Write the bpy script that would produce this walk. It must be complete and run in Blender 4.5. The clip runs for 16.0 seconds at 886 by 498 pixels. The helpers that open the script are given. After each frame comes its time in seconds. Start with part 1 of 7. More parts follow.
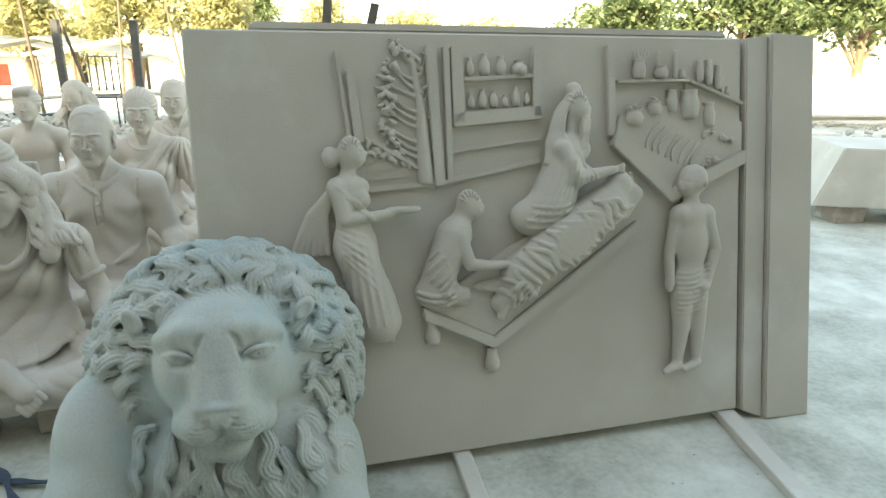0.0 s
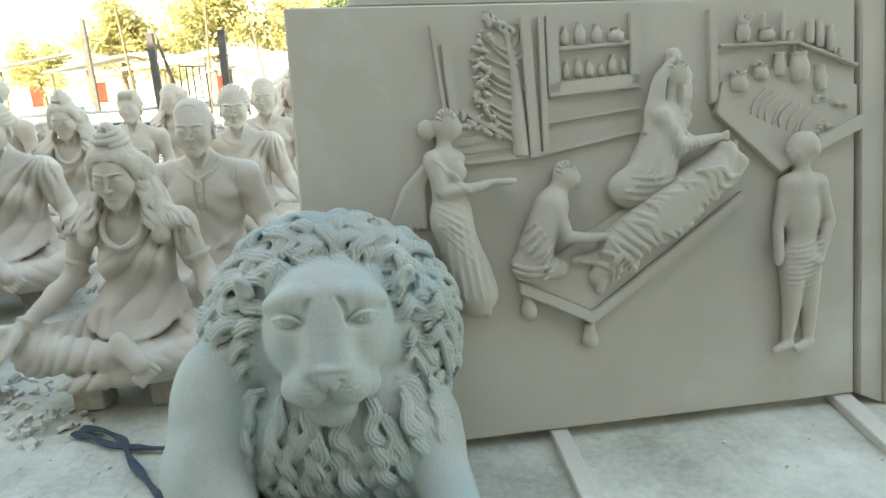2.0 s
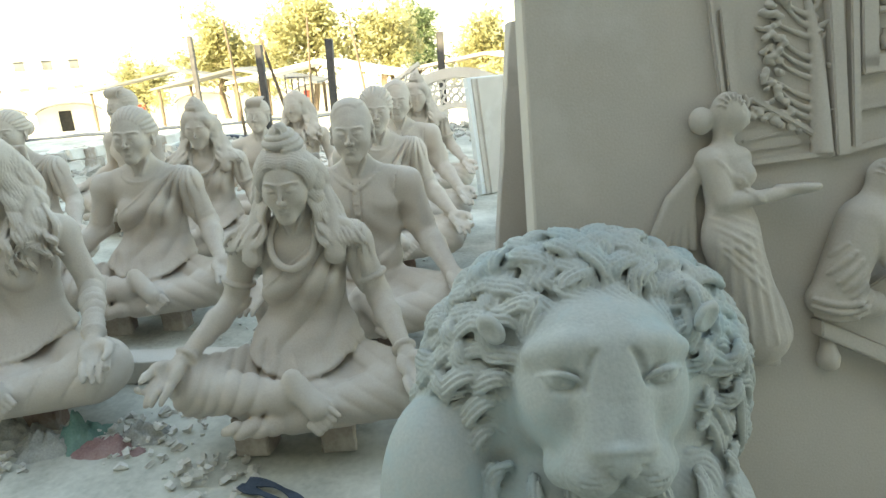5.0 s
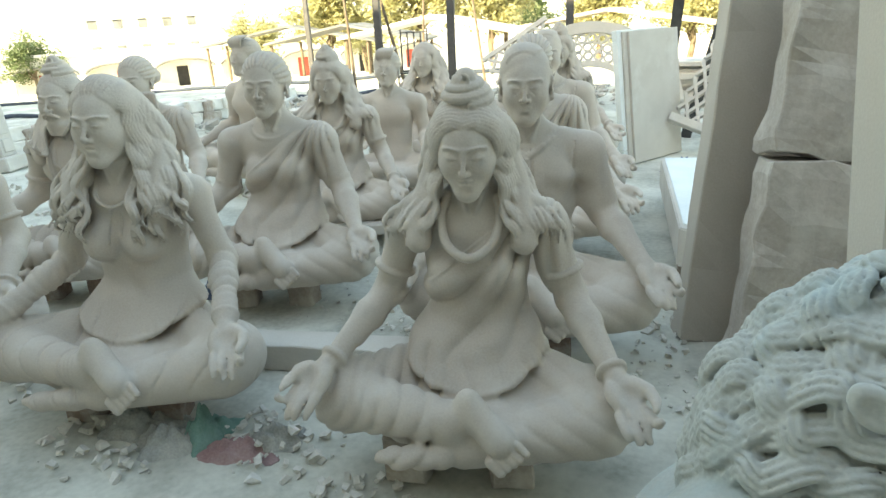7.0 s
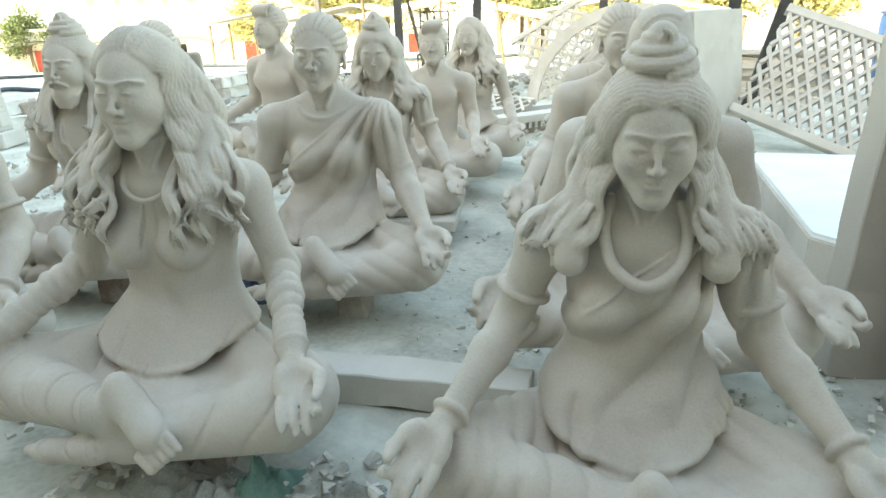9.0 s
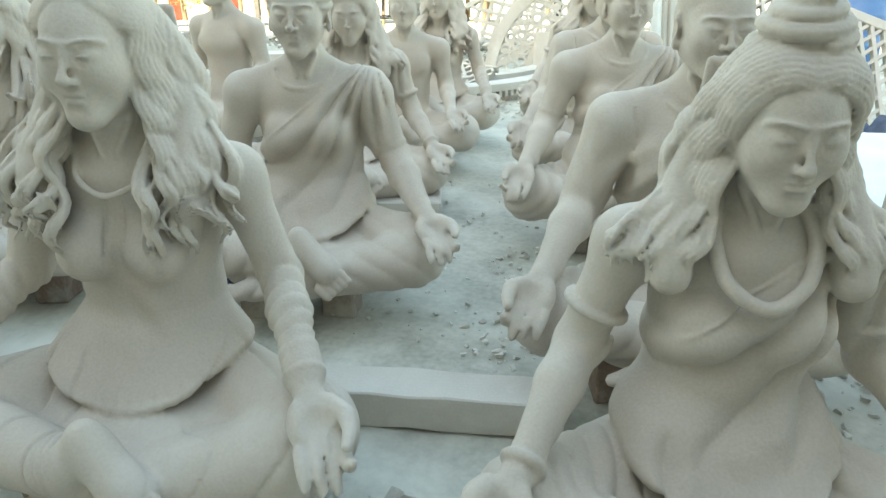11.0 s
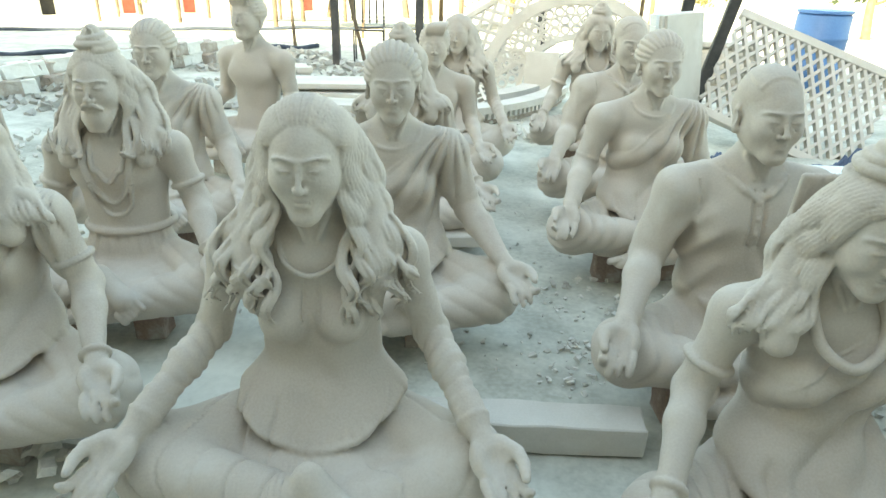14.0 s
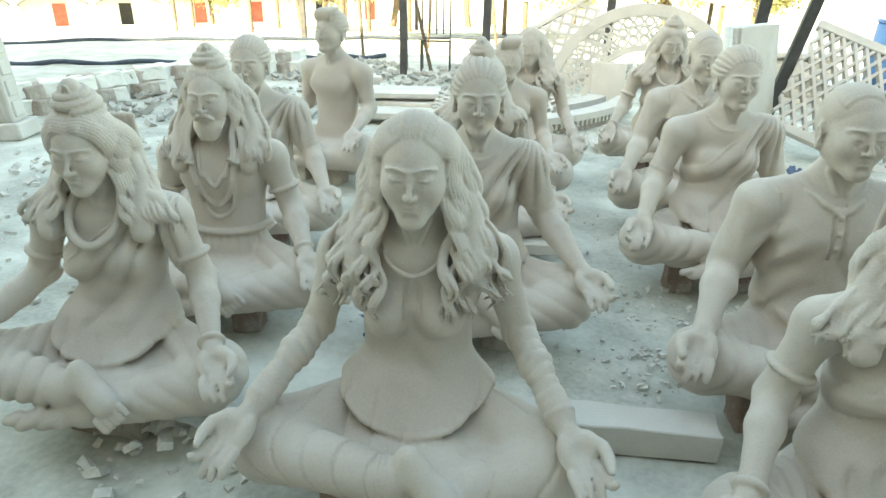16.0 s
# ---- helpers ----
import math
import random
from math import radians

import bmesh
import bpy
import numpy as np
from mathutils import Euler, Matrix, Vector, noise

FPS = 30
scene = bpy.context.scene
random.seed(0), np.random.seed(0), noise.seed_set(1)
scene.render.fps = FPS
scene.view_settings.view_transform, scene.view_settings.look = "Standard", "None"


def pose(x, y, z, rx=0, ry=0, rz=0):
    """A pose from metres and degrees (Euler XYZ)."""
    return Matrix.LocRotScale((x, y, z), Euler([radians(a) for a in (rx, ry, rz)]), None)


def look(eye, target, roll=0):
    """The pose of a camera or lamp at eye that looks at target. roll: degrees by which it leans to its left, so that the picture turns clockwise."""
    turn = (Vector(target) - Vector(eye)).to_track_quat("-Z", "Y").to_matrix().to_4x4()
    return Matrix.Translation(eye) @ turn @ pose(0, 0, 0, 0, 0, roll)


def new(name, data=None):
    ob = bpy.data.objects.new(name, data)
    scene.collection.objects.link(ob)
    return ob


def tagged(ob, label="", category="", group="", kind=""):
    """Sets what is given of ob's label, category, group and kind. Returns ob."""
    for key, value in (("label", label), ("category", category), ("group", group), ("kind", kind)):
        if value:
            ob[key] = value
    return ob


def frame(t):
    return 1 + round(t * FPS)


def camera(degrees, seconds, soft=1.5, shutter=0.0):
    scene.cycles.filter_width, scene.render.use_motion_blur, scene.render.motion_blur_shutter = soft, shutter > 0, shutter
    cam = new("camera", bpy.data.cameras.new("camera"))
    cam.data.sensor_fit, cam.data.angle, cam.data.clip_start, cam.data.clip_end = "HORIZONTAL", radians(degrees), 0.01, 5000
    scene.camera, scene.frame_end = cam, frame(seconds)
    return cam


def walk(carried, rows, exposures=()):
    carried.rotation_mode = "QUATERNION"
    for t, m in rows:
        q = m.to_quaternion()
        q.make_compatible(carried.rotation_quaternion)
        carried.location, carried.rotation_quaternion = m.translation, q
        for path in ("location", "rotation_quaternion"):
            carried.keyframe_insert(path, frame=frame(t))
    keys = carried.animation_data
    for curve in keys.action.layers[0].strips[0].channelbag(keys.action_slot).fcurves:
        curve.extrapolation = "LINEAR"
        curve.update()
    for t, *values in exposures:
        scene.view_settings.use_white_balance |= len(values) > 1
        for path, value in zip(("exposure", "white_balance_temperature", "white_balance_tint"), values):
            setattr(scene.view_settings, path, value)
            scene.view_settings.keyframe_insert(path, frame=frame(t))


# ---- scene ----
cam = camera(69.1, 16.0)
PATH = [
    (0, (-0.011, 0.03, 1.397), (0.01, 1.926, 0.762), 1.0),
    (0.5, (-0.002, -0.007, 1.363), (-0.019, 1.885, 0.715), 1.1),
    (1, (-0.009, -0.013, 1.325), (-0.045, 1.877, 0.67), -0.5),
    (1.5, (-0.027, -0.012, 1.309), (-0.12, 1.884, 0.681), -0.6),
    (2, (-0.087, 0.006, 1.301), (-0.289, 1.896, 0.678), -1.7),
    (2.5, (-0.157, 0.066, 1.26), (-0.416, 1.922, 0.562), -2.7),
    (3, (-0.203, 0.122, 1.212), (-0.51, 1.959, 0.485), -1.8),
    (3.5, (-0.237, 0.183, 1.187), (-0.6, 2.018, 0.48), -1.2),
    (4, (-0.301, 0.231, 1.184), (-0.772, 2.047, 0.49), -1.7),
    (4.5, (-0.432, 0.303, 1.193), (-0.889, 2.141, 0.552), -2.9),
    (5, (-0.598, 0.361, 1.223), (-1.035, 2.223, 0.64), -3.6),
    (5.2, (-0.65, 0.381, 1.231), (-1.1, 2.247, 0.668), -4.0),
    (7.3, (-1.109, 0.772, 1.152), (-1.821, 2.513, 0.47), -3.1),
    (7.5, (-1.183, 0.791, 1.149), (-1.856, 2.55, 0.475), -2.6),
    (8, (-1.319, 0.839, 1.133), (-1.983, 2.598, 0.449), -1.9),
    (8.5, (-1.388, 0.904, 1.109), (-2.049, 2.657, 0.409), -1.3),
    (8.7, (-1.421, 0.951, 1.099), (-2.116, 2.691, 0.4), -1.7),
    (10.8, (-1.698, 1.208, 1.053), (-2.144, 2.971, 0.22), -0.0),
    (11, (-1.752, 1.207, 1.06), (-2.237, 2.972, 0.255), 0.1),
    (11.5, (-1.845, 1.212, 1.057), (-2.434, 2.941, 0.242), -0.5),
    (12, (-1.917, 1.22, 1.099), (-2.533, 2.904, 0.213), -1.1),
    (12.5, (-1.987, 1.22, 1.164), (-2.598, 2.907, 0.28), -5.0),
    (13, (-2.035, 1.133, 1.223), (-2.577, 2.849, 0.35), -4.7),
    (13.5, (-2.079, 1.03, 1.276), (-2.51, 2.767, 0.382), -1.6),
    (14, (-2.103, 0.93, 1.316), (-2.459, 2.72, 0.498), 1.3),
    (14.5, (-2.127, 0.842, 1.354), (-2.548, 2.625, 0.552), 1.8),
    (15, (-2.152, 0.794, 1.373), (-2.674, 2.555, 0.582), 0.7),
    (15.5, (-2.161, 0.789, 1.371), (-2.717, 2.534, 0.567), 0.2),
    (16, (-2.172, 0.798, 1.357), (-2.691, 2.556, 0.557), 0.7),
]
walk(cam, [(t, look(eye, target, roll)) for t, eye, target, roll in PATH], [(0, 2.72, 9700, 0), (1, 2.87, 9700, 0), (1.5, 2.96, 9700, 0), (2.5, 2.92, 9700, 0), (3, 3.04, 9700, 0), (4.5, 2.72, 9700, 0), (7.5, 2.58, 9500, -1), (8, 2.86, 9500, -1), (8.7, 2.86, 9500, -1), (11, 2.84, 9600, -3), (11.5, 3.12, 9600, -3), (13.5, 3.00, 9650, -4), (14.5, 2.72, 9650, -5), (15, 2.85, 9650, -5), (16, 2.80, 9650, -5)])

# ---- light ----
world = bpy.data.worlds.new("sky")
scene.world = world
world.use_nodes = True
SUN_EL, SUN_ROT = 29.5, 200.0
sky = world.node_tree.nodes.new("ShaderNodeTexSky")
sky.sky_type, sky.sun_disc = "NISHITA", False
sky.sun_elevation, sky.sun_rotation = radians(SUN_EL), radians(SUN_ROT)
sky.dust_density = 1.2
back = world.node_tree.nodes["Background"]
back.inputs["Strength"].default_value = 0.15
world.node_tree.links.new(sky.outputs[0], back.inputs["Color"])
sun = new("sun", bpy.data.lights.new("sun", "SUN"))
sun.data.energy, sun.data.angle, sun.data.color = 4.0, radians(0.6), (1.0, 0.94, 0.84)
sun_from = Vector((math.sin(radians(SUN_ROT)) * math.cos(radians(SUN_EL)), math.cos(radians(SUN_ROT)) * math.cos(radians(SUN_EL)), math.sin(radians(SUN_EL))))
sun.matrix_world = look(sun_from * 50, (0, 0, 0))


# ---- materials ----
def material(name, dark, light, scale=6.0, rough=0.85, bump=0.3, grain=220.0, metallic=0.0, stain=None, stain_scale=2.0, stain_at=0.55, spread=0.0):
    """A surface with broad patches, fine grain and relief, and, where stain is given, blotches of it."""
    m = bpy.data.materials.new(name)
    m.use_nodes = True
    n, l = m.node_tree.nodes, m.node_tree.links
    b = n["Principled BSDF"]
    co = n.new("ShaderNodeTexCoord")
    big, fine = n.new("ShaderNodeTexNoise"), n.new("ShaderNodeTexNoise")
    big.inputs["Scale"].default_value, big.inputs["Detail"].default_value = scale, 6
    fine.inputs["Scale"].default_value, fine.inputs["Detail"].default_value = grain, 3
    l.new(co.outputs["Object"], big.inputs["Vector"])
    l.new(co.outputs["Object"], fine.inputs["Vector"])
    ramp = n.new("ShaderNodeValToRGB")
    ramp.color_ramp.elements[0].position, ramp.color_ramp.elements[1].position = 0.3, 0.7
    ramp.color_ramp.elements[0].color, ramp.color_ramp.elements[1].color = (*dark, 1), (*light, 1)
    mix = n.new("ShaderNodeMath")
    mix.operation = "MULTIPLY_ADD"
    mix.inputs[1].default_value = 0.35
    l.new(fine.outputs["Fac"], mix.inputs[0])
    sub = n.new("ShaderNodeMath")
    sub.operation = "MULTIPLY_ADD"
    sub.inputs[1].default_value, sub.inputs[2].default_value = 0.75, -0.05
    l.new(big.outputs["Fac"], sub.inputs[0])
    l.new(sub.outputs[0], mix.inputs[2])
    l.new(mix.outputs[0], ramp.inputs["Fac"])
    colour = ramp.outputs["Color"]
    if stain:
        spots = n.new("ShaderNodeTexNoise")
        spots.inputs["Scale"].default_value, spots.inputs["Detail"].default_value = stain_scale, 8
        spots.inputs["Roughness"].default_value = 0.65
        l.new(co.outputs["Object"], spots.inputs["Vector"])
        edge = n.new("ShaderNodeMapRange")
        edge.inputs["From Min"].default_value, edge.inputs["From Max"].default_value = stain_at, stain_at + 0.18
        l.new(spots.outputs["Fac"], edge.inputs["Value"])
        over = n.new("ShaderNodeMix")
        over.data_type = "RGBA"
        l.new(edge.outputs["Result"], over.inputs["Factor"])
        l.new(colour, over.inputs["A"])
        over.inputs["B"].default_value = (*stain, 1)
        colour = over.outputs["Result"]
    if spread:
        info, hsv, amount = n.new("ShaderNodeObjectInfo"), n.new("ShaderNodeHueSaturation"), n.new("ShaderNodeMapRange")
        amount.inputs["To Min"].default_value, amount.inputs["To Max"].default_value = 1 - spread, 1 + spread
        l.new(info.outputs["Random"], amount.inputs["Value"])
        l.new(amount.outputs["Result"], hsv.inputs["Value"])
        l.new(colour, hsv.inputs["Color"])
        colour = hsv.outputs["Color"]
    l.new(colour, b.inputs["Base Color"])
    b.inputs["Roughness"].default_value, b.inputs["Metallic"].default_value = rough, metallic
    bm_ = n.new("ShaderNodeBump")
    bm_.inputs["Strength"].default_value, bm_.inputs["Distance"].default_value = bump, 0.004
    l.new(mix.outputs[0], bm_.inputs["Height"])
    l.new(bm_.outputs["Normal"], b.inputs["Normal"])
    return m


SANDSTONE = material("pale_pink_sandstone", (0.44, 0.375, 0.32), (0.56, 0.495, 0.43), 3.5, 0.9, 0.45, 170, stain=(0.60, 0.56, 0.51), stain_scale=3.0, spread=0.05)
PANEL = material("grey_beige_sandstone", (0.40, 0.355, 0.305), (0.49, 0.44, 0.385), 2.2, 0.9, 0.4, 170, stain=(0.53, 0.50, 0.46), stain_scale=1.4)
LION = material("grey_green_sandstone", (0.30, 0.315, 0.29), (0.45, 0.45, 0.42), 3.0, 0.9, 0.6, 130, stain=(0.33, 0.40, 0.40), stain_scale=4.0, stain_at=0.5)
RAWSTONE = material("rough_sandstone", (0.27, 0.215, 0.18), (0.46, 0.39, 0.33), 5.0, 0.95, 0.9, 70, stain=(0.55, 0.51, 0.46), stain_scale=6, stain_at=0.5)
SAWN = material("sawn_stone", (0.50, 0.46, 0.41), (0.62, 0.58, 0.53), 4.0, 0.9, 0.3, 160, stain=(0.68, 0.66, 0.62), stain_scale=3)
DUST = material("stone_dust_ground", (0.31, 0.30, 0.255), (0.59, 0.58, 0.51), 3.4, 0.95, 0.9, 45, stain=(0.67, 0.66, 0.59), stain_scale=1.3, stain_at=0.48)
RUBBLE = material("rubble", (0.42, 0.40, 0.36), (0.66, 0.63, 0.58), 8, 0.95, 0.6, 90, spread=0.25)
BRICK = material("worn_brick", (0.20, 0.13, 0.10), (0.34, 0.26, 0.22), 9, 0.95, 0.8, 90, stain=(0.42, 0.40, 0.37), stain_scale=9, stain_at=0.5)
DARKWOOD = material("dark_post", (0.035, 0.035, 0.04), (0.09, 0.085, 0.08), 9, 0.7, 0.4, 60)
STEEL = material("dark_steel", (0.03, 0.033, 0.036), (0.07, 0.07, 0.07), 12, 0.5, 0.2, 90, metallic=0.4)
PLASTIC = material("blue_plastic", (0.05, 0.15, 0.36), (0.09, 0.22, 0.46), 4, 0.45, 0.1, 60)
CLOTH = material("dusty_blue_cloth", (0.05, 0.075, 0.14), (0.16, 0.2, 0.28), 9, 0.95, 0.5, 200)
RAGS = material("dusty_rags", (0.20, 0.20, 0.19), (0.48, 0.47, 0.43), 9, 0.95, 0.6, 150)
RAGGREEN = material("faded_green_rag", (0.09, 0.19, 0.16), (0.2, 0.32, 0.28), 9, 0.95, 0.5, 150)
RAGRED = material("faded_red_rag", (0.22, 0.11, 0.11), (0.4, 0.28, 0.27), 9, 0.95, 0.5, 150)
STRAP = material("dark_strap", (0.02, 0.03, 0.05), (0.06, 0.08, 0.11), 12, 0.8, 0.3, 120)
LIMEWASH = material("lime_plaster", (0.66, 0.63, 0.57), (0.80, 0.78, 0.73), 0.8, 0.9, 0.3, 30, stain=(0.55, 0.52, 0.47), stain_scale=0.5, stain_at=0.58)
TIN = material("grey_roofing", (0.08, 0.085, 0.085), (0.2, 0.2, 0.19), 1.5, 0.7, 0.3, 30)
REDPAINT = material("red_door_paint", (0.45, 0.06, 0.04), (0.62, 0.12, 0.08), 3, 0.6, 0.1, 30)
DARKHOLE = material("dark_interior", (0.01, 0.01, 0.012), (0.03, 0.03, 0.03), 3, 0.9, 0.1, 30)
BARK = material("bark", (0.09, 0.065, 0.045), (0.2, 0.155, 0.11), 6, 0.95, 0.8, 40)
WHITEPLASTER = material("white_plaster_sheet", (0.66, 0.70, 0.70), (0.80, 0.82, 0.81), 5, 0.8, 0.2, 90)


def leaf_material(name, a, b):
    m = bpy.data.materials.new(name)
    m.use_nodes = True
    n, l = m.node_tree.nodes, m.node_tree.links
    geo, ramp, p = n.new("ShaderNodeNewGeometry"), n.new("ShaderNodeValToRGB"), n["Principled BSDF"]
    ramp.color_ramp.elements[0].color, ramp.color_ramp.elements[1].color = (*a, 1), (*b, 1)
    l.new(geo.outputs["Random Per Island"], ramp.inputs["Fac"])
    l.new(ramp.outputs["Color"], p.inputs["Base Color"])
    p.inputs["Roughness"].default_value = 0.6
    thin, mix, out = n.new("ShaderNodeBsdfTranslucent"), n.new("ShaderNodeMixShader"), n["Material Output"]
    l.new(ramp.outputs["Color"], thin.inputs["Color"])
    mix.inputs[0].default_value = 0.5
    l.new(p.outputs[0], mix.inputs[1])
    l.new(thin.outputs[0], mix.inputs[2])
    l.new(mix.outputs[0], out.inputs["Surface"])
    return m


LEAFYELLOW = leaf_material("yellow_green_leaves", (0.33, 0.32, 0.16), (0.52, 0.49, 0.28))
LEAFGREEN = leaf_material("dark_green_leaves", (0.07, 0.11, 0.05), (0.22, 0.27, 0.14))


SPLIT = material("split_sandstone", (0.34, 0.295, 0.255), (0.50, 0.445, 0.395), 4.0, 0.95, 0.7, 70, stain=(0.56, 0.52, 0.47), stain_scale=5, stain_at=0.5)
# for the added wall behind the camera: dull, so little light bounces back
SHADE_WALL = material("shade_wall_surface", (0.17, 0.155, 0.135), (0.27, 0.25, 0.22), scale=1.2, rough=0.9, bump=0.4, grain=60.0)


# ---- mesh helpers ----
def part(name, bm, mat, parent=None, label="", smooth=False):
    """Links a bmesh as one mesh object, under parent where one is given."""
    me = bpy.data.meshes.new(name)
    bm.to_mesh(me)
    bm.free()
    if smooth:
        me.polygons.foreach_set("use_smooth", [True] * len(me.polygons))
    me.materials.append(mat)
    ob = new(name, me)
    if parent:
        ob.parent = parent
    return tagged(ob, label)


def thing(name, m, label, category, group="", kind=""):
    ob = new(name)
    ob.matrix_basis = m
    return tagged(ob, label, category, group, kind)


def add_box(bm, size, m=None, bevel=0.0, jitter=0.0, cuts=0):
    old = set(bm.verts)
    bmesh.ops.create_cube(bm, size=1.0, matrix=(m or Matrix()) @ Matrix.Diagonal((*size, 1)))
    if bevel:
        es = [e for e in bm.edges if e.verts[0] not in old]
        bmesh.ops.bevel(bm, geom=es, offset=bevel, segments=1, affect="EDGES")
    if cuts:
        es = [e for e in bm.edges if e.verts[0] not in old and e.calc_length() > 0.04]
        bmesh.ops.subdivide_edges(bm, edges=es, cuts=cuts, use_grid_fill=True)
    if jitter:
        for v in bm.verts:
            if v not in old:
                v.co += noise.noise_vector(v.co * 9.0 + Vector((3, 7, 1))) * jitter


def box_mesh(size, m=None, bevel=0.0, jitter=0.0, cuts=0):
    bm = bmesh.new()
    add_box(bm, size, m, bevel, jitter, cuts)
    return bm


def add_tube(bm, pts, r, sides=8):
    """A tube along points; r a number or one for each point."""
    pts = [Vector(p) for p in pts]
    rs = r if isinstance(r, (list, tuple)) else [r] * len(pts)
    rings = []
    for i, p in enumerate(pts):
        d = (pts[min(i + 1, len(pts) - 1)] - pts[max(i - 1, 0)]).normalized()
        a = d.orthogonal().normalized() if i == 0 else (a - d * a.dot(d)).normalized()
        b = d.cross(a)
        rings.append([bm.verts.new(p + (a * math.cos(k * math.tau / sides) + b * math.sin(k * math.tau / sides)) * rs[i]) for k in range(sides)])
    for u, v in zip(rings, rings[1:]):
        for k in range(sides):
            bm.faces.new((u[k], u[(k + 1) % sides], v[(k + 1) % sides], v[k]))
    bm.faces.new(rings[0][::-1])
    bm.faces.new(rings[-1])


# ---- sculpting: a distance field of blended forms, turned into one mesh ----
class Sculpt:
    def __init__(self, lo, hi, h, fine=(), hf=0.0):
        """A grid from lo to hi with step h, and step hf inside the box fine."""
        self.h, self.ax = h, []
        for i in range(3):
            cuts = [(lo[i], hi[i] + h, h)]
            if fine:
                a, b = fine[0][i], fine[1][i]
                cuts = [(lo[i], a, h), (a, b, hf), (b, hi[i] + h, h)]
            self.ax.append(np.concatenate([np.linspace(p, q, max(2, int(round((q - p) / st)) + 1))[:-1] for p, q, st in cuts]).astype(np.float32))
        self.n = [len(a) for a in self.ax]
        self.d = np.full(self.n, 0.5, np.float32)
        self.turn = Matrix()

    def _cut(self, lo, hi):
        return tuple(slice(max(0, int(np.searchsorted(self.ax[i], lo[i])) - 1), min(self.n[i], int(np.searchsorted(self.ax[i], hi[i])) + 1)) for i in range(3))

    def _grid(self, s):
        return self.ax[0][s[0]][:, None, None], self.ax[1][s[1]][None, :, None], self.ax[2][s[2]][None, None, :]

    def _blend(self, s, b, k, carve=False):
        a = self.d[s]
        if carve:
            g = np.maximum(k - np.abs(a + b), 0) / k
            self.d[s] = np.maximum(a, -b) + g * g * k * 0.25
        else:
            g = np.maximum(k - np.abs(a - b), 0) / k
            self.d[s] = np.minimum(a, b) - g * g * k * 0.25

    def ell(self, c, r, k=0.02, turn=(0, 0, 0), carve=False):
        """An ellipsoid; turn in degrees."""
        c = self.turn @ Vector(c)
        q = (self.turn.to_3x3() @ Euler([radians(a) for a in turn]).to_matrix())
        e = max(r) + k
        s = self._cut([v - e for v in c], [v + e for v in c])
        x, y, z = self._grid(s)
        x, y, z = x - c[0], y - c[1], z - c[2]
        u = [x * q[0][i] + y * q[1][i] + z * q[2][i] for i in range(3)]
        k0 = np.sqrt(sum((u[i] / r[i]) ** 2 for i in range(3)))
        k1 = np.sqrt(sum((u[i] / r[i] ** 2) ** 2 for i in range(3))) + 1e-6
        self._blend(s, (k0 * (k0 - 1) / k1).astype(np.float32), k, carve)

    def cap(self, a, b, ra, rb=None, k=0.02, carve=False, raw=False):
        """A rod with round ends."""
        rb = ra if rb is None else rb
        if not raw:
            a, b = self.turn @ Vector(a), self.turn @ Vector(b)
        e = max(ra, rb) + k
        s = self._cut([min(a[i], b[i]) - e for i in range(3)], [max(a[i], b[i]) + e for i in range(3)])
        x, y, z = self._grid(s)
        w = [b[i] - a[i] for i in range(3)]
        ll = sum(v * v for v in w) + 1e-9
        t = np.clip(((x - a[0]) * w[0] + (y - a[1]) * w[1] + (z - a[2]) * w[2]) / ll, 0, 1)
        d = np.sqrt((x - a[0] - t * w[0]) ** 2 + (y - a[1] - t * w[1]) ** 2 + (z - a[2] - t * w[2]) ** 2) - (ra + (rb - ra) * t)
        self._blend(s, d.astype(np.float32), k, carve)

    def tube(self, pts, r, k=0.008, carve=False, raw=False):
        """A bent rod through pts, blended in as one form."""
        rs = r if isinstance(r, (list, tuple)) else [r] * len(pts)
        p = [Vector(q) if raw else self.turn @ Vector(q) for q in pts]
        e = max(rs) + k
        s = self._cut([min(q[i] for q in p) - e for i in range(3)], [max(q[i] for q in p) + e for i in range(3)])
        d = np.full(self.d[s].shape, 0.5, np.float32)
        for a, b, ra, rb in zip(p, p[1:], rs, rs[1:]):
            f = max(ra, rb) + k + self.h
            t = self._cut([min(a[i], b[i]) - f for i in range(3)], [max(a[i], b[i]) + f for i in range(3)])
            w = [b[i] - a[i] for i in range(3)]
            x, y, z = self._grid(t)
            u = np.clip(((x - a[0]) * w[0] + (y - a[1]) * w[1] + (z - a[2]) * w[2]) / (sum(v * v for v in w) + 1e-9), 0, 1)
            o = np.sqrt((x - a[0] - u * w[0]) ** 2 + (y - a[1] - u * w[1]) ** 2 + (z - a[2] - u * w[2]) ** 2) - (ra + (rb - ra) * u)
            q = tuple(slice(max(t[i].start - s[i].start, 0), max(0, min(t[i].stop, s[i].stop) - s[i].start)) for i in range(3))
            c = tuple(slice(max(s[i].start - t[i].start, 0), max(s[i].start - t[i].start, 0) + q[i].stop - q[i].start) for i in range(3))
            d[q] = np.minimum(d[q], o[c])
        self._blend(s, d, k, carve)

    def lock(self, pts, wide, thick, core, pitch=0.0075, cut=0.0022, k=0.001):
        """A combed ribbon of hair through pts, flat against the axis through core, with fine grooves along it."""
        p, m = [Vector(q) for q in pts], len(pts)
        ws = wide if isinstance(wide, (list, tuple)) else [wide] * m
        ts = thick if isinstance(thick, (list, tuple)) else [thick] * m
        fr = []
        for i in range(m):
            t = (p[min(i + 1, m - 1)] - p[max(i - 1, 0)]).normalized()
            o = core(p[i])
            o = (o - t * o.dot(t)).normalized()
            fr.append((t.cross(o), o))
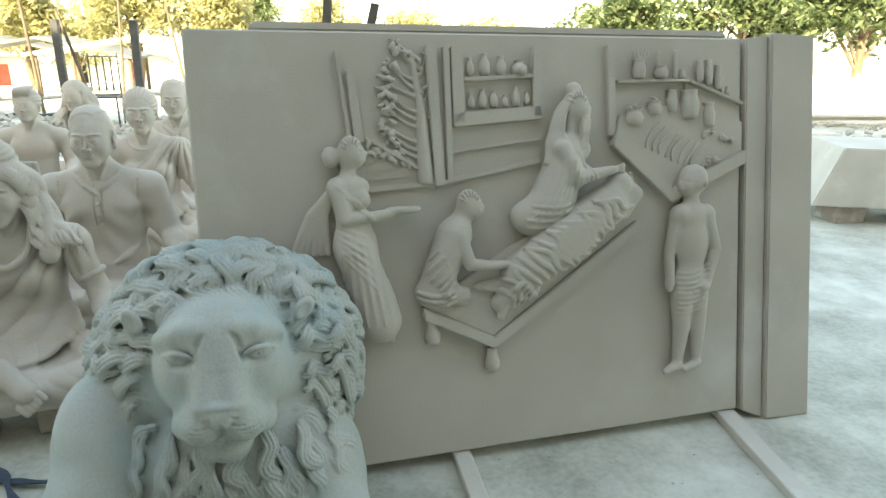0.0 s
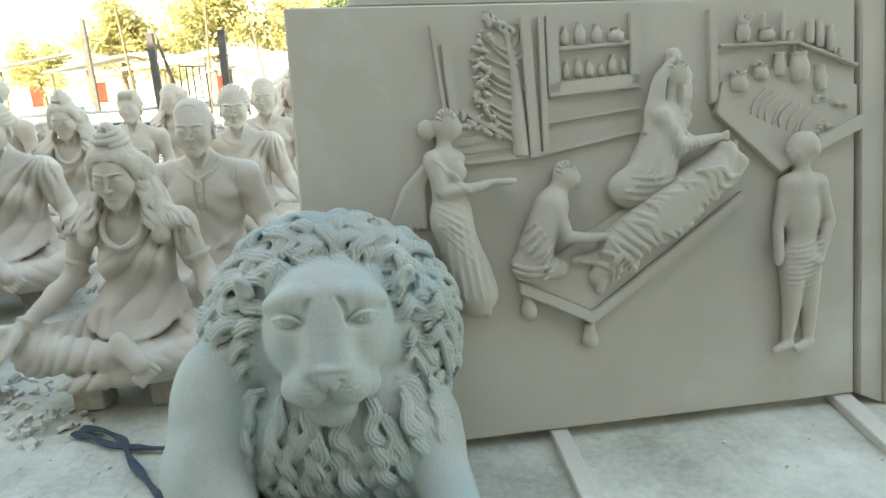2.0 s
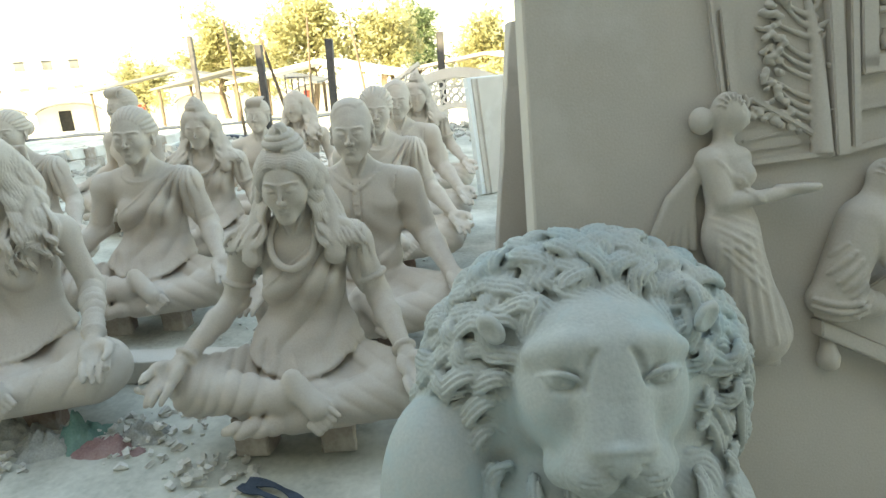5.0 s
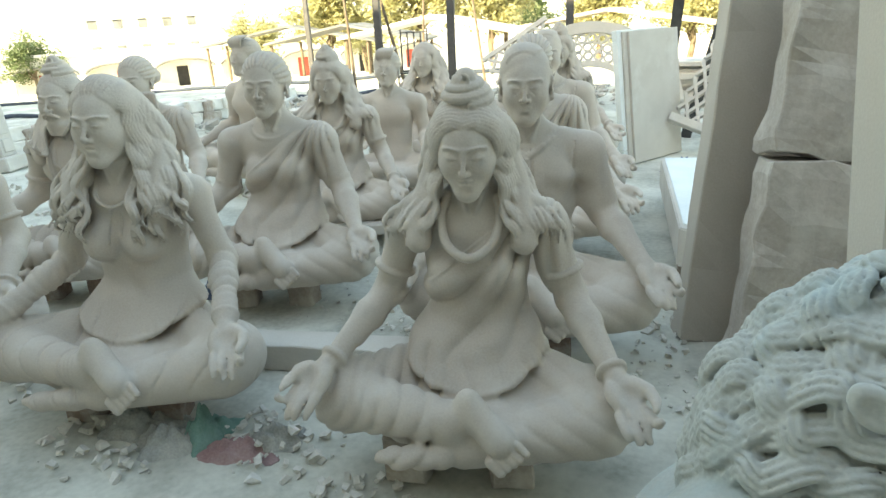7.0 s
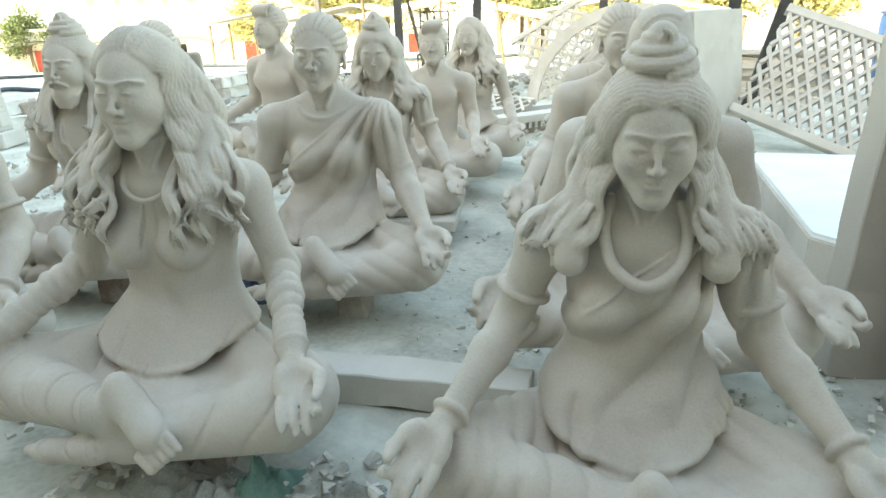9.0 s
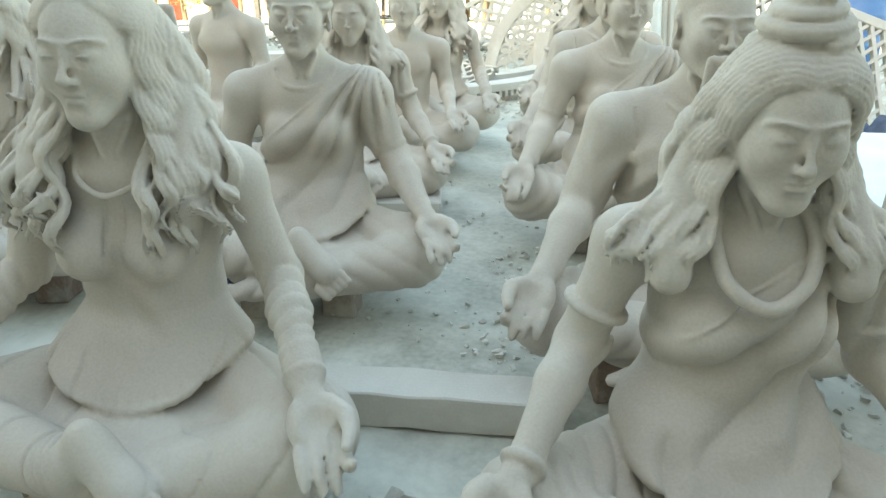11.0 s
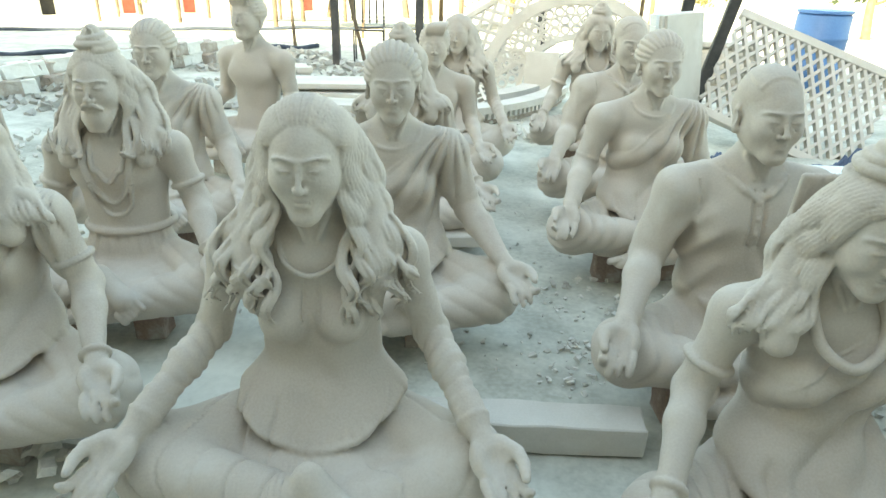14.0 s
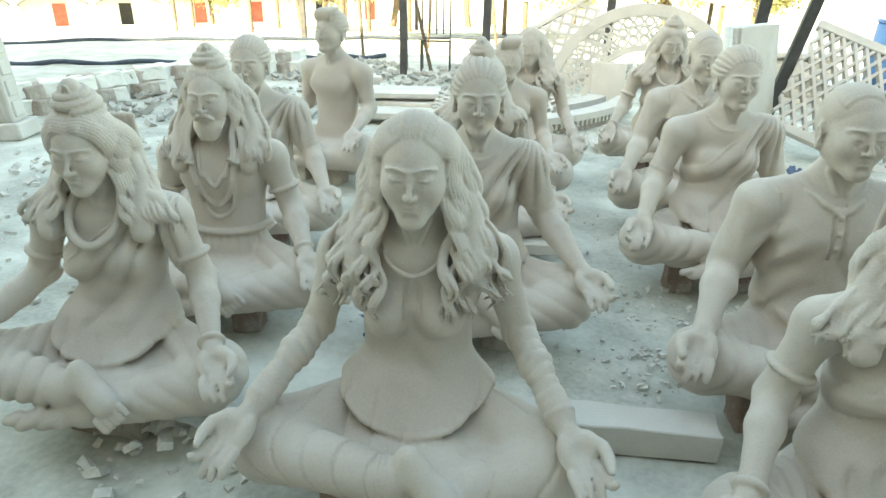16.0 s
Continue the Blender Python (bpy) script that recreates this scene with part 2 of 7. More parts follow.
        e = max(ws) + k + 0.004
        s = self._cut([min(q[i] for q in p) - e for i in range(3)], [max(q[i] for q in p) + e for i in range(3)])
        d = np.full(self.d[s].shape, 0.5, np.float32)
        for j in range(m - 1):
            a, b = p[j], p[j + 1]
            f = max(ws[j], ws[j + 1]) + k + self.h
            t = self._cut([min(a[i], b[i]) - f for i in range(3)], [max(a[i], b[i]) + f for i in range(3)])
            t = tuple(slice(max(t[i].start, s[i].start), min(t[i].stop, s[i].stop)) for i in range(3))
            if any(v.stop <= v.start for v in t):
                continue
            w = b - a
            x, y, z = self._grid(t)
            u = np.clip(((x - a[0]) * w[0] + (y - a[1]) * w[1] + (z - a[2]) * w[2]) / (w.length_squared + 1e-9), 0, 1)
            qx, qy, qz = x - a[0] - u * w[0], y - a[1] - u * w[1], z - a[2] - u * w[2]
            (sa, na), (sb, nb), dr = fr[j], fr[j + 1], w.normalized()
            cu = (qx * sa[0] + qy * sa[1] + qz * sa[2]) * (1 - u) + (qx * sb[0] + qy * sb[1] + qz * sb[2]) * u
            cv = (qx * na[0] + qy * na[1] + qz * na[2]) * (1 - u) + (qx * nb[0] + qy * nb[1] + qz * nb[2]) * u
            ca = qx * dr[0] + qy * dr[1] + qz * dr[2]
            ww, tt = ws[j] + (ws[j + 1] - ws[j]) * u, ts[j] + (ts[j + 1] - ts[j]) * u
            k0 = np.sqrt((cu / ww) ** 2 + (cv / tt) ** 2 + (ca / tt) ** 2)
            k1 = np.sqrt((cu / ww ** 2) ** 2 + (cv / tt ** 2) ** 2 + (ca / tt ** 2) ** 2) + 1e-6
            o = k0 * (k0 - 1) / k1 + cut * (1 - np.abs(np.sin(math.pi * cu / pitch)) ** 0.7)
            c = tuple(slice(t[i].start - s[i].start, t[i].stop - s[i].start) for i in range(3))
            d[c] = np.minimum(d[c], o)
        self._blend(s, d, k)

    def box(self, c, half, round_=0.01, k=0.01, turn=(0, 0, 0), carve=False):
        c = self.turn @ Vector(c)
        q = self.turn.to_3x3() @ Euler([radians(a) for a in turn]).to_matrix()
        e = math.sqrt(sum(v * v for v in half)) + round_ + k
        s = self._cut([v - e for v in c], [v + e for v in c])
        x, y, z = self._grid(s)
        x, y, z = x - c[0], y - c[1], z - c[2]
        u = [np.abs(x * q[0][i] + y * q[1][i] + z * q[2][i]) - (half[i] - round_) for i in range(3)]
        d = np.sqrt(sum(np.maximum(v, 0) ** 2 for v in u)) + np.minimum(np.maximum(np.maximum(u[0], u[1]), u[2]), 0) - round_
        self._blend(s, d.astype(np.float32), k, carve)

    def wave(self, lo, hi, fn, soft=0.04):
        """Adds fn(x, y, z) to the surface inside a box, fading out at its faces."""
        s = self._cut(lo, hi)
        x, y, z = self._grid(s)
        fade = 1.0
        for v, a, b in ((x, lo[0], hi[0]), (y, lo[1], hi[1]), (z, lo[2], hi[2])):
            fade = fade * np.clip(np.minimum(v - a, b - v) / soft, 0, 1)
        self.d[s] += (fn(x, y, z) * fade).astype(np.float32)

    def front(self, x, z, lift=0.0, side=-1):
        """The point of the surface met from -y (or +y) at x, z."""
        i, k = int(np.searchsorted(self.ax[0], x)), int(np.searchsorted(self.ax[2], z))
        col = self.d[min(max(i, 0), self.n[0] - 1), :, min(max(k, 0), self.n[2] - 1)]
        hit = np.flatnonzero(col < 0)
        if not len(hit):
            return None
        j = hit[0] if side < 0 else hit[-1]
        return Vector((x, float(self.ax[1][j]) + side * lift, z))

    def drape(self, xz, r, k=0.004, lift=0.0, carve=False, side=-1):
        """A ridge (or groove) laid on the surface along points x, z."""
        pts = [p for p in (self.front(x, z, lift, side) for x, z in xz) if p]
        run = pts[:1]
        for p in pts[1:] + [None]:
            if p is not None and (p - run[-1]).length < 0.08:
                run.append(p)
                continue
            if len(run) > 1:
                self.tube(run, [r * (0.35 + 0.65 * math.sin(math.pi * (i + 0.5) / len(run)) ** 0.5) for i in range(len(run))], k, carve, raw=True)
            run = [p]

    def floor(self, z=0.0):
        self.d = np.maximum(self.d, z - self.ax[2][None, None, :])

    def mesh(self, name):
        d, h = self.d, self.h
        d[0], d[-1], d[:, 0], d[:, -1], d[:, :, 0], d[:, :, -1] = (np.abs(d[0]) + h, np.abs(d[-1]) + h, np.abs(d[:, 0]) + h, np.abs(d[:, -1]) + h, np.abs(d[:, :, 0]) + h, np.abs(d[:, :, -1]) + h)
        s = d < 0
        c = np.zeros([v - 1 for v in d.shape], np.int8)
        for i in (0, 1):
            for j in (0, 1):
                for k in (0, 1):
                    c += s[i:i + c.shape[0], j:j + c.shape[1], k:k + c.shape[2]]
        cell = np.argwhere((c > 0) & (c < 8))
        ids = np.full(c.shape, -1, np.int32)
        ids[tuple(cell.T)] = np.arange(len(cell))
        pos, cnt = np.zeros((len(cell), 3), np.float32), np.zeros((len(cell), 1), np.float32)
        corners = [(i, j, k) for i in (0, 1) for j in (0, 1) for k in (0, 1)]
        val = {o: d[cell[:, 0] + o[0], cell[:, 1] + o[1], cell[:, 2] + o[2]] for o in corners}
        for o in corners:
            for a in range(3):
                if o[a]:
                    continue
                p = tuple(1 if i == a else o[i] for i in range(3))
                v0, v1 = val[o], val[p]
                cross = (v0 < 0) != (v1 < 0)
                t = np.where(cross, v0 / np.where(cross, v0 - v1, 1), 0)
                e = np.tile(np.array(o, np.float32), (len(cell), 1))
                e[:, a] += t
                pos += e * cross[:, None]
                cnt += cross[:, None]
        pos = pos / np.maximum(cnt, 1)
        verts = np.stack([self.ax[i][cell[:, i]] + pos[:, i] * (self.ax[i][cell[:, i] + 1] - self.ax[i][cell[:, i]]) for i in range(3)], 1)
        quads = []
        for a in range(3):
            b, e = (a + 1) % 3, (a + 2) % 3
            lo_ = [slice(None)] * 3
            lo_[a] = slice(0, -1)
            hi_ = [slice(None)] * 3
            hi_[a] = slice(1, None)
            s0, s1 = s[tuple(lo_)], s[tuple(hi_)]
            at = np.argwhere(s0 != s1)
            at = at[(at[:, b] > 0) & (at[:, e] > 0) & (at[:, b] < c.shape[b]) & (at[:, e] < c.shape[e])]
            inside = s0[tuple(at.T)]
            q = []
            for ob_, oe in ((-1, -1), (0, -1), (0, 0), (-1, 0)):
                w = at.copy()
                w[:, b] += ob_
                w[:, e] += oe
                q.append(ids[tuple(w.T)])
            q = np.stack(q, 1)
            q[~inside] = q[~inside][:, ::-1]
            quads.append(q)
        quads = np.concatenate(quads)
        quads = quads[(quads >= 0).all(1)]
        me = bpy.data.meshes.new(name)
        me.vertices.add(len(verts))
        me.vertices.foreach_set("co", verts.astype(np.float32).ravel())
        me.loops.add(quads.size)
        me.loops.foreach_set("vertex_index", quads.astype(np.int32).ravel())
        me.polygons.add(len(quads))
        me.polygons.foreach_set("loop_start", np.arange(0, quads.size, 4, dtype=np.int32))
        me.polygons.foreach_set("use_smooth", np.ones(len(quads), bool))
        me.update(calc_edges=True)
        return me


def spline(pts, n):
    """n points along a smooth curve through pts."""
    p = [Vector(q) for q in pts]
    p = [p[0] * 2 - p[1]] + p + [p[-1] * 2 - p[-2]]
    out = []
    for i in range(n):
        u = i / (n - 1) * (len(p) - 3)
        j = min(int(u), len(p) - 4)
        t = u - j
        a, b, c, d = p[j:j + 4]
        out.append(0.5 * (2 * b + (c - a) * t + (2 * a - 5 * b + 4 * c - d) * t * t + (3 * b - a - 3 * c + d) * t ** 3))
    return out


# ---- the statues ----
ELBOW, WRIST = (0.262, 0.02, 0.335), (0.372, -0.222, 0.222)


def statue_legs(sc):
    """Crossed legs: one shin in front with its foot hanging over the other thigh."""
    sc.ell((0, 0.03, 0.09), (0.18, 0.14, 0.10), 0.03)
    sc.ell((0, -0.11, 0.050), (0.33, 0.20, 0.095), 0.04)
    for s in (-1, 1):
        sc.cap((s * 0.12, 0.0, 0.10), (s * 0.33, -0.16, 0.105), 0.092, 0.088, 0.03)
        sc.ell((s * 0.345, -0.175, 0.10), (0.098, 0.105, 0.098), 0.04)
    sc.cap((-0.34, -0.21, 0.11), (-0.03, -0.315, 0.125), 0.085, 0.052, 0.025)
    sc.cap((0.33, -0.225, 0.085), (0.0, -0.30, 0.05), 0.085, 0.06, 0.03)
    # the front foot: ankle, heel, sole and toes
    sc.cap((-0.05, -0.315, 0.135), (0.03, -0.32, 0.155), 0.043, 0.036, 0.015)
    sc.ell((0.018, -0.318, 0.188), (0.032, 0.03, 0.036), 0.018)
    sc.cap((0.03, -0.320, 0.162), (0.095, -0.350, 0.105), 0.033, 0.040, 0.02)
    sc.cap((0.02, -0.318, 0.18), (0.075, -0.345, 0.13), 0.026, 0.030, 0.02)
    for i in range(5):
        u = i / 4 - 0.5
        b = (0.108 + 0.062 * u, -0.362 + 0.010 * u, 0.080 + 0.048 * u)
        sc.cap(b, (b[0] + 0.024, b[1] - 0.010, b[2] - 0.020), 0.0135 - 0.006 * u, 0.0115 - 0.005 * u, 0.003)
    # the other foot shows under the shin
    sc.cap((-0.05, -0.345, 0.045), (-0.17, -0.35, 0.035), 0.034, 0.026, 0.015)
    sc.cap((-0.15, -0.352, 0.034), (-0.215, -0.345, 0.030), 0.025, 0.013, 0.012)


def statue_arm(sc, s, thin=1.0, ell_=ELBOW, wrist=WRIST):
    sh, el, wr = Vector((s * 0.195, 0.025, 0.535)), Vector((s * ell_[0], ell_[1], ell_[2])), Vector((s * wrist[0], wrist[1], wrist[2]))
    sc.ell(sh, (0.062 * thin, 0.062 * thin, 0.065), 0.03)
    sc.cap(sh, el, 0.054 * thin, 0.045 * thin, 0.03)
    sc.cap(el, el.lerp(wr, 0.35), 0.045 * thin, 0.044 * thin, 0.02)
    sc.cap(el.lerp(wr, 0.35), wr, 0.044 * thin, 0.027 * thin, 0.02)
    # an open palm turned up on the knee, forefinger curled to the thumb
    fwd = Vector((s * 0.36, -0.80, -0.50)).normalized()
    side = Vector((0.92, 0.36 * s, 0.0))
    side = (side - fwd * side.dot(fwd)).normalized()
    up = side.cross(-fwd).normalized()
    palm = wr + fwd * 0.058 + up * 0.008
    turn = [math.degrees(v) for v in Matrix((side, -fwd, up)).transposed().to_euler()]
    sc.cap(wr, wr + fwd * 0.03, 0.027 * thin, 0.025, 0.012)
    sc.ell(palm, (0.049, 0.056, 0.019), 0.014, turn)
    sc.ell(palm + side * s * 0.030 - fwd * 0.012 + up * 0.011, (0.019, 0.034, 0.016), 0.010, turn)
    sc.ell(palm - side * s * 0.028 - fwd * 0.008 + up * 0.009, (0.015, 0.036, 0.013), 0.010, turn)
    sc.ell(palm + up * 0.030 + fwd * 0.014, (0.024, 0.032, 0.020), 0.012, turn, carve=True)
    for j in range(4):
        u = (j - 1.5) * 0.0225 * s
        ln = (0.80, 0.96, 1.0, 0.92)[j]
        a = palm + fwd * 0.042 + side * u + up * 0.002
        if j == 3:
            pts = [a, a + fwd * 0.030 + up * 0.008, a + fwd * 0.048 + up * 0.020 + side * s * 0.002, a + fwd * 0.050 + up * 0.036 + side * s * 0.004]
        else:
            b = a + (fwd * 0.032 + side * u * 0.06 + up * 0.004) * ln
            c = b + (fwd * 0.024 - up * 0.003) * ln
            pts = [a, b, c, c + (fwd * 0.016 - up * 0.008) * ln]
        sc.tube(pts, [0.0130, 0.0124, 0.0114, 0.0090], 0.002)
    th = palm + side * s * 0.034 - fwd * 0.022 + up * 0.010
    sc.tube([th, th + side * s * 0.016 + fwd * 0.028 + up * 0.016, th + side * s * 0.014 + fwd * 0.060 + up * 0.026, th + side * s * 0.002 + fwd * 0.088 + up * 0.034], [0.018, 0.0155, 0.0135, 0.0100], 0.006)


def statue_torso(sc, woman=True, wide=1.0):
    sc.ell((0, 0.015, 0.15), (0.160 * wide, 0.125, 0.14), 0.02)
    sc.ell((0, 0.02, 0.30), ((0.136 if woman else 0.150) * wide, 0.098, 0.15), 0.04)
    sc.ell((0, 0.03, 0.44), ((0.146 if woman else 0.165) * wide, 0.105, 0.13), 0.06)
    sc.cap((-0.14, 0.03, 0.545), (0.14, 0.03, 0.545), 0.058, 0.058, 0.05)
    for s in (-1, 1):
        sc.cap((s * 0.13, 0.035, 0.575), (0, 0.035, 0.640), 0.034, 0.04, 0.04)
        if woman:
            sc.ell((s * 0.066, -0.060, 0.430), (0.054, 0.046, 0.054), 0.036)
        else:
            sc.ell((s * 0.072, -0.05, 0.465), (0.075, 0.032, 0.055), 0.05)
    sc.ell((0, 0.012, 0.535), (0.125, 0.078, 0.075), 0.04)
    sc.cap((0, 0.03, 0.57), (0, 0.005, 0.70), 0.053, 0.047, 0.03)
    # the cords of the neck
    for s in (-1, 1):
        sc.cap((s * 0.014, -0.046, 0.598), (s * 0.042, -0.026, 0.660), 0.004, 0.006, 0.016)


def skirt(sc, front=0.27, low=0.150, half=0.175, rim=0.010):
    """The tunic or the end of a sari spread over the lap, with a rolled hem."""
    mid = -0.5 * (front - 0.12)
    sc.cap((0, 0.02, 0.33), (0, 0.0, 0.20), 0.088, 0.105, 0.03)
    ring, waist = [], []
    for t in np.linspace(0, math.tau, 49):
        r = 1 + 0.025 * math.sin(5 * t + 1) + 0.015 * math.sin(11 * t)
        ring.append((half * r * math.cos(t), mid + (front + mid) * r * math.sin(t), low - 0.022 + 0.066 * math.cos(t) ** 2 + 0.04 * max(0.0, math.sin(t))))
        waist.append((0.118 * math.cos(t), 0.012 + 0.072 * math.sin(t), 0.27))
    for a, b in zip(waist, ring):
        c = tuple(p + (q - p) * 0.6 - (0, 0, 0.012)[i] for i, (p, q) in enumerate(zip(a, b)))
        sc.tube([a, c, b], [0.020, 0.020, rim], 0.016)
    sc.tube(ring, rim, 0.003)


def folds(sc, lo, hi, phase, amp, soft=0.05):
    """Rounded folds of cloth with sharp valleys between them."""
    sc.wave(lo, hi, lambda x, y, z: -amp * (np.abs(np.sin(phase(x, y, z))) ** 0.75 - 0.55), soft)


def creases(sc, lo, hi, phase, amp, thin=0.16, soft=0.04):
    """Narrow cut lines."""
    sc.wave(lo, hi, lambda x, y, z: amp * np.exp(-(np.sin(phase(x, y, z)) / thin) ** 2), soft)


def statue_head(sc, nod=0.0, turn=0.0, old=False, man=False):
    """Face, skull and ears; the head may nod (degrees) and turn."""
    sc.turn = Matrix.Translation((0, 0.02, 0.66)) @ Euler((radians(nod), 0, radians(turn))).to_matrix().to_4x4() @ Matrix.Translation((0, -0.02, -0.66))
    jaw = 0.053 if man else 0.043
    sc.ell((0, 0.006, 0.80), (0.078, 0.098, 0.088), 0.03)
    sc.ell((0, -0.036, 0.760), (0.063, 0.070, 0.086), 0.03)
    sc.ell((0, -0.088, 0.682), (0.026 if man else 0.019, 0.022, 0.019), 0.028)
    for s in (-1, 1):
        sc.cap((s * jaw, -0.012, 0.722), (s * 0.012, -0.082, 0.684), 0.021, 0.018, 0.03)
        sc.ell((s * 0.038, -0.068, 0.750), (0.026, 0.030, 0.030), 0.035)
        # sockets, brows, heavy lids
        sc.ell((s * 0.031, -0.121, 0.7835), (0.0225, 0.0190, 0.0125), 0.012, (0, s * 6, 0), carve=True)
        sc.tube([(s * 0.012, -0.1035, 0.8025), (s * 0.024, -0.1035, 0.8065), (s * 0.039, -0.0970, 0.8075), (s * 0.056, -0.079, 0.800)], [0.0020, 0.0026, 0.0026, 0.0016], 0.010)
        sc.ell((s * 0.031, -0.0885, 0.7800), (0.0180, 0.0165, 0.0125), 0.002)
        sc.ell((s * 0.031, -0.0865, 0.7835), (0.0190, 0.0178, 0.0105), 0.003)
        sc.tube([(s * 0.0125, -0.0985, 0.7790), (s * 0.022, -0.1062, 0.7825), (s * 0.034, -0.1062, 0.7830), (s * 0.051, -0.0900, 0.7800)], [0.0014, 0.0020, 0.0022, 0.0014], 0.002)
        sc.tube([(s * 0.014, -0.098, 0.7755), (s * 0.031, -0.1030, 0.7695), (s * 0.050, -0.0890, 0.7765)], 0.0022, 0.004)
        # wings of the nose
        w = 1.0 if man or old else 0.80
        sc.ell((s * 0.0125 * w, -0.1125, 0.7450), (0.0070 * w, 0.0105, 0.0072), 0.006)
        if old:
            sc.tube([(s * 0.022, -0.113, 0.747), (s * 0.031, -0.107, 0.730), (s * 0.035, -0.098, 0.708)], 0.0024, 0.006, carve=True)
            sc.tube([(s * 0.018, -0.100, 0.767), (s * 0.031, -0.1025, 0.761), (s * 0.045, -0.092, 0.764)], 0.0016, 0.004, carve=True)
    sc.tube([(0, -0.1010, 0.800), (0, -0.1090, 0.780), (0, -0.1190, 0.764), (0, -0.1270, 0.7515)], [0.0050, 0.0052, 0.0062, 0.0078], 0.009)
    sc.ell((0, -0.1260, 0.7485), (0.0090, 0.0098, 0.0082), 0.006)
    for s in (-1, 1):
        sc.ell((s * 0.0058, -0.1200, 0.7392), (0.0036, 0.0055, 0.0026), 0.002, carve=True)
    # lips
    sc.ell((0, -0.088, 0.716), (0.028, 0.018, 0.022), 0.020)
    for s in (-1, 1):
        sc.ell((s * 0.0075, -0.1055, 0.7240), (0.0125, 0.0085, 0.0050), 0.004, (0, s * 10, s * 22))
    sc.ell((0, -0.1070, 0.7115), (0.0150, 0.0095, 0.0066), 0.004)
    sc.tube([(-0.0205, -0.0985, 0.7205), (-0.011, -0.1105, 0.7182), (0, -0.1145, 0.7172), (0.011, -0.1105, 0.7182), (0.0205, -0.0985, 0.7205)], [0.0022, 0.0016, 0.0016, 0.0016, 0.0022], 0.002, carve=True)
    sc.ell((0, -0.1160, 0.6985), (0.015, 0.009, 0.0055), 0.010, carve=True)
    sc.tube([(0, -0.117, 0.737), (0, -0.116, 0.729)], 0.0026, 0.004, carve=True)
    if man or old:
        for s in (-1, 1):
            sc.ell((s * 0.083, 0.005, 0.765), (0.010, 0.022, 0.037), 0.008, (0, 0, s * 20))
            sc.ell((s * 0.091, -0.002, 0.765), (0.006, 0.011, 0.022), 0.006, carve=True)
            sc.ell((s * 0.084, -0.008, 0.732), (0.009, 0.011, 0.013), 0.006)


def combed_hair(sc, bun=False):
    """Hair combed back close to the skull, cut with fine lines."""
    c, r = Vector((0, 0.010, 0.806)), Vector((0.088, 0.104, 0.094))
    sc.ell(c, r, 0.004)
    for i in range(15):
        a = (i - 7) / 7 * 1.75
        first = 38 + 20 * (a / 1.75) ** 2
        pts = [c + Vector((r.x * math.sin(b) * math.sin(a), -r.y * math.cos(b), r.z * math.sin(b) * math.cos(a))) for b in (math.radians(first + (172 - first) * u) for u in np.linspace(0, 1, 12))]
        sc.tube(pts, [0.0098 * (0.35 + 0.7 * math.sin(math.pi * (k + 0.5) / 12) ** 0.6) for k in range(12)], 0.001)
    if bun:
        sc.ell((0, 0.122, 0.775), (0.05, 0.04, 0.048), 0.015)
        for i in range(5):
            sc.tube([(0.05 * math.cos(t), 0.115 + 0.011 * i, 0.775 + 0.047 * math.sin(t)) for t in np.linspace(0, math.tau, 12)], 0.006, 0.002)


def topknot(sc):
    """A coiled topknot over a beaded band."""
    sc.ell((0, 0.018, 0.872), (0.060, 0.062, 0.036), 0.01)
    turns, path = 3.1, []
    for t in np.linspace(0, 1, 70):
        a = -1.2 + turns * math.tau * t
        r = 0.058 - 0.040 * t ** 1.5
        path.append((r * math.cos(a), 0.018 + r * math.sin(a), 0.892 + 0.056 * t))
    sc.ell((0, 0.018, 0.908), (0.048, 0.050, 0.044), 0.01)

    def out(p):
        return Vector((p.x, p.y - 0.018, 0.35 * max(0.0, p.z - 0.92) * 10))

    sc.lock([sc.turn @ Vector(p) for p in path], [0.0135 - 0.003 * i / 69 for i in range(70)], 0.0130, lambda p: sc.turn.to_3x3() @ out(sc.turn.inverted() @ p), 0.0080, 0.0020)
    sc.ell((0, 0.016, 0.947), (0.026, 0.027, 0.024), 0.004)
    sc.tube([(0.016 * u * math.cos(8 * u), -0.012 - 0.004 * u, 0.947 + 0.016 * u * math.sin(8 * u)) for u in np.linspace(0.1, 1, 14)], 0.0045, 0.002)
    rope(sc, [(0.066 * math.cos(t), 0.018 + 0.066 * math.sin(t), 0.874) for t in np.linspace(0, math.tau, 17)], 0.0085, 40)


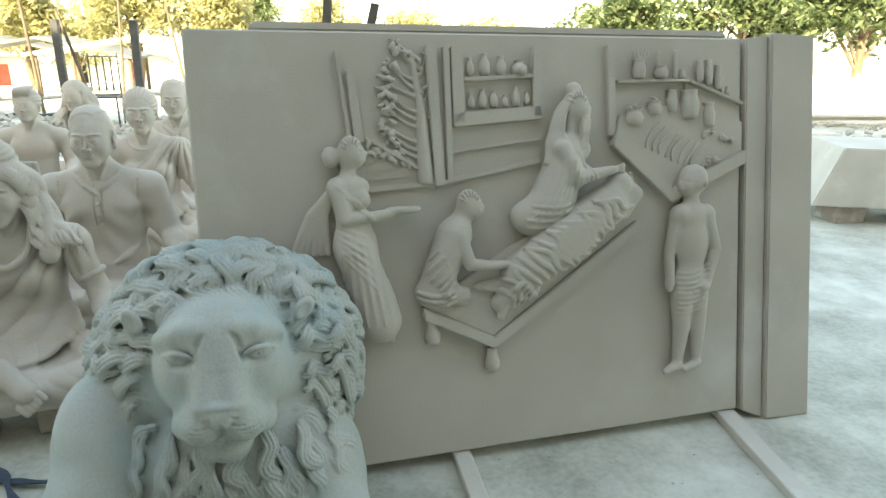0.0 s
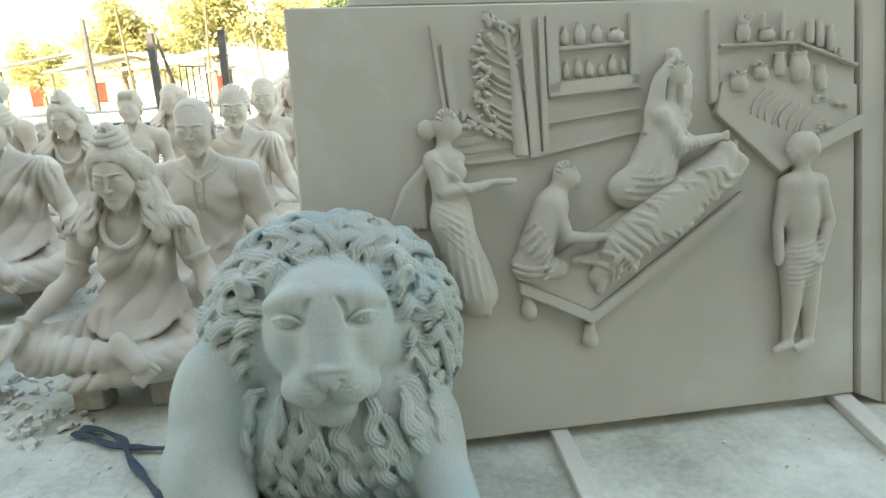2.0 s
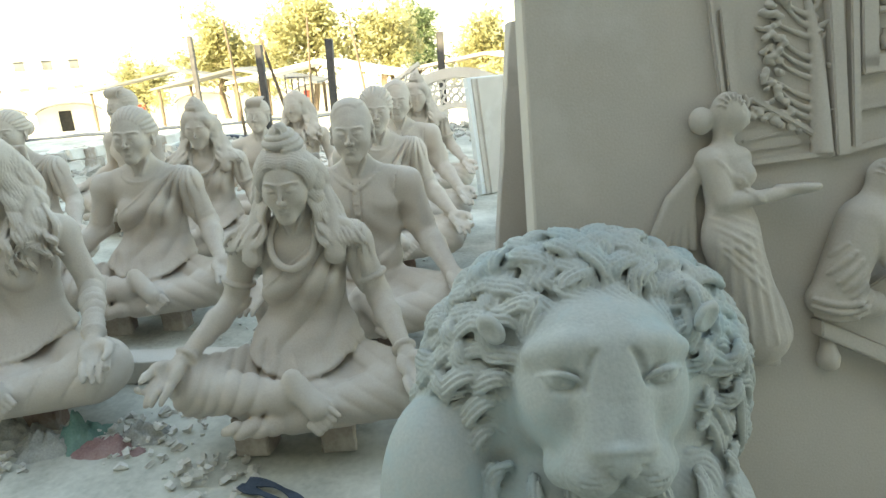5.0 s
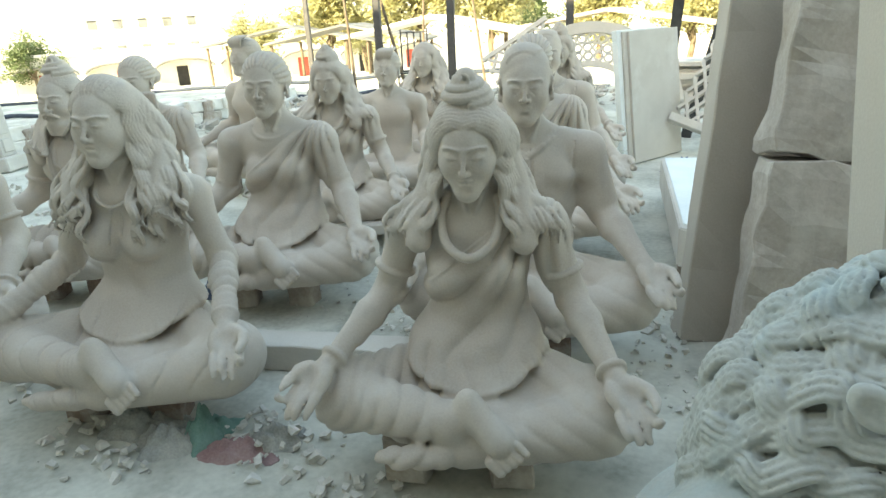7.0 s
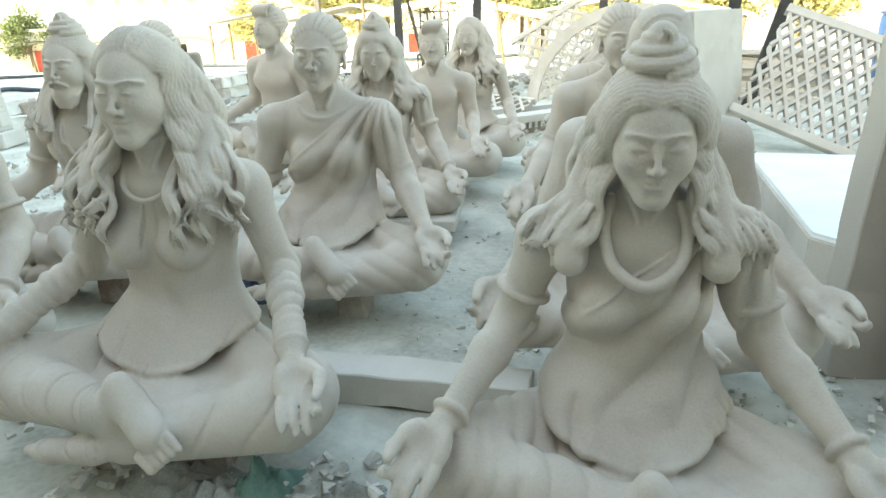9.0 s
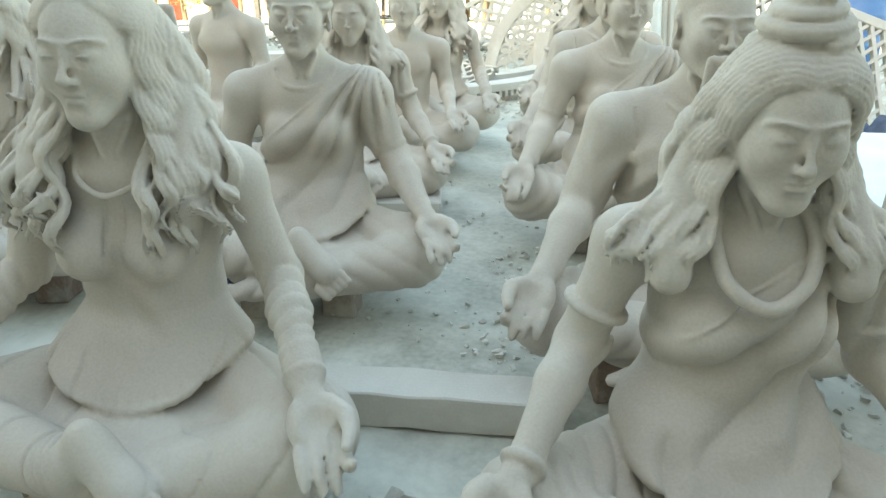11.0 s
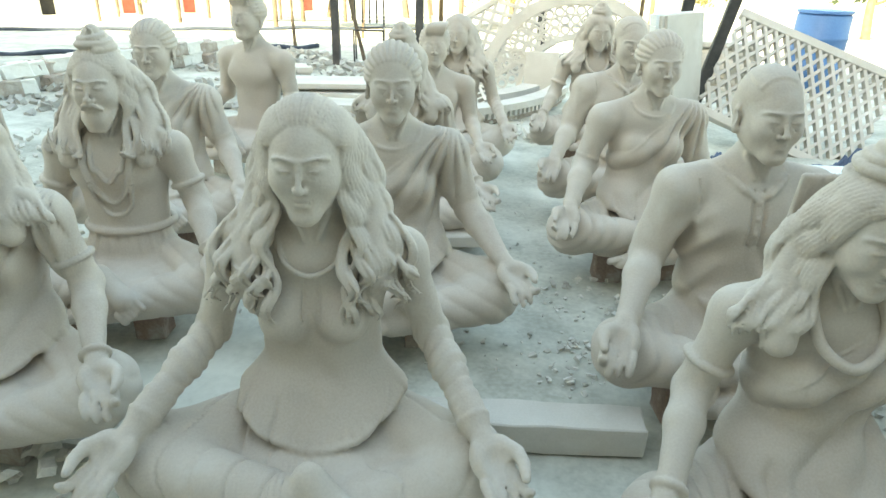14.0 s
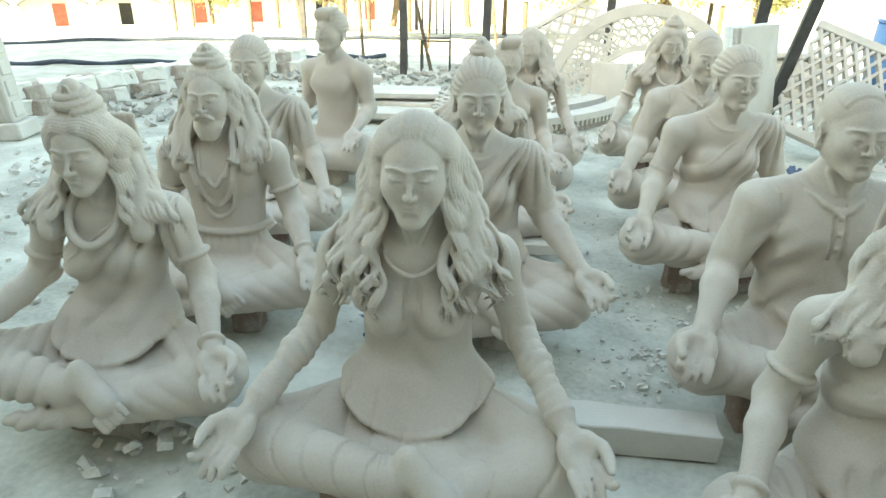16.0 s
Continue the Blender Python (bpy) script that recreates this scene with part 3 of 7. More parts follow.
def long_hair(sc, rng, low, width, wav, start, r=0.0080, locks=6, parted=False, full=1.0):
    """Long hair, swept back from the brow or parted in the middle, falling in waved locks over the shoulders."""
    t = sc.turn
    c, e = Vector((0, 0.014, 0.798)), Vector((0.082, 0.104, 0.093))
    sc.ell(c, e, 0.004)
    hub = t @ c

    def core(p):
        q = p - hub
        return q if p.z > hub.z - 0.03 else Vector((q.x, q.y - 0.03, 0.25 * q.z))

    def at(b, a, s, out=0.0):
        b = math.radians(b)
        return c + Vector(((e.x + out) * math.sin(b) * math.sin(a) * s, -(e.y + out) * math.cos(b), (e.z + out) * math.sin(b) * math.cos(a)))

    sc.turn = Matrix()
    if not parted:
        for i in range(13):
            a = (i - 6) / 6 * 1.05 + rng.uniform(-0.02, 0.02)
            out, n = 0.009 * math.cos(a) ** 2 + 0.002 * (i % 2), 14
            path = [t @ at(40 + 8 * a * a + 120 * u, a * (1.05 + 0.12 * math.sin(3 * u)), 1, out * math.sin(math.pi * min(1, 1.6 * u + 0.1)) - 0.004 * (1 - u) ** 4) for u in np.linspace(0, 1, n)]
            sc.lock(path, [0.0155 * (0.55 + 0.5 * math.sin(math.pi * (k + 0.5) / n)) for k in range(n)], [0.0022 + 0.0080 * math.sin(math.pi * (k + 0.5) / n) for k in range(n)], core, 0.0085, 0.0034)
    for s in (-1, 1):
        for j in range(locks):
            v = j / (locks - 1)
            ph, jit = rng.uniform(0, 6.28), rng.uniform(-0.5, 0.5)
            reach, turns = low + 0.07 * ((j * 2 + (s > 0)) % 3) / 2 + 0.02 * jit, (rng.uniform(3.8, 4.8) if wav > 0.016 else rng.uniform(3.2, 4.2))
            if parted:
                top = [at(38 + 56 * v, 0.03, s), at(46 + 48 * v, 0.55, s, 0.008), at(58 + 38 * v, 1.15, s, 0.008)]
            else:
                top = [at(56 - 8 * v, 1.18 - 0.62 * v, s, -0.002), at(64 + 18 * v, 1.27 - 0.45 * v, s, 0.008), at(74 + 26 * v, 1.42 - 0.32 * v, s, 0.010)]
            top.append(Vector((s * (0.080 + 0.058 * v * full), -0.030 + 0.085 * v, 0.762)))
            end = [(s * (0.084 + 0.078 * v * full), -0.034 + 0.085 * v, 0.698), (s * (0.090 + 0.105 * v * full) * width, -0.050 + 0.075 * v, 0.630), (s * (0.088 + 0.130 * v) * width, -0.098 + 0.055 * v, 0.550),
                   (s * (0.084 + 0.138 * v + 0.012 * jit) * width, -0.122 + 0.075 * v, 0.5 * (reach + 0.550)), (s * (0.080 + 0.135 * v + 0.016 * jit) * width, -0.118 + 0.085 * v, reach + 0.03 * v)]
            if parted:
                reach = 0.515 + 0.03 * jit + 0.02 * (j % 2)
                end[2:] = [(s * (0.105 + 0.115 * v), -0.075 + 0.045 * v, 0.585), (s * (0.118 + 0.118 * v), -0.088 + 0.050 * v, 0.550), (s * (0.126 + 0.118 * v), -0.092 + 0.050 * v, reach)]
            n, ax = 44, Vector((s * 0.85, -0.40, 0.15))
            path = spline([t @ Vector(p) for p in top] + [Vector(p) for p in end], n)
            for i, p in enumerate(path):
                u = i / (n - 1)
                g = wav * min(1.0, max(0.0, (u - start) / 0.3)) * (1 - (0.6 if wav > 0.016 else 0.9) * u ** 5)
                path[i] = p + ax * g * math.sin(ph + turns * math.tau * u) + Vector((0, -1, 0)) * g * 0.55 * math.cos(ph + turns * math.tau * u)
            wide = [r * 2.5 * (0.80 + 0.45 * math.sin(math.pi * i / (n - 1))) * (1 - 0.80 * (i / (n - 1)) ** 4) for i in range(n)]
            sc.lock(path, wide, [max(0.0035, 0.42 * w + 0.002) for w in wide], core, 0.0085, 0.0036)
            # a thin loose strand that parts from the lock near its end
            q = rng.choice((-1, 1))
            if parted:
                continue
            loose = [p + ax * q * 0.016 * max(0.0, i / (n - 1) - 0.45) * 2 + Vector((0, -0.006, 0)) for i, p in enumerate(path)][18:]
            sc.lock(loose, [0.0072 * (1 - 0.75 * (i / len(loose)) ** 2) for i in range(len(loose))], [0.0058 * (1 - 0.6 * (i / len(loose)) ** 2) for i in range(len(loose))], core, 0.0070, 0.0022)
    for s in (-1, 1):
        sc.tube([t @ Vector((s * 0.076, 0.035, 0.80)), t @ Vector((s * (0.080 + 0.03 * full), 0.032, 0.73)), Vector((s * (0.095 + 0.045 * full), 0.005, 0.65)), Vector((s * 0.140 * width, -0.050, 0.565)), Vector((s * 0.140 * width, -0.066, 0.52)), Vector((s * 0.135 * width, -0.062, max(low + 0.03, 0.44)))], [0.022, 0.026, 0.032, 0.036, 0.034, 0.016], 0.004)
        sc.tube([Vector((s * 0.105 * width, -0.02, 0.64)), Vector((s * 0.175 * width, -0.012, 0.60)), Vector((s * 0.195 * width, -0.022, 0.54))], [0.024, 0.026, 0.016], 0.004)
    sc.ell((0, 0.085, 0.64), (0.100, 0.045, 0.17), 0.02)
    for i in range(9):
        u = i / 8 - 0.5
        sc.lock(spline([(0.14 * u, 0.112, 0.83), (0.16 * u, 0.118, 0.7), (0.19 * u, 0.122, 0.56), (0.20 * u, 0.118, max(low, 0.46))], 16), 0.016, 0.010, lambda p: Vector((p.x, 0.3, 0)), 0.008, 0.002)
    sc.turn = t


def rope(sc, pts, r, beads=40):
    """A twisted cord or a string of beads along a curve."""
    path = spline(pts, beads * 3)
    sc.tube(path, [r * (0.78 + 0.24 * math.cos(i * math.tau / 3)) for i in range(len(path))], 0.002)


def sari(sc, rng):
    """Cloth over one shoulder: a raised hem and folds from the shoulder across the chest to the hip."""
    skirt(sc, 0.212, 0.160, 0.186, 0.0095)
    sc.wave((-0.24, -0.20, 0.18), (0.24, 0.2, 0.66), lambda x, y, z: -0.0085 * np.clip((0.40 + (x + 0.14) * 0.78 - z) / 0.006, 0, 1) * np.clip((z - 0.2) / 0.05, 0, 1) + 0 * y, 0.03)

    def phase(x, y, z):
        dx, dz = 0.20 - x, 0.66 - z
        d, a = np.sqrt(dx * dx + dz * dz), np.arctan2(dz, dx)
        return 13 * a + 4.5 * d + 0.5 * np.sin(14 * d) + 4 * y

    def fold(x, y, z):
        inside = np.clip((0.40 + (x + 0.14) * 0.78 - z) / 0.02, 0, 1) * np.clip((z - 0.19) / 0.06, 0, 1) * np.clip((0.07 - y) / 0.05, 0, 1)
        d = np.sqrt((0.20 - x) ** 2 + (0.66 - z) ** 2)
        return -0.018 * inside * np.clip(d / 0.14, 0, 1) * (np.abs(np.sin(phase(x, y, z))) ** 0.8 - 0.6)

    sc.wave((-0.26, -0.26, 0.16), (0.26, 0.2, 0.66), fold, 0.03)
    # folds of the end that lies over the lap
    folds(sc, (-0.20, -0.32, 0.10), (0.20, -0.06, 0.24), lambda x, y, z: 24 * x + 16 * y + 1.2 * np.sin(9 * x) + 0 * z, 0.005, 0.04)


def leg_folds(sc, rng, n=9, amp=0.007):
    """Folds of cloth running round the shins and thighs."""
    a = rng.uniform(0, 3)
    folds(sc, (-0.50, -0.46, -0.03), (-0.05, 0.0, 0.26), lambda x, y, z: a + 6.4 * n * (x - 1.15 * z + 2.2 * z * z + 0.2 * y) + 0.6 * np.sin(13 * z + 9 * x) + 0.5 * np.sin(23 * x), amp, 0.03)
    folds(sc, (0.12, -0.46, -0.03), (0.50, 0.0, 0.26), lambda x, y, z: a + 4.6 * n * (0.85 * x + 0.6 * y + 0.8 * z) + 0.8 * np.sin(15 * z - 6 * x), amp * 0.6, 0.05)


def start_statue(h, hf=0.0):
    if hf:
        return Sculpt((-0.52, -0.46, -0.02), (0.52, 0.22, 1.03), h, ((-0.20, -0.170, 0.42), (0.20, 0.0, 0.92)), hf)
    return Sculpt((-0.52, -0.46, -0.02), (0.52, 0.22, 1.03), h)


def make_lady(h, hf=0.0):
    """A young woman in a fitted tunic, long wavy hair combed back from the brow."""
    rng = random.Random(5)
    sc = start_statue(h, hf)
    statue_legs(sc)
    statue_torso(sc, True, 1.03)
    for s in (-1, 1):
        statue_arm(sc, s, 0.88)
    skirt(sc, 0.188, 0.166, 0.190, 0.0095)
    for s in (-1, 1):
        sc.ell((s * 0.067, -0.076, 0.412), (0.050, 0.046, 0.050), 0.022)
    # fine creases on the trousers, soft ones at the waist
    creases(sc, (-0.44, -0.44, 0.02), (0.0, 0.0, 0.24), lambda x, y, z: 40 * x + 26 * z - 14 * y + 1.1 * np.sin(20 * z + 5 * x), 0.0065, 0.14)
    creases(sc, (-0.065, -0.44, 0.02), (-0.02, -0.2, 0.24), lambda x, y, z: 230 * x + 40 * z + 0 * y, 0.004, 0.35, 0.01)
    creases(sc, (0.10, -0.44, 0.02), (0.46, 0.0, 0.24), lambda x, y, z: 26 * x - 22 * z + 22 * y + 1.0 * np.sin(18 * z), 0.0055, 0.14)
    sc.wave((-0.2, -0.25, 0.2), (0.2, 0.2, 0.40), lambda x, y, z: 0.0040 * np.sin(46 * z + 24 * np.abs(x) + 2.0 * np.sin(22 * x)) * np.sin(9 * x + 1.3) + 0 * y, 0.05)
    rope(sc, [(-0.080, -0.015, 0.60), (-0.058, -0.066, 0.555), (0, -0.086, 0.530), (0.058, -0.066, 0.555), (0.080, -0.015, 0.60)], 0.0065, 40)
    for x in (-0.016, 0.014):
        sc.drape([(x * (1 + 0.4 * u), 0.52 - 0.10 * u) for u in np.linspace(0, 1, 8)], 0.003, 0.005, 0.0, carve=True)
    for s in (-1, 1):
        a, b = Vector((s * ELBOW[0], ELBOW[1], ELBOW[2])), Vector((s * WRIST[0], WRIST[1], WRIST[2]))
        d = (b - a).normalized()

        def sleeve(x, y, z):
            px, py, pz = x - a.x, y - a.y, z - a.z
            u = px * d.x + py * d.y + pz * d.z
            gap = np.sqrt(np.maximum(px * px + py * py + pz * pz - u * u, 0))
            ph = 105 * u + 22 * s * (px - u * d.x) + 1.0 * np.sin(40 * pz)
            return -0.0060 * (np.abs(np.sin(ph)) ** 0.7 - 0.6) * np.clip((0.065 - gap) / 0.015, 0, 1) * np.clip((u + 0.10) / 0.06, 0, 1) * np.clip((0.255 - u) / 0.02, 0, 1)

        sc.wave((min(a.x, b.x) - 0.06, -0.26, 0.18), (max(a.x, b.x) + 0.06, 0.10, 0.46), sleeve, 0.01)
        c, e = a.lerp(b, 0.86), d.orthogonal().normalized()
        f = d.cross(e)
        sc.cap(a.lerp(b, 0.70), c, 0.036, 0.036, 0.012)
        sc.tube([c + (e * math.cos(t) + f * math.sin(t)) * 0.034 for t in np.linspace(0, math.tau, 18)], 0.0062, 0.003)
    statue_head(sc, 5, 0)
    long_hair(sc, rng, 0.40, 0.98, 0.024, 0.36, r=0.0086, locks=10, full=0.75)
    sc.turn = Matrix()
    sc.floor()
    return sc.mesh("seated_lady_statue")


def make_ascetic_woman(h, hf=0.0):
    """A figure with a coiled topknot, long wavy hair, a cord necklace and a draped cloth."""
    rng = random.Random(8)
    sc = start_statue(h, hf)
    statue_legs(sc)
    statue_torso(sc, True)
    for s in (-1, 1):
        statue_arm(sc, s, 0.95)
    sari(sc, rng)
    leg_folds(sc, rng, 9, 0.0095)
    # armlets and bracelets
    for s in (-1, 1):
        for a, b, u, r in (((0.195, 0.025, 0.535), ELBOW, 0.62, 0.052), (ELBOW, WRIST, 0.92, 0.032)):
            a, b = Vector((s * a[0], a[1], a[2])), Vector((s * b[0], b[1], b[2]))
            d = (b - a).normalized()
            e = d.orthogonal().normalized()
            c, f = a.lerp(b, u), d.cross(e)
            rope(sc, [c + (e * math.cos(t) + f * math.sin(t)) * r for t in np.linspace(0, math.tau, 13)], 0.010, 34)
    rope(sc, [(-0.068, -0.01, 0.63), (-0.078, -0.055, 0.58), (-0.058, -0.095, 0.52), (0, -0.118, 0.490), (0.058, -0.095, 0.52), (0.078, -0.055, 0.58), (0.068, -0.01, 0.63)], 0.0125, 48)
    statue_head(sc, 12, 0)
    topknot(sc)
    long_hair(sc, rng, 0.50, 1.0, 0.014, 0.10, r=0.0086, locks=10, parted=True, full=0.6)
    sc.turn = Matrix()
    sc.floor()
    return sc.mesh("seated_ascetic_statue")


def make_sage(h, hf=0.0):
    """A bearded man, bare-chested, with a topknot and bead strings."""
    rng = random.Random(12)
    sc = start_statue(h, hf)
    statue_legs(sc)
    statue_torso(sc, False)
    for s in (-1, 1):
        statue_arm(sc, s, 1.05)
    leg_folds(sc, rng, 9, 0.010)
    for i in range(10):
        x = -0.15 + 0.03 * i
        sc.drape([(x * (1 + 0.2 * u), 0.25 - 0.08 * u) for u in np.linspace(0, 1, 6)], 0.008, 0.008, -0.002)
    sc.tube([(0.158 * math.cos(t), 0.03 + 0.125 * math.sin(t), 0.25) for t in np.linspace(0, math.tau, 24)], 0.012, 0.01)
    for drop, w in ((0.44, 0.05), (0.36, 0.068), (0.31, 0.078)):
        pts = [(-0.07, 0.0, 0.62)] + [p + Vector((0, -0.008, 0)) for p in (sc.front(x, z) for x, z in ((-w - 0.01, 0.55), (-w, 0.47 if drop < 0.44 else 0.49), (-w * 0.7, drop + 0.04), (0, drop), (w * 0.7, drop + 0.04), (w, 0.47 if drop < 0.44 else 0.49), (w + 0.01, 0.55))) if p] + [(0.07, 0.0, 0.62)]
        rope(sc, pts, 0.0085, 62)
    for s in (-1, 1):
        for a, b, u, r in (((0.195, 0.025, 0.535), ELBOW, 0.62, 0.056), (ELBOW, WRIST, 0.90, 0.033)):
            a, b = Vector((s * a[0], a[1], a[2])), Vector((s * b[0], b[1], b[2]))
            d = (b - a).normalized()
            e = d.orthogonal().normalized()
            c, f = a.lerp(b, u), d.cross(e)
            rope(sc, [c + (e * math.cos(t) + f * math.sin(t)) * r for t in np.linspace(0, math.tau, 13)], 0.010, 34)
    statue_head(sc, 4, 0, man=True)
    sc.ell((0, -0.075, 0.665), (0.042, 0.035, 0.042), 0.02)
    for i in range(11):
        u = i / 10 - 0.5
        sc.tube([(0.11 * u, -0.085 + 0.06 * abs(u), 0.70), (0.095 * u, -0.108 + 0.05 * abs(u), 0.675), (0.05 * u, -0.10, 0.635)], [0.008, 0.008, 0.005], 0.004)
    for s in (-1, 1):
        sc.tube([(0, -0.122, 0.733), (s * 0.02, -0.12, 0.728), (s * 0.035, -0.105, 0.712)], [0.007, 0.008, 0.005], 0.005)
    topknot(sc)
    long_hair(sc, rng, 0.53, 0.95, 0.010, 0.2)
    sc.turn = Matrix()
    sc.floor()
    return sc.mesh("seated_sage_statue")


def make_elder_woman(h, hf=0.0):
    """An old woman in a sari with combed hair and a bun."""
    rng = random.Random(15)
    sc = start_statue(h, hf)
    statue_legs(sc)
    statue_torso(sc, True, 1.08)
    for s in (-1, 1):
        statue_arm(sc, s, 1.05)
    sari(sc, rng)
    leg_folds(sc, rng, 8, 0.011)
    for s in (-1, 1):
        a, b = Vector((s * 0.195, 0.025, 0.535)), Vector((s * ELBOW[0], ELBOW[1], ELBOW[2]))
        c, d = a.lerp(b, 0.8), (b - a).normalized()
        e = d.orthogonal().normalized()
        f = d.cross(e)
        sc.tube([c + (e * math.cos(t) + f * math.sin(t)) * 0.048 for t in np.linspace(0, math.tau, 14)], 0.007, 0.004)
    sc.drape([(0.09 * math.cos(t), 0.615 + 0.055 * math.sin(t)) for t in np.linspace(math.pi, math.tau, 16)], 0.008, 0.003, 0.0)
    statue_head(sc, 5, 0, old=True)
    combed_hair(sc, bun=True)
    sc.turn = Matrix()
    sc.floor()
    return sc.mesh("seated_elder_woman_statue")


def make_man(h, hf=0.0):
    """A balding man in a buttoned short-sleeved shirt."""
    rng = random.Random(20)
    sc = start_statue(h, hf)
    statue_legs(sc)
    statue_torso(sc, False, 1.04)
    for s in (-1, 1):
        statue_arm(sc, s, 1.08)
        a, b = Vector((s * 0.195, 0.025, 0.535)), Vector((s * ELBOW[0], ELBOW[1], ELBOW[2]))
        c, d = a.lerp(b, 0.78), (b - a).normalized()
        e = d.orthogonal().normalized()
        f = d.cross(e)
        sc.cap(a, a.lerp(b, 0.76), 0.061, 0.058, 0.02)
        sc.tube([c + (e * math.cos(t) + f * math.sin(t)) * 0.05 for t in np.linspace(0, math.tau, 14)], 0.008, 0.004)
        sc.drape([(s * (0.085 - 0.06 * u), 0.62 - 0.075 * u) for u in np.linspace(0, 1, 8)], 0.008, 0.006, -0.002)
    sc.wave((-0.27, -0.2, 0.2), (0.27, 0.2, 0.64), lambda x, y, z: -0.006 * np.clip((0.560 + 0.55 * np.abs(x) - z) / 0.006, 0, 1) + 0 * y, 0.02)
    for x in (-0.016, 0.016):
        sc.drape([(x, 0.565 - 0.16 * u) for u in np.linspace(0, 1, 10)], 0.0058, 0.002, 0.0, carve=True)
    sc.drape([(-0.016 + 0.032 * u, 0.405) for u in np.linspace(0, 1, 5)], 0.0035, 0.002, 0.0, carve=True)
    for s in (-1, 1):
        sc.drape([(s * (0.012 + 0.075 * u), 0.545 + 0.055 * u) for u in np.linspace(0, 1, 10)], 0.0115, 0.003, 0.001)
        sc.drape([(s * (0.165 - 0.012 * math.sin(3 * u)), 0.60 - 0.16 * u) for u in np.linspace(0, 1, 9)], 0.0035, 0.002, 0.0, carve=True)
    for i in range(3):
        p = sc.front(0, 0.535 - 0.045 * i)
        sc.ell(p, (0.009, 0.009, 0.009), 0.001)
    for i in range(6):
        c = spline([(-0.15 + 0.02 * i, 0, 0.24 - 0.01 * i), (-0.03, 0, 0.205 - 0.008 * i), (0.10 + 0.01 * i, 0, 0.24 + 0.012 * i)], 10)
        sc.drape([(p.x, p.z) for p in c], 0.006, 0.012, -0.002)
    sc.wave((-0.25, -0.22, 0.18), (0.25, 0.2, 0.50), lambda x, y, z: 0.007 * np.sin(48 * z + 38 * np.abs(x) + 2.0 * np.sin(20 * x)) * np.clip(np.abs(x) / 0.1, 0.15, 1) + 0 * y, 0.06)
    leg_folds(sc, rng, 7, 0.009)
    statue_head(sc, 5, 0, old=True, man=True)
    sc.ell((0, 0.028, 0.792), (0.084, 0.096, 0.086), 0.004)
    sc.ell((-0.004, 0.014, 0.822), (0.081, 0.094, 0.080), 0.002)
    c, r = Vector((-0.004, 0.014, 0.822)), Vector((0.081, 0.094, 0.080))
    for i in range(15):
        a = (i - 9) / 9 * 1.0
        pts = [c + Vector((r.x * math.sin(b) * math.sin(a + 0.5 * u), -r.y * math.cos(b), r.z * math.sin(b) * math.cos(a + 0.5 * u))) for u, b in ((u, math.radians(52 + 95 * u)) for u in np.linspace(0, 1, 9))]
        sc.tube(pts, 0.0052, 0.001)
    sc.turn = Matrix()
    sc.floor()
    return sc.mesh("seated_man_statue")


def make_youth(h):
    """A young man in a vest with short swept hair."""
    rng = random.Random(23)
    sc = start_statue(h)
    statue_legs(sc)
    statue_torso(sc, False, 0.94)
    for s in (-1, 1):
        statue_arm(sc, s, 1.0, (0.235, 0.03, 0.33), (0.28, -0.22, 0.235))
        sc.drape([(s * (0.115 - 0.01 * u), 0.60 - 0.16 * u) for u in np.linspace(0, 1, 9)], 0.005, 0.005, -0.001)
    sc.drape([(0.10 * math.cos(t), 0.60 + 0.09 * math.sin(t)) for t in np.linspace(math.pi, math.tau, 16)], 0.005, 0.005, -0.001)
    leg_folds(sc, rng, 6, 0.006)
    statue_head(sc, 0, 0, man=True)
    combed_hair(sc)
    for i in range(7):
        sc.tube(spline([(-0.05 + 0.016 * i, -0.082, 0.85), (-0.035 + 0.016 * i, -0.085, 0.895), (0.0 + 0.013 * i, -0.03, 0.915)], 8), [0.008, 0.012, 0.013, 0.013, 0.012, 0.011, 0.009, 0.007], 0.006)
    sc.turn = Matrix()
    sc.floor()
    return sc.mesh("seated_youth_statue")


def statue(name, mesh, x, y, z, rz, scale, label, rx=0, ry=0):
    ob = new(name, mesh)
    if not mesh.materials:
        mesh.materials.append(SANDSTONE)
    ob.matrix_basis = pose(x, y, z, rx, ry, rz) @ Matrix.Scale(scale, 4)
    return tagged(ob, label, "statue", "seated statues in rows")


# ---- ground and large structure ----
def axis(lo, hi, a, b, step):
    v = list(np.arange(a, b, step))
    d, p, q = step, a, b
    while p > lo or q < hi:
        d *= 1.5
        p, q = p - d, q + d
        v = [max(p, lo)] + v + [min(q, hi)]
    return sorted(set(round(float(u), 4) for u in v))


def ground_height(x, y):
    return 0.010 * noise.noise((x * 1.3, y * 1.3, 0)) + 0.006 * noise.noise((x * 5, y * 5, 3)) + 0.003 * noise.noise((x * 16, y * 16, 5)) - 0.008 - 0.067 * max(0.0, math.hypot(x + 2, y - 3) - 13) + 0.14 * max(0.0, math.hypot(x + 2, y - 3) - 95)


gx, gy = axis(-300, 300, -6, 4, 0.05), axis(-300, 300, -0.5, 8, 0.05)
bm = bmesh.new()
grid = [[bm.verts.new((x, y, ground_height(x, y))) for y in gy] for x in gx]
for i in range(len(gx) - 1):
    for j in range(len(gy) - 1):
        bm.faces.new((grid[i][j], grid[i + 1][j], grid[i + 1][j + 1], grid[i][j + 1]))
tagged(part("ground", bm, DUST, smooth=True), "pale stone-dust covered yard ground with scattered grit", "ground", kind="structure")

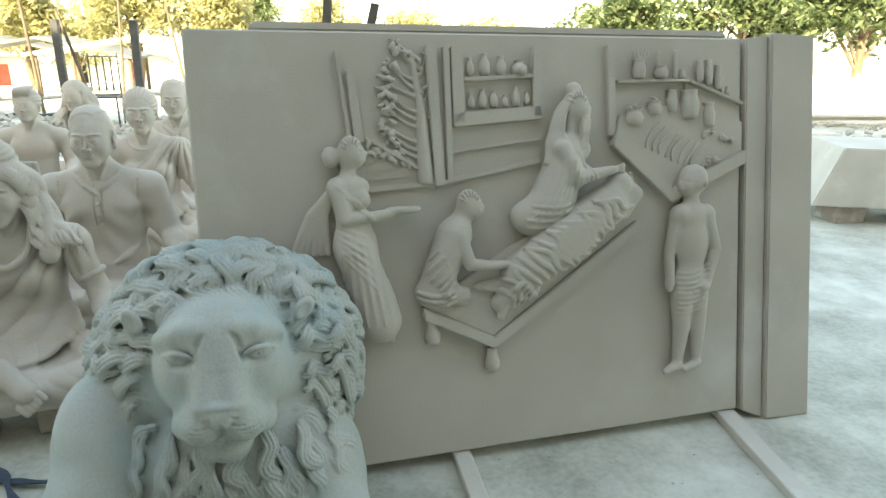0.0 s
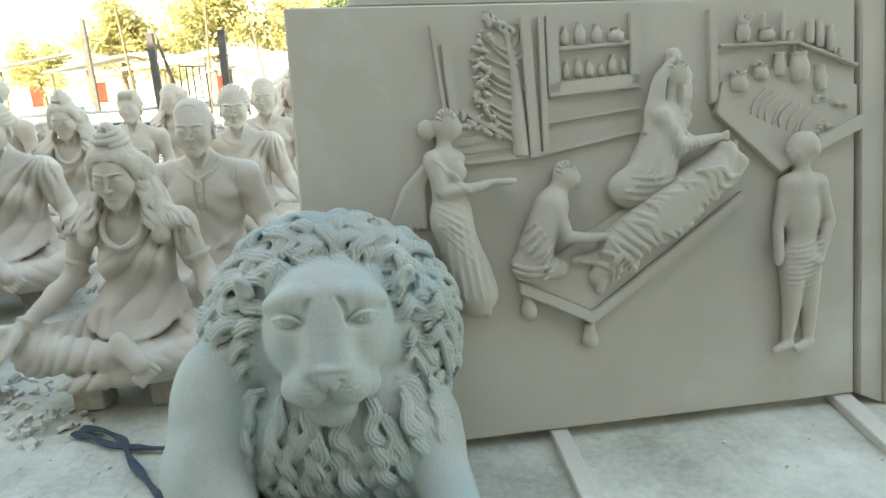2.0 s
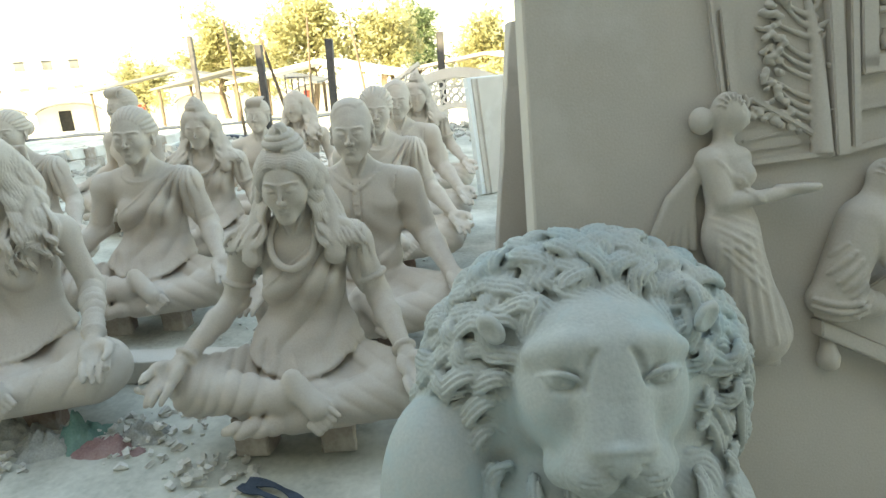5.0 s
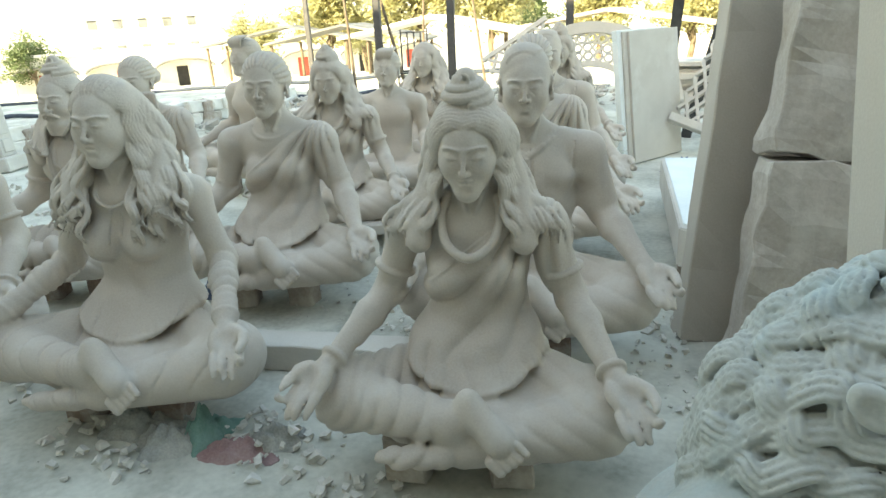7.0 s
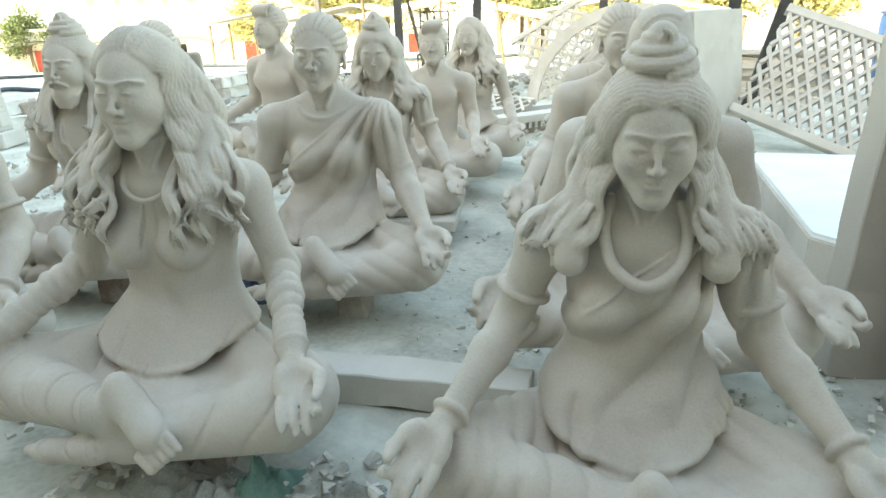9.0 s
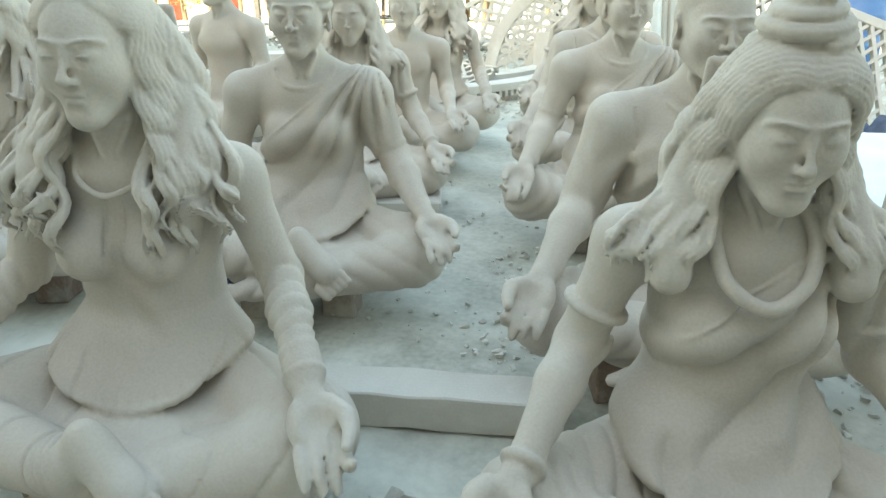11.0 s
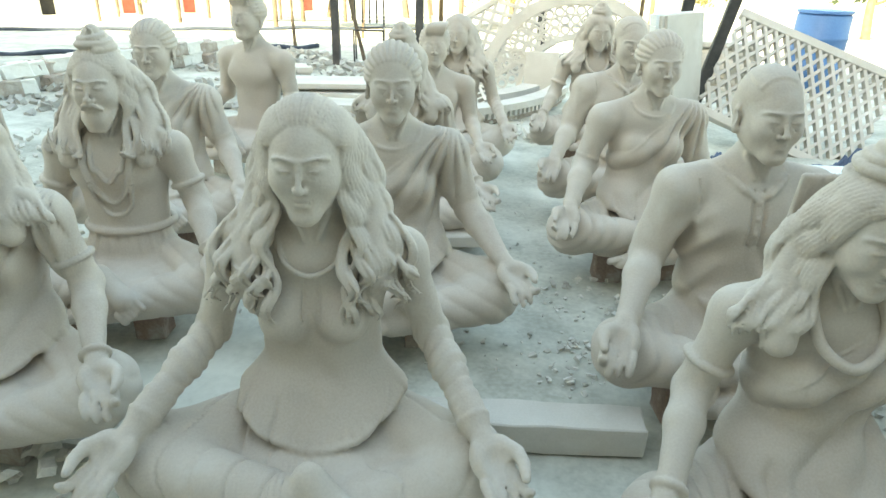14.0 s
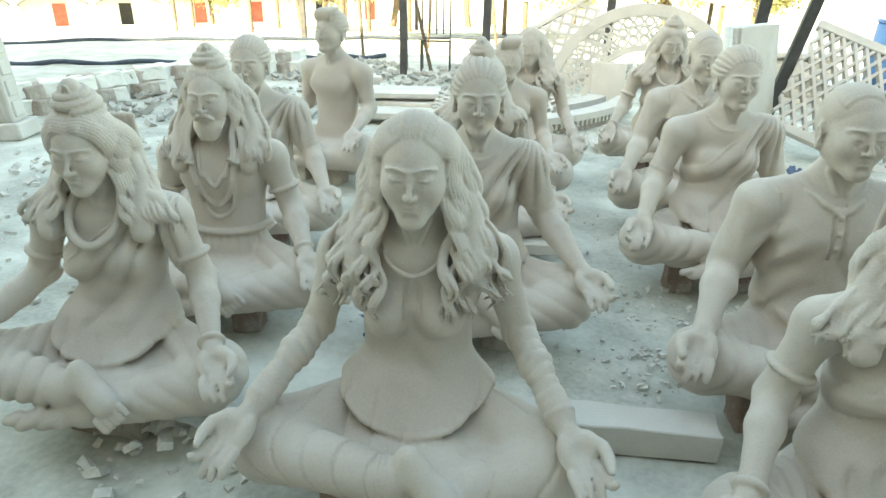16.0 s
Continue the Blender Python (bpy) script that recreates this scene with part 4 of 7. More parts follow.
# an unseen wall behind the camera, added so its shadow shades the yard
bm = bmesh.new()
add_box(bm, (40, 0.3, 8.4), Matrix.Translation((-2, -2.4, 4.2)))
tagged(part("wall_south", bm, SHADE_WALL), "tall dull grey-brown wall, unseen, added to shade the yard", "wall", kind="structure")

# ---- statues in their rows ----
LADY, ASCETIC, SAGE = make_lady(0.0056, 0.0033), make_ascetic_woman(0.0062, 0.0035), make_sage(0.0070, 0.0046)
ELDER, MAN, YOUTH = make_elder_woman(0.0070, 0.0050), make_man(0.0068, 0.0050), make_youth(0.0085)
FAR_LADY, FAR_ASCETIC = make_lady(0.0095), make_ascetic_woman(0.0090)
BASE = 0.13
PLACES = [
    ("lady_statue", LADY, -2.655, 2.20, 12, 1.03, "pale sandstone seated lady, long wavy hair, fitted tunic"),
    ("ascetic_statue", ASCETIC, -1.53, 2.245, 10, 0.955, "sandstone seated ascetic with coiled topknot and cord necklace"),
    ("ascetic_statue", ASCETIC, -3.66, 2.25, 14, 0.98, "sandstone seated ascetic with topknot, on a brick block"),
    ("sage_statue", SAGE, -3.72, 2.92, 14, 1.0, "bearded sandstone sage with topknot and bead strings"),
    ("elder_woman_statue", ELDER, -2.72, 3.09, 14, 1.04, "old woman in a sari, hair in a bun, sandstone"),
    ("man_statue", MAN, -1.56, 2.94, 12, 1.04, "balding man in a buttoned shirt, seated, sandstone"),
    ("elder_woman_statue", ELDER, -1.77, 3.91, 16, 1.04, "old woman in a sari, seated behind the man"),
    ("man_statue", MAN, -1.85, 4.63, 12, 1.04, "lean man with short hair, seated, sandstone"),
    ("ascetic_statue", FAR_ASCETIC, -2.0, 5.73, 12, 1.0, "distant seated ascetic with topknot beside stone lattices"),
    ("ascetic_statue", FAR_ASCETIC, -2.92, 3.95, 14, 0.97, "pinkish seated ascetic with topknot on a stone plinth"),
    ("youth_statue", YOUTH, -2.93, 4.70, 12, 0.95, "bare-shouldered youth with swept hair, seated, sandstone"),
    ("lady_statue", FAR_LADY, -2.9, 5.3, 0, 0.97, "far seated lady with long hair, sandstone"),
    ("elder_woman_statue", ELDER, -4.02, 3.67, 14, 1.02, "old woman in a sari seated behind the sage"),
    ("youth_statue", YOUTH, -4.15, 4.85, -10, 1.08, "young man in a vest with swept hair, seated"),
]
for name, mesh, x, y, rz, sc_, label in PLACES:
    statue(name, mesh, x, y, BASE, rz, sc_, label)


# ---- the lion ----
def make_lion(h):
    rng = random.Random(31)
    sc = Sculpt((-0.62, -0.46, -0.02), (0.56, 0.52, 0.92), h, ((-0.36, -0.25, 0.30), (0.36, 0.06, 0.84)), 0.0038)
    # body, shoulders and forelegs
    sc.ell((-0.24, 0.24, 0.16), (0.27, 0.22, 0.24), 0.06, (0, 0, 35))
    sc.ell((-0.34, 0.06, 0.22), (0.14, 0.17, 0.29), 0.05)
    sc.ell((-0.36, -0.05, 0.14), (0.10, 0.14, 0.20), 0.03)
    sc.cap((-0.38, -0.02, 0.15), (-0.28, -0.22, 0.085), 0.12, 0.085, 0.05)
    sc.cap((-0.30, -0.235, 0.075), (0.02, -0.30, 0.075), 0.08, 0.058, 0.04)
    sc.ell((0.075, -0.30, 0.075), (0.085, 0.07, 0.062), 0.03, (0, 0, -8))
    for i in range(4):
        u = (i - 1.5) * 0.034
        sc.cap((0.10, -0.30 + u, 0.085), (0.155, -0.305 + u * 1.15, 0.06), 0.024, 0.022, 0.012)
    sc.ell((0.23, 0.04, 0.16), (0.14, 0.16, 0.2), 0.05)
    sc.cap((0.27, -0.02, 0.12), (0.32, -0.25, 0.07), 0.095, 0.068, 0.04)
    sc.ell((0.335, -0.29, 0.06), (0.085, 0.085, 0.06), 0.03)
    for i in range(4):
        u = (i - 1.5) * 0.038
        sc.cap((0.335 + u, -0.31, 0.065), (0.345 + u * 1.15, -0.365, 0.045), 0.026, 0.023, 0.012)
    # mane: a mass, then combed locks in rows round the face
    c, r = Vector((0, 0.165, 0.455)), Vector((0.355, 0.21, 0.345))
    sc.ell(c, r + Vector((0.004, 0.004, 0.004)), 0.05)
    sc.ell((0, 0.02, 0.24), (0.22, 0.13, 0.20), 0.04)

    def at(a, rho, out):
        return c + Vector(((r.x + out) * math.sin(rho) * math.cos(a), -(r.y + out) * math.cos(rho), (r.z + out) * math.sin(rho) * math.sin(a)))

    for j, (start, span) in enumerate(((95, 34), (84, 34), (74, 36), (65, 36), (56, 38), (48, 38), (41, 36), (34, 32))):
        n = int(35 * math.sin(math.radians(start)) + 3)
        for i in range(n):
            a0 = math.radians(90 + 360 * (i + 0.5 + 0.3 * rng.uniform(-1, 1)) / n)
            up = math.sin(a0)
            first = start + (4 + max(0, 36 - start)) * max(0, up)
            reach = math.radians(span * rng.uniform(0.8, 1.2) * (1.1 if up > 0.6 else 1.0))
            droop = math.cos(a0) * -0.95 * max(0.15, 1 - max(0, up) ** 2) * (1.0 if up > -0.6 else 0.4)
            if up < (-0.95 if start > 36 else -0.6) and start < 50:
                continue
            ph, turns, amp = 2.6 * math.sin(1.5 * a0) + 1.7 * j + rng.uniform(-0.5, 0.5), rng.uniform(1.7, 2.1), math.radians(rng.uniform(3.4, 5.6)) / math.sin(math.radians(max(start, 40)))
            lift, m, pts = rng.uniform(0.006, 0.024), 26, []
            for k in range(m):
                u = k / (m - 1)
                a = a0 + droop * u * u + amp * math.sin(ph + turns * math.tau * u) * (0.35 + 0.65 * u)
                bulge = lift * (0.2 + 1.2 * math.sin(math.pi * min(1, u * 0.9 + 0.05))) + 0.010 * math.sin(ph * 1.7 + turns * math.tau * u + 1.2)
                p = at(a, math.radians(first) + reach * u, bulge)
                if up < -0.3:
                    p.y -= 0.14 * max(0, -up) * (0.5 + 0.5 * u)
                pts.append(p)
            wide = [0.0250 * (0.62 + 0.46 * math.sin(math.pi * k / (m - 1))) * (1 - 0.86 * (k / (m - 1)) ** 4) for k in range(m)]
            sc.lock(pts, wide, [0.42 * w + 0.003 for w in wide], lambda p: p - c, 0.0125, 0.0085)
    # the mane running down over the chest
    sc.ell((0.02, 0.01, 0.20), (0.300, 0.140, 0.25), 0.03)
    for z0, n, ln in ((0.13, 10, 0.13), (0.20, 11, 0.16), (0.27, 10, 0.17), (0.33, 9, 0.18), (0.385, 7, 0.17)):
        for i in range(n):
            x = 0.02 + (i - (n - 1) / 2) * 0.56 / n + rng.uniform(-0.008, 0.008)
            ph, wa, rise, pts = 14 * z0 + 6 * x + rng.uniform(-0.6, 0.6), rng.uniform(0.012, 0.020), rng.uniform(0.006, 0.032), []
            for u in np.linspace(0, 1, 18):
                px, pz = x * (1 + 0.25 * u) + wa * math.sin(ph + 9.5 * u) * (0.3 + u), z0 - ln * u
                pts.append((px, 0.01 - 0.135 * math.sqrt(max(0.05, 1 - ((px - 0.02) / 0.31) ** 2 - ((pz - 0.20) / 0.27) ** 2)) - rise * math.sin(math.pi * min(1, u + 0.1)) - 0.006 * math.cos(ph + 9.5 * u), pz))
            wide = [0.0250 * (0.66 + 0.44 * math.sin(math.pi * k / 17)) * (1 - 0.86 * (k / 17) ** 4) for k in range(18)]
            sc.lock(pts, wide, [0.45 * w + 0.003 for w in wide], lambda p: Vector((p.x, p.y - 0.10, 0.2 * (p.z - 0.2))), 0.0115, 0.0085)
    # skull and muzzle
    sc.ell((0, 0.030, 0.580), (0.172, 0.168, 0.160), 0.012)
    sc.ell((0, -0.022, 0.655), (0.130, 0.088, 0.075), 0.05)
    for s in (-1, 1):
        sc.ell((s * 0.092, -0.030, 0.540), (0.070, 0.088, 0.10), 0.05)
        sc.cap((s * 0.020, -0.072, 0.665), (s * 0.031, -0.168, 0.522), 0.038, 0.036, 0.03)
        sc.cap((s * 0.055, -0.055, 0.505), (s * 0.045, -0.125, 0.470), 0.072, 0.058, 0.03)
        sc.ell((s * 0.047, -0.150, 0.462), (0.058, 0.062, 0.052), 0.016)
        sc.ell((s * 0.085, -0.105, 0.440), (0.046, 0.052, 0.042), 0.02)
    sc.ell((0, -0.118, 0.378), (0.066, 0.058, 0.046), 0.022)
    sc.ell((0, -0.10, 0.412), (0.068, 0.06, 0.03), 0.02)
    # nose leather, nostrils, lip line
    sc.ell((0, -0.192, 0.527), (0.054, 0.020, 0.013), 0.010, (-25, 0, 0))
    sc.ell((0, -0.200, 0.506), (0.040, 0.016, 0.018), 0.010)
    sc.ell((0, -0.203, 0.490), (0.022, 0.014, 0.018), 0.010)

    def score(pts, r, k=0.004, lift=0.0):
        sc.drape([(p.x, p.z) for p in spline([(x, 0, z) for x, z in pts], 16)], r, k, lift, carve=True)

    for s in (-1, 1):
        p = sc.front(s * 0.034, 0.500)
        sc.ell(p + Vector((0, -0.006, 0)), (0.013, 0.012, 0.0055), 0.004, (0, s * 30, 0), carve=True)
        score([(0.0, 0.446), (s * 0.03, 0.424), (s * 0.070, 0.414), (s * 0.110, 0.404)], 0.0105, 0.004)
        for i in range(4):
            score([(s * (0.022 + 0.012 * i), 0.482 - 0.012 * i), (s * (0.05 + 0.012 * i), 0.478 - 0.012 * i), (s * (0.077 + 0.012 * i), 0.482 - 0.012 * i)], 0.0014)
    score([(0, 0.490), (0, 0.470), (0, 0.450)], 0.0065)
    # eyes under heavy brows, with a cut up from each inner corner
    for s in (-1, 1):
        sc.tube([(s * 0.050, -0.092, 0.690), (s * 0.090, -0.082, 0.682), (s * 0.145, -0.050, 0.654)], [0.016, 0.024, 0.016], 0.03)
        q = sc.front(s * 0.095, 0.624)
        sc.ell((q.x, q.y - 0.020, 0.627), (0.041, 0.036, 0.023), 0.012, (0, s * 8, s * 26), carve=True)
        sc.ell((q.x, q.y + 0.018, 0.625), (0.034, 0.026, 0.022), 0.001, (0, 0, s * 20))
        score([(s * 0.056, 0.618), (s * 0.053, 0.646), (s * 0.046, 0.669), (s * 0.034, 0.686)], 0.0085, 0.008)
        e = q.y - 0.006
        sc.tube([(s * 0.094 + 0.013 * math.cos(t), e - 0.002 + 0.004 * s * math.cos(t), 0.625 + 0.013 * math.sin(t)) for t in np.linspace(0, math.tau, 14)], 0.0022, 0.001, carve=True)
        sc.ell((s * 0.094, e - 0.003, 0.625), (0.0055, 0.007, 0.0055), 0.001, carve=True)
        sc.tube(spline([(s * 0.056, e + 0.002, 0.617), (s * 0.074, e - 0.006, 0.638), (s * 0.100, e - 0.002, 0.645), (s * 0.136, e + 0.034, 0.625)], 10), [0.003, 0.004, 0.005, 0.006, 0.006, 0.006, 0.006, 0.005, 0.004, 0.003], 0.004)
        sc.tube(spline([(s * 0.056, e + 0.002, 0.615), (s * 0.080, e - 0.001, 0.592), (s * 0.108, e + 0.006, 0.593), (s * 0.136, e + 0.034, 0.622)], 10), 0.0042, 0.004)
        # ears half sunk in the mane
        sc.ell((s * 0.215, 0.000, 0.690), (0.026, 0.014, 0.036), 0.008, (0, s * 40, s * 25))
        sc.ell((s * 0.218, -0.014, 0.688), (0.015, 0.010, 0.024), 0.006, (0, s * 40, s * 25), carve=True)
    sc.floor()
    me = sc.mesh("lion_statue")
    me.materials.append(LION)
    return me


lion = new("lion_statue", make_lion(0.0062))
lion.matrix_basis = pose(-0.575, 1.577, 0.0, 0, 0, 13)
tagged(lion, "grey-green sandstone lion lying with a carved wavy mane", "statue")


# ---- the relief panel, leaning back on two beams ----
PANEL_POSE = pose(0, 1.876, 0.012, -12.3, 0, 15.0)


def prism(bm, pts, y0, y1, bevel=0.0):
    """A polygon in the x-z plane, drawn out from y0 to y1."""
    a, b = [bm.verts.new((x, y0, z)) for x, z in pts], [bm.verts.new((x, y1, z)) for x, z in pts]
    fs = [bm.faces.new(a), bm.faces.new(b[::-1])]
    for i in range(len(pts)):
        fs.append(bm.faces.new((a[(i + 1) % len(pts)], a[i], b[i], b[(i + 1) % len(pts)])))
    bmesh.ops.recalc_face_normals(bm, faces=fs)
    if bevel:
        bmesh.ops.bevel(bm, geom=list({e for f in fs for e in f.edges}), offset=bevel, segments=2, affect="EDGES")


def bar(bm, a, b, w, depth, bevel=0.003):
    """A straight moulding from a to b (x, z), w wide, standing out by depth."""
    d = Vector((b[0] - a[0], 0, b[1] - a[1]))
    n = Vector((-d.z, 0, d.x)).normalized() * w / 2
    a, b = Vector((a[0], 0, a[1])), Vector((b[0], 0, b[1]))
    prism(bm, [((p).x, (p).z) for p in (a - n, b - n, b + n, a + n)], 0.004, -depth, bevel)


def relief(x0, x1, z0, z1, h=0.004):
    return Sculpt((x0, -0.13, z0), (x1, 0.02, z1), h)


def relief_part(sc, name, label):
    sc.d = np.maximum(sc.d, sc.ax[1][None, :, None] - 0.006)
    ob = new(name, sc.mesh(name))
    ob.data.materials.append(PANEL)
    ob.parent = panel
    return tagged(ob, label)


panel = thing("relief_panel", PANEL_POSE, "large grey-beige sandstone panel carved with a healing scene", "stone relief")
bm = bmesh.new()
add_box(bm, (1.905, 0.12, 1.395), Matrix.Translation((0.2525, 0.06, 0.7225)), 0.006)
part("slab", bm, PANEL, panel)
# chips along the top and left edges of the slab
rng = random.Random(2)
bm = bmesh.new()
prism(bm, [(1.218, 0.02), (1.31, -0.02), (1.31, 1.43), (1.218, 1.418)], 0.12, -0.012, 0.004)
part("chamfer_strip", bm, PANEL, panel)
bm = bmesh.new()
prism(bm, [(1.312, -0.02), (1.515, -0.03), (1.50, 1.425), (1.312, 1.435)], 0.13, -0.03, 0.005)
part("border_block", bm, PANEL, panel)
bm = bmesh.new()
prism(bm, [(-0.52, 1.425), (1.17, 1.425), (1.15, 1.452), (-0.5, 1.452)], 0.115, 0.03, 0.006)
part("top_edge", bm, PANEL, panel)

# window frames and shelves
bm = bmesh.new()
for a, b, w, d in (((0.048, 0.935), (0.033, 1.375), 0.034, 0.026), ((0.085, 0.95), (0.085, 1.375), 0.022, 0.02),
                   ((-0.185, 0.932), (0.05, 0.945), 0.016, 0.016), ((0.05, 0.945), (0.40, 1.005), 0.016, 0.018), ((0.09, 1.045), (0.405, 1.08), 0.014, 0.016),
                   ((-0.165, 1.085), (0.03, 0.965), 0.014, 0.014), ((-0.19, 0.985), (-0.06, 1.005), 0.007, 0.007), ((-0.19, 1.015), (-0.09, 1.035), 0.007, 0.007),
                   ((-0.19, 0.96), (-0.01, 0.975), 0.007, 0.007), ((-0.19, 1.045), (-0.125, 1.06), 0.007, 0.007)):
    bar(bm, a, b, w, d)
part("window_frame", bm, PANEL, panel)
bm = bmesh.new()
for a, b, w in (((-0.262, 1.36), (-0.232, 1.06), 0.014), ((-0.222, 1.30), (-0.205, 1.08), 0.030)):
    bar(bm, a, b, w, 0.014)
part("door_post", bm, PANEL, panel)
bm = bmesh.new()
for a, b, w, d in (((0.12, 1.135), (0.12, 1.375), 0.040, 0.022), ((0.395, 1.15), (0.395, 1.38), 0.034, 0.022), ((0.10, 1.145), (0.41, 1.165), 0.045, 0.022),
                   ((0.14, 1.272), (0.38, 1.285), 0.014, 0.020)):
    bar(bm, a, b, w, d)
part("wall_shelf", bm, PANEL, panel)
for i, (x, z, w, hh) in enumerate(((0.165, 1.285, 0.013, 0.055), (0.215, 1.285, 0.018, 0.07), (0.272, 1.285, 0.018, 0.062), (0.335, 1.288, 0.028, 0.045),
                                   (0.165, 1.182, 0.012, 0.05), (0.205, 1.184, 0.014, 0.058), (0.243, 1.185, 0.014, 0.052), (0.282, 1.186, 0.011, 0.038), (0.32, 1.188, 0.014, 0.062), (0.36, 1.19, 0.010, 0.045))):
    bm = bmesh.new()
    add_tube(bm, [(x, -0.006, z), (x, -0.006, z + 0.25 * hh), (x, -0.006, z + 0.62 * hh), (x, -0.006, z + 0.74 * hh), (x, -0.006, z + 0.95 * hh), (x, -0.006, z + hh)], [w * 0.85, w, w * 0.95, w * 0.55, w * 0.5, w * 0.62], 12)
    part("bottle", bm, PANEL, panel, smooth=True)

# the tree seen through the window
sc = relief(-0.25, 0.06, 0.94, 1.40, 0.004)
rng = random.Random(4)
sc.tube(spline([(0.005, 0, 0.95), (0.0, -0.004, 1.08), (-0.005, -0.004, 1.2), (-0.03, 0, 1.36)], 14), [0.028 - 0.0016 * i for i in range(14)], 0.006)
for i in range(15):
    z = 1.0 + 0.024 * i
    s = -1 if i % 4 else 1
    ln = (0.11 if s < 0 else 0.03) * rng.uniform(0.7, 1.05) * (1.0 if i < 10 else 0.8)
    end = (-0.004 + s * ln, -0.004, z + 0.05 + rng.uniform(-0.01, 0.025))
    sc.tube(spline([(-0.002, 0, z), (-0.002 + s * ln * 0.5, -0.004, z + 0.02), end], 7), [0.009, 0.008, 0.007, 0.006, 0.005, 0.004, 0.003], 0.004)
    for k in range(8 if s < 0 else 4):
        p = Vector(end) + Vector((rng.uniform(-0.026, 0.026), rng.uniform(-0.010, 0.002), rng.uniform(-0.018, 0.02)))
        sc.ell(p, (rng.uniform(0.006, 0.013), 0.009, rng.uniform(0.005, 0.009)), 0.004, (0, rng.uniform(0, 180), 0))
for k in range(40):
    p = (rng.uniform(-0.19, -0.05), -0.004, 1.075 + rng.uniform(-0.025, 0.02) - 0.3 * 0)
    sc.ell((p[0], p[1], p[2] - 0.35 * (p[0] + 0.19)), (rng.uniform(0.006, 0.012), 0.009, 0.008), 0.004)
relief_part(sc, "carved_tree", "carved tree with knotted leaves")


def relief_head(sc, x, z, r, face=1, bun=False, hair=True):
    sc.ell((x, -0.035, z), (r * 0.86, r * 0.8, r * 1.1), 0.012)
    sc.ell((x + face * r * 0.45, -0.04, z - r * 0.25), (r * 0.5, r * 0.6, r * 0.75), 0.012)
    sc.ell((x + face * r * 0.98, -0.045, z - r * 0.18), (r * 0.14, r * 0.16, r * 0.22), 0.008)
    sc.ell((x + face * r * 0.88, -0.045, z - r * 0.55), (r * 0.12, r * 0.25, r * 0.12), 0.008)
    sc.ell((x + face * r * 0.66, -0.04 - r * 0.60, z - r * 0.02), (r * 0.15, r * 0.09, r * 0.07), 0.006, carve=True)
    if hair:
        for i in range(7):
            a = 0.55 + i * 0.36
            sc.tube([(x + face * r * 0.80 * math.cos(a) * math.cos(0.9 * t), -0.035 - r * 0.80 * math.sin(0.35 + 0.9 * t), z + r * 1.04 * math.sin(a) * math.cos(0.9 * t)) for t in np.linspace(0, 1, 6)], 0.0030, 0.002)
    if bun:
        sc.ell((x - face * r * 1.35, -0.028, z - r * 0.3), (r * 0.62, r * 0.6, r * 0.72), 0.01)


# the woman with a bowl
sc = relief(-0.46, -0.02, 0.42, 1.13)
relief_head(sc, -0.238, 1.052, 0.045, 1, bun=True)
sc.cap((-0.245, -0.03, 1.02), (-0.25, -0.025, 0.96), 0.022, 0.026, 0.015)
sc.cap((-0.285, -0.03, 0.945), (-0.215, -0.03, 0.945), 0.032, 0.03, 0.02)
sc.ell((-0.25, -0.03, 0.89), (0.050, 0.038, 0.075), 0.03)
sc.ell((-0.212, -0.055, 0.905), (0.026, 0.022, 0.028), 0.015)
sc.ell((-0.238, -0.03, 0.77), (0.066, 0.045, 0.095), 0.03)
sc.cap((-0.238, -0.03, 0.75), (-0.175, -0.02, 0.52), 0.058, 0.075, 0.03)
sc.tube([(-0.285, -0.05, 0.94), (-0.265, -0.065, 0.845), (-0.18, -0.07, 0.852), (-0.105, -0.06, 0.862)], [0.026, 0.021, 0.017, 0.014], 0.012)
sc.ell((-0.085, -0.05, 0.868), (0.058, 0.034, 0.017), 0.008)
sc.ell((-0.085, -0.055, 0.882), (0.048, 0.028, 0.010), 0.006, carve=True)
for i in range(5):
    sc.drape([(-0.295 + 0.015 * i + 0.085 * u, 0.955 - 0.012 * i - 0.10 * u) for u in np.linspace(0, 1, 10)], 0.0055, 0.001, 0.001)
for i in range(7):
    x = -0.265 + 0.020 * i
    sc.drape([(x - 0.02 + 0.05 * u * (i / 8 + 0.3), 0.76 - 0.25 * u) for u in np.linspace(0, 1, 14)], 0.0075, 0.003, 0.0)
for i in range(6):
    sc.drape([(-0.298 + 0.004 * i + 0.11 * u, 0.83 - 0.020 * i - (0.05 + 0.014 * i) * u) for u in np.linspace(0, 1, 9)], 0.0058, 0.003, 0.0)
for i in range(6):
    sc.tube([(-0.29, -0.02, 0.95), (-0.325 - 0.010 * i, -0.015, 0.86), (-0.32 - 0.022 * i, -0.008, 0.74)], [0.010, 0.012, 0.010], 0.006)
sc.cap((-0.205, -0.025, 0.475), (-0.14, -0.03, 0.452), 0.022, 0.014, 0.01)
relief_part(sc, "carved_woman", "carved woman holding a bowl")

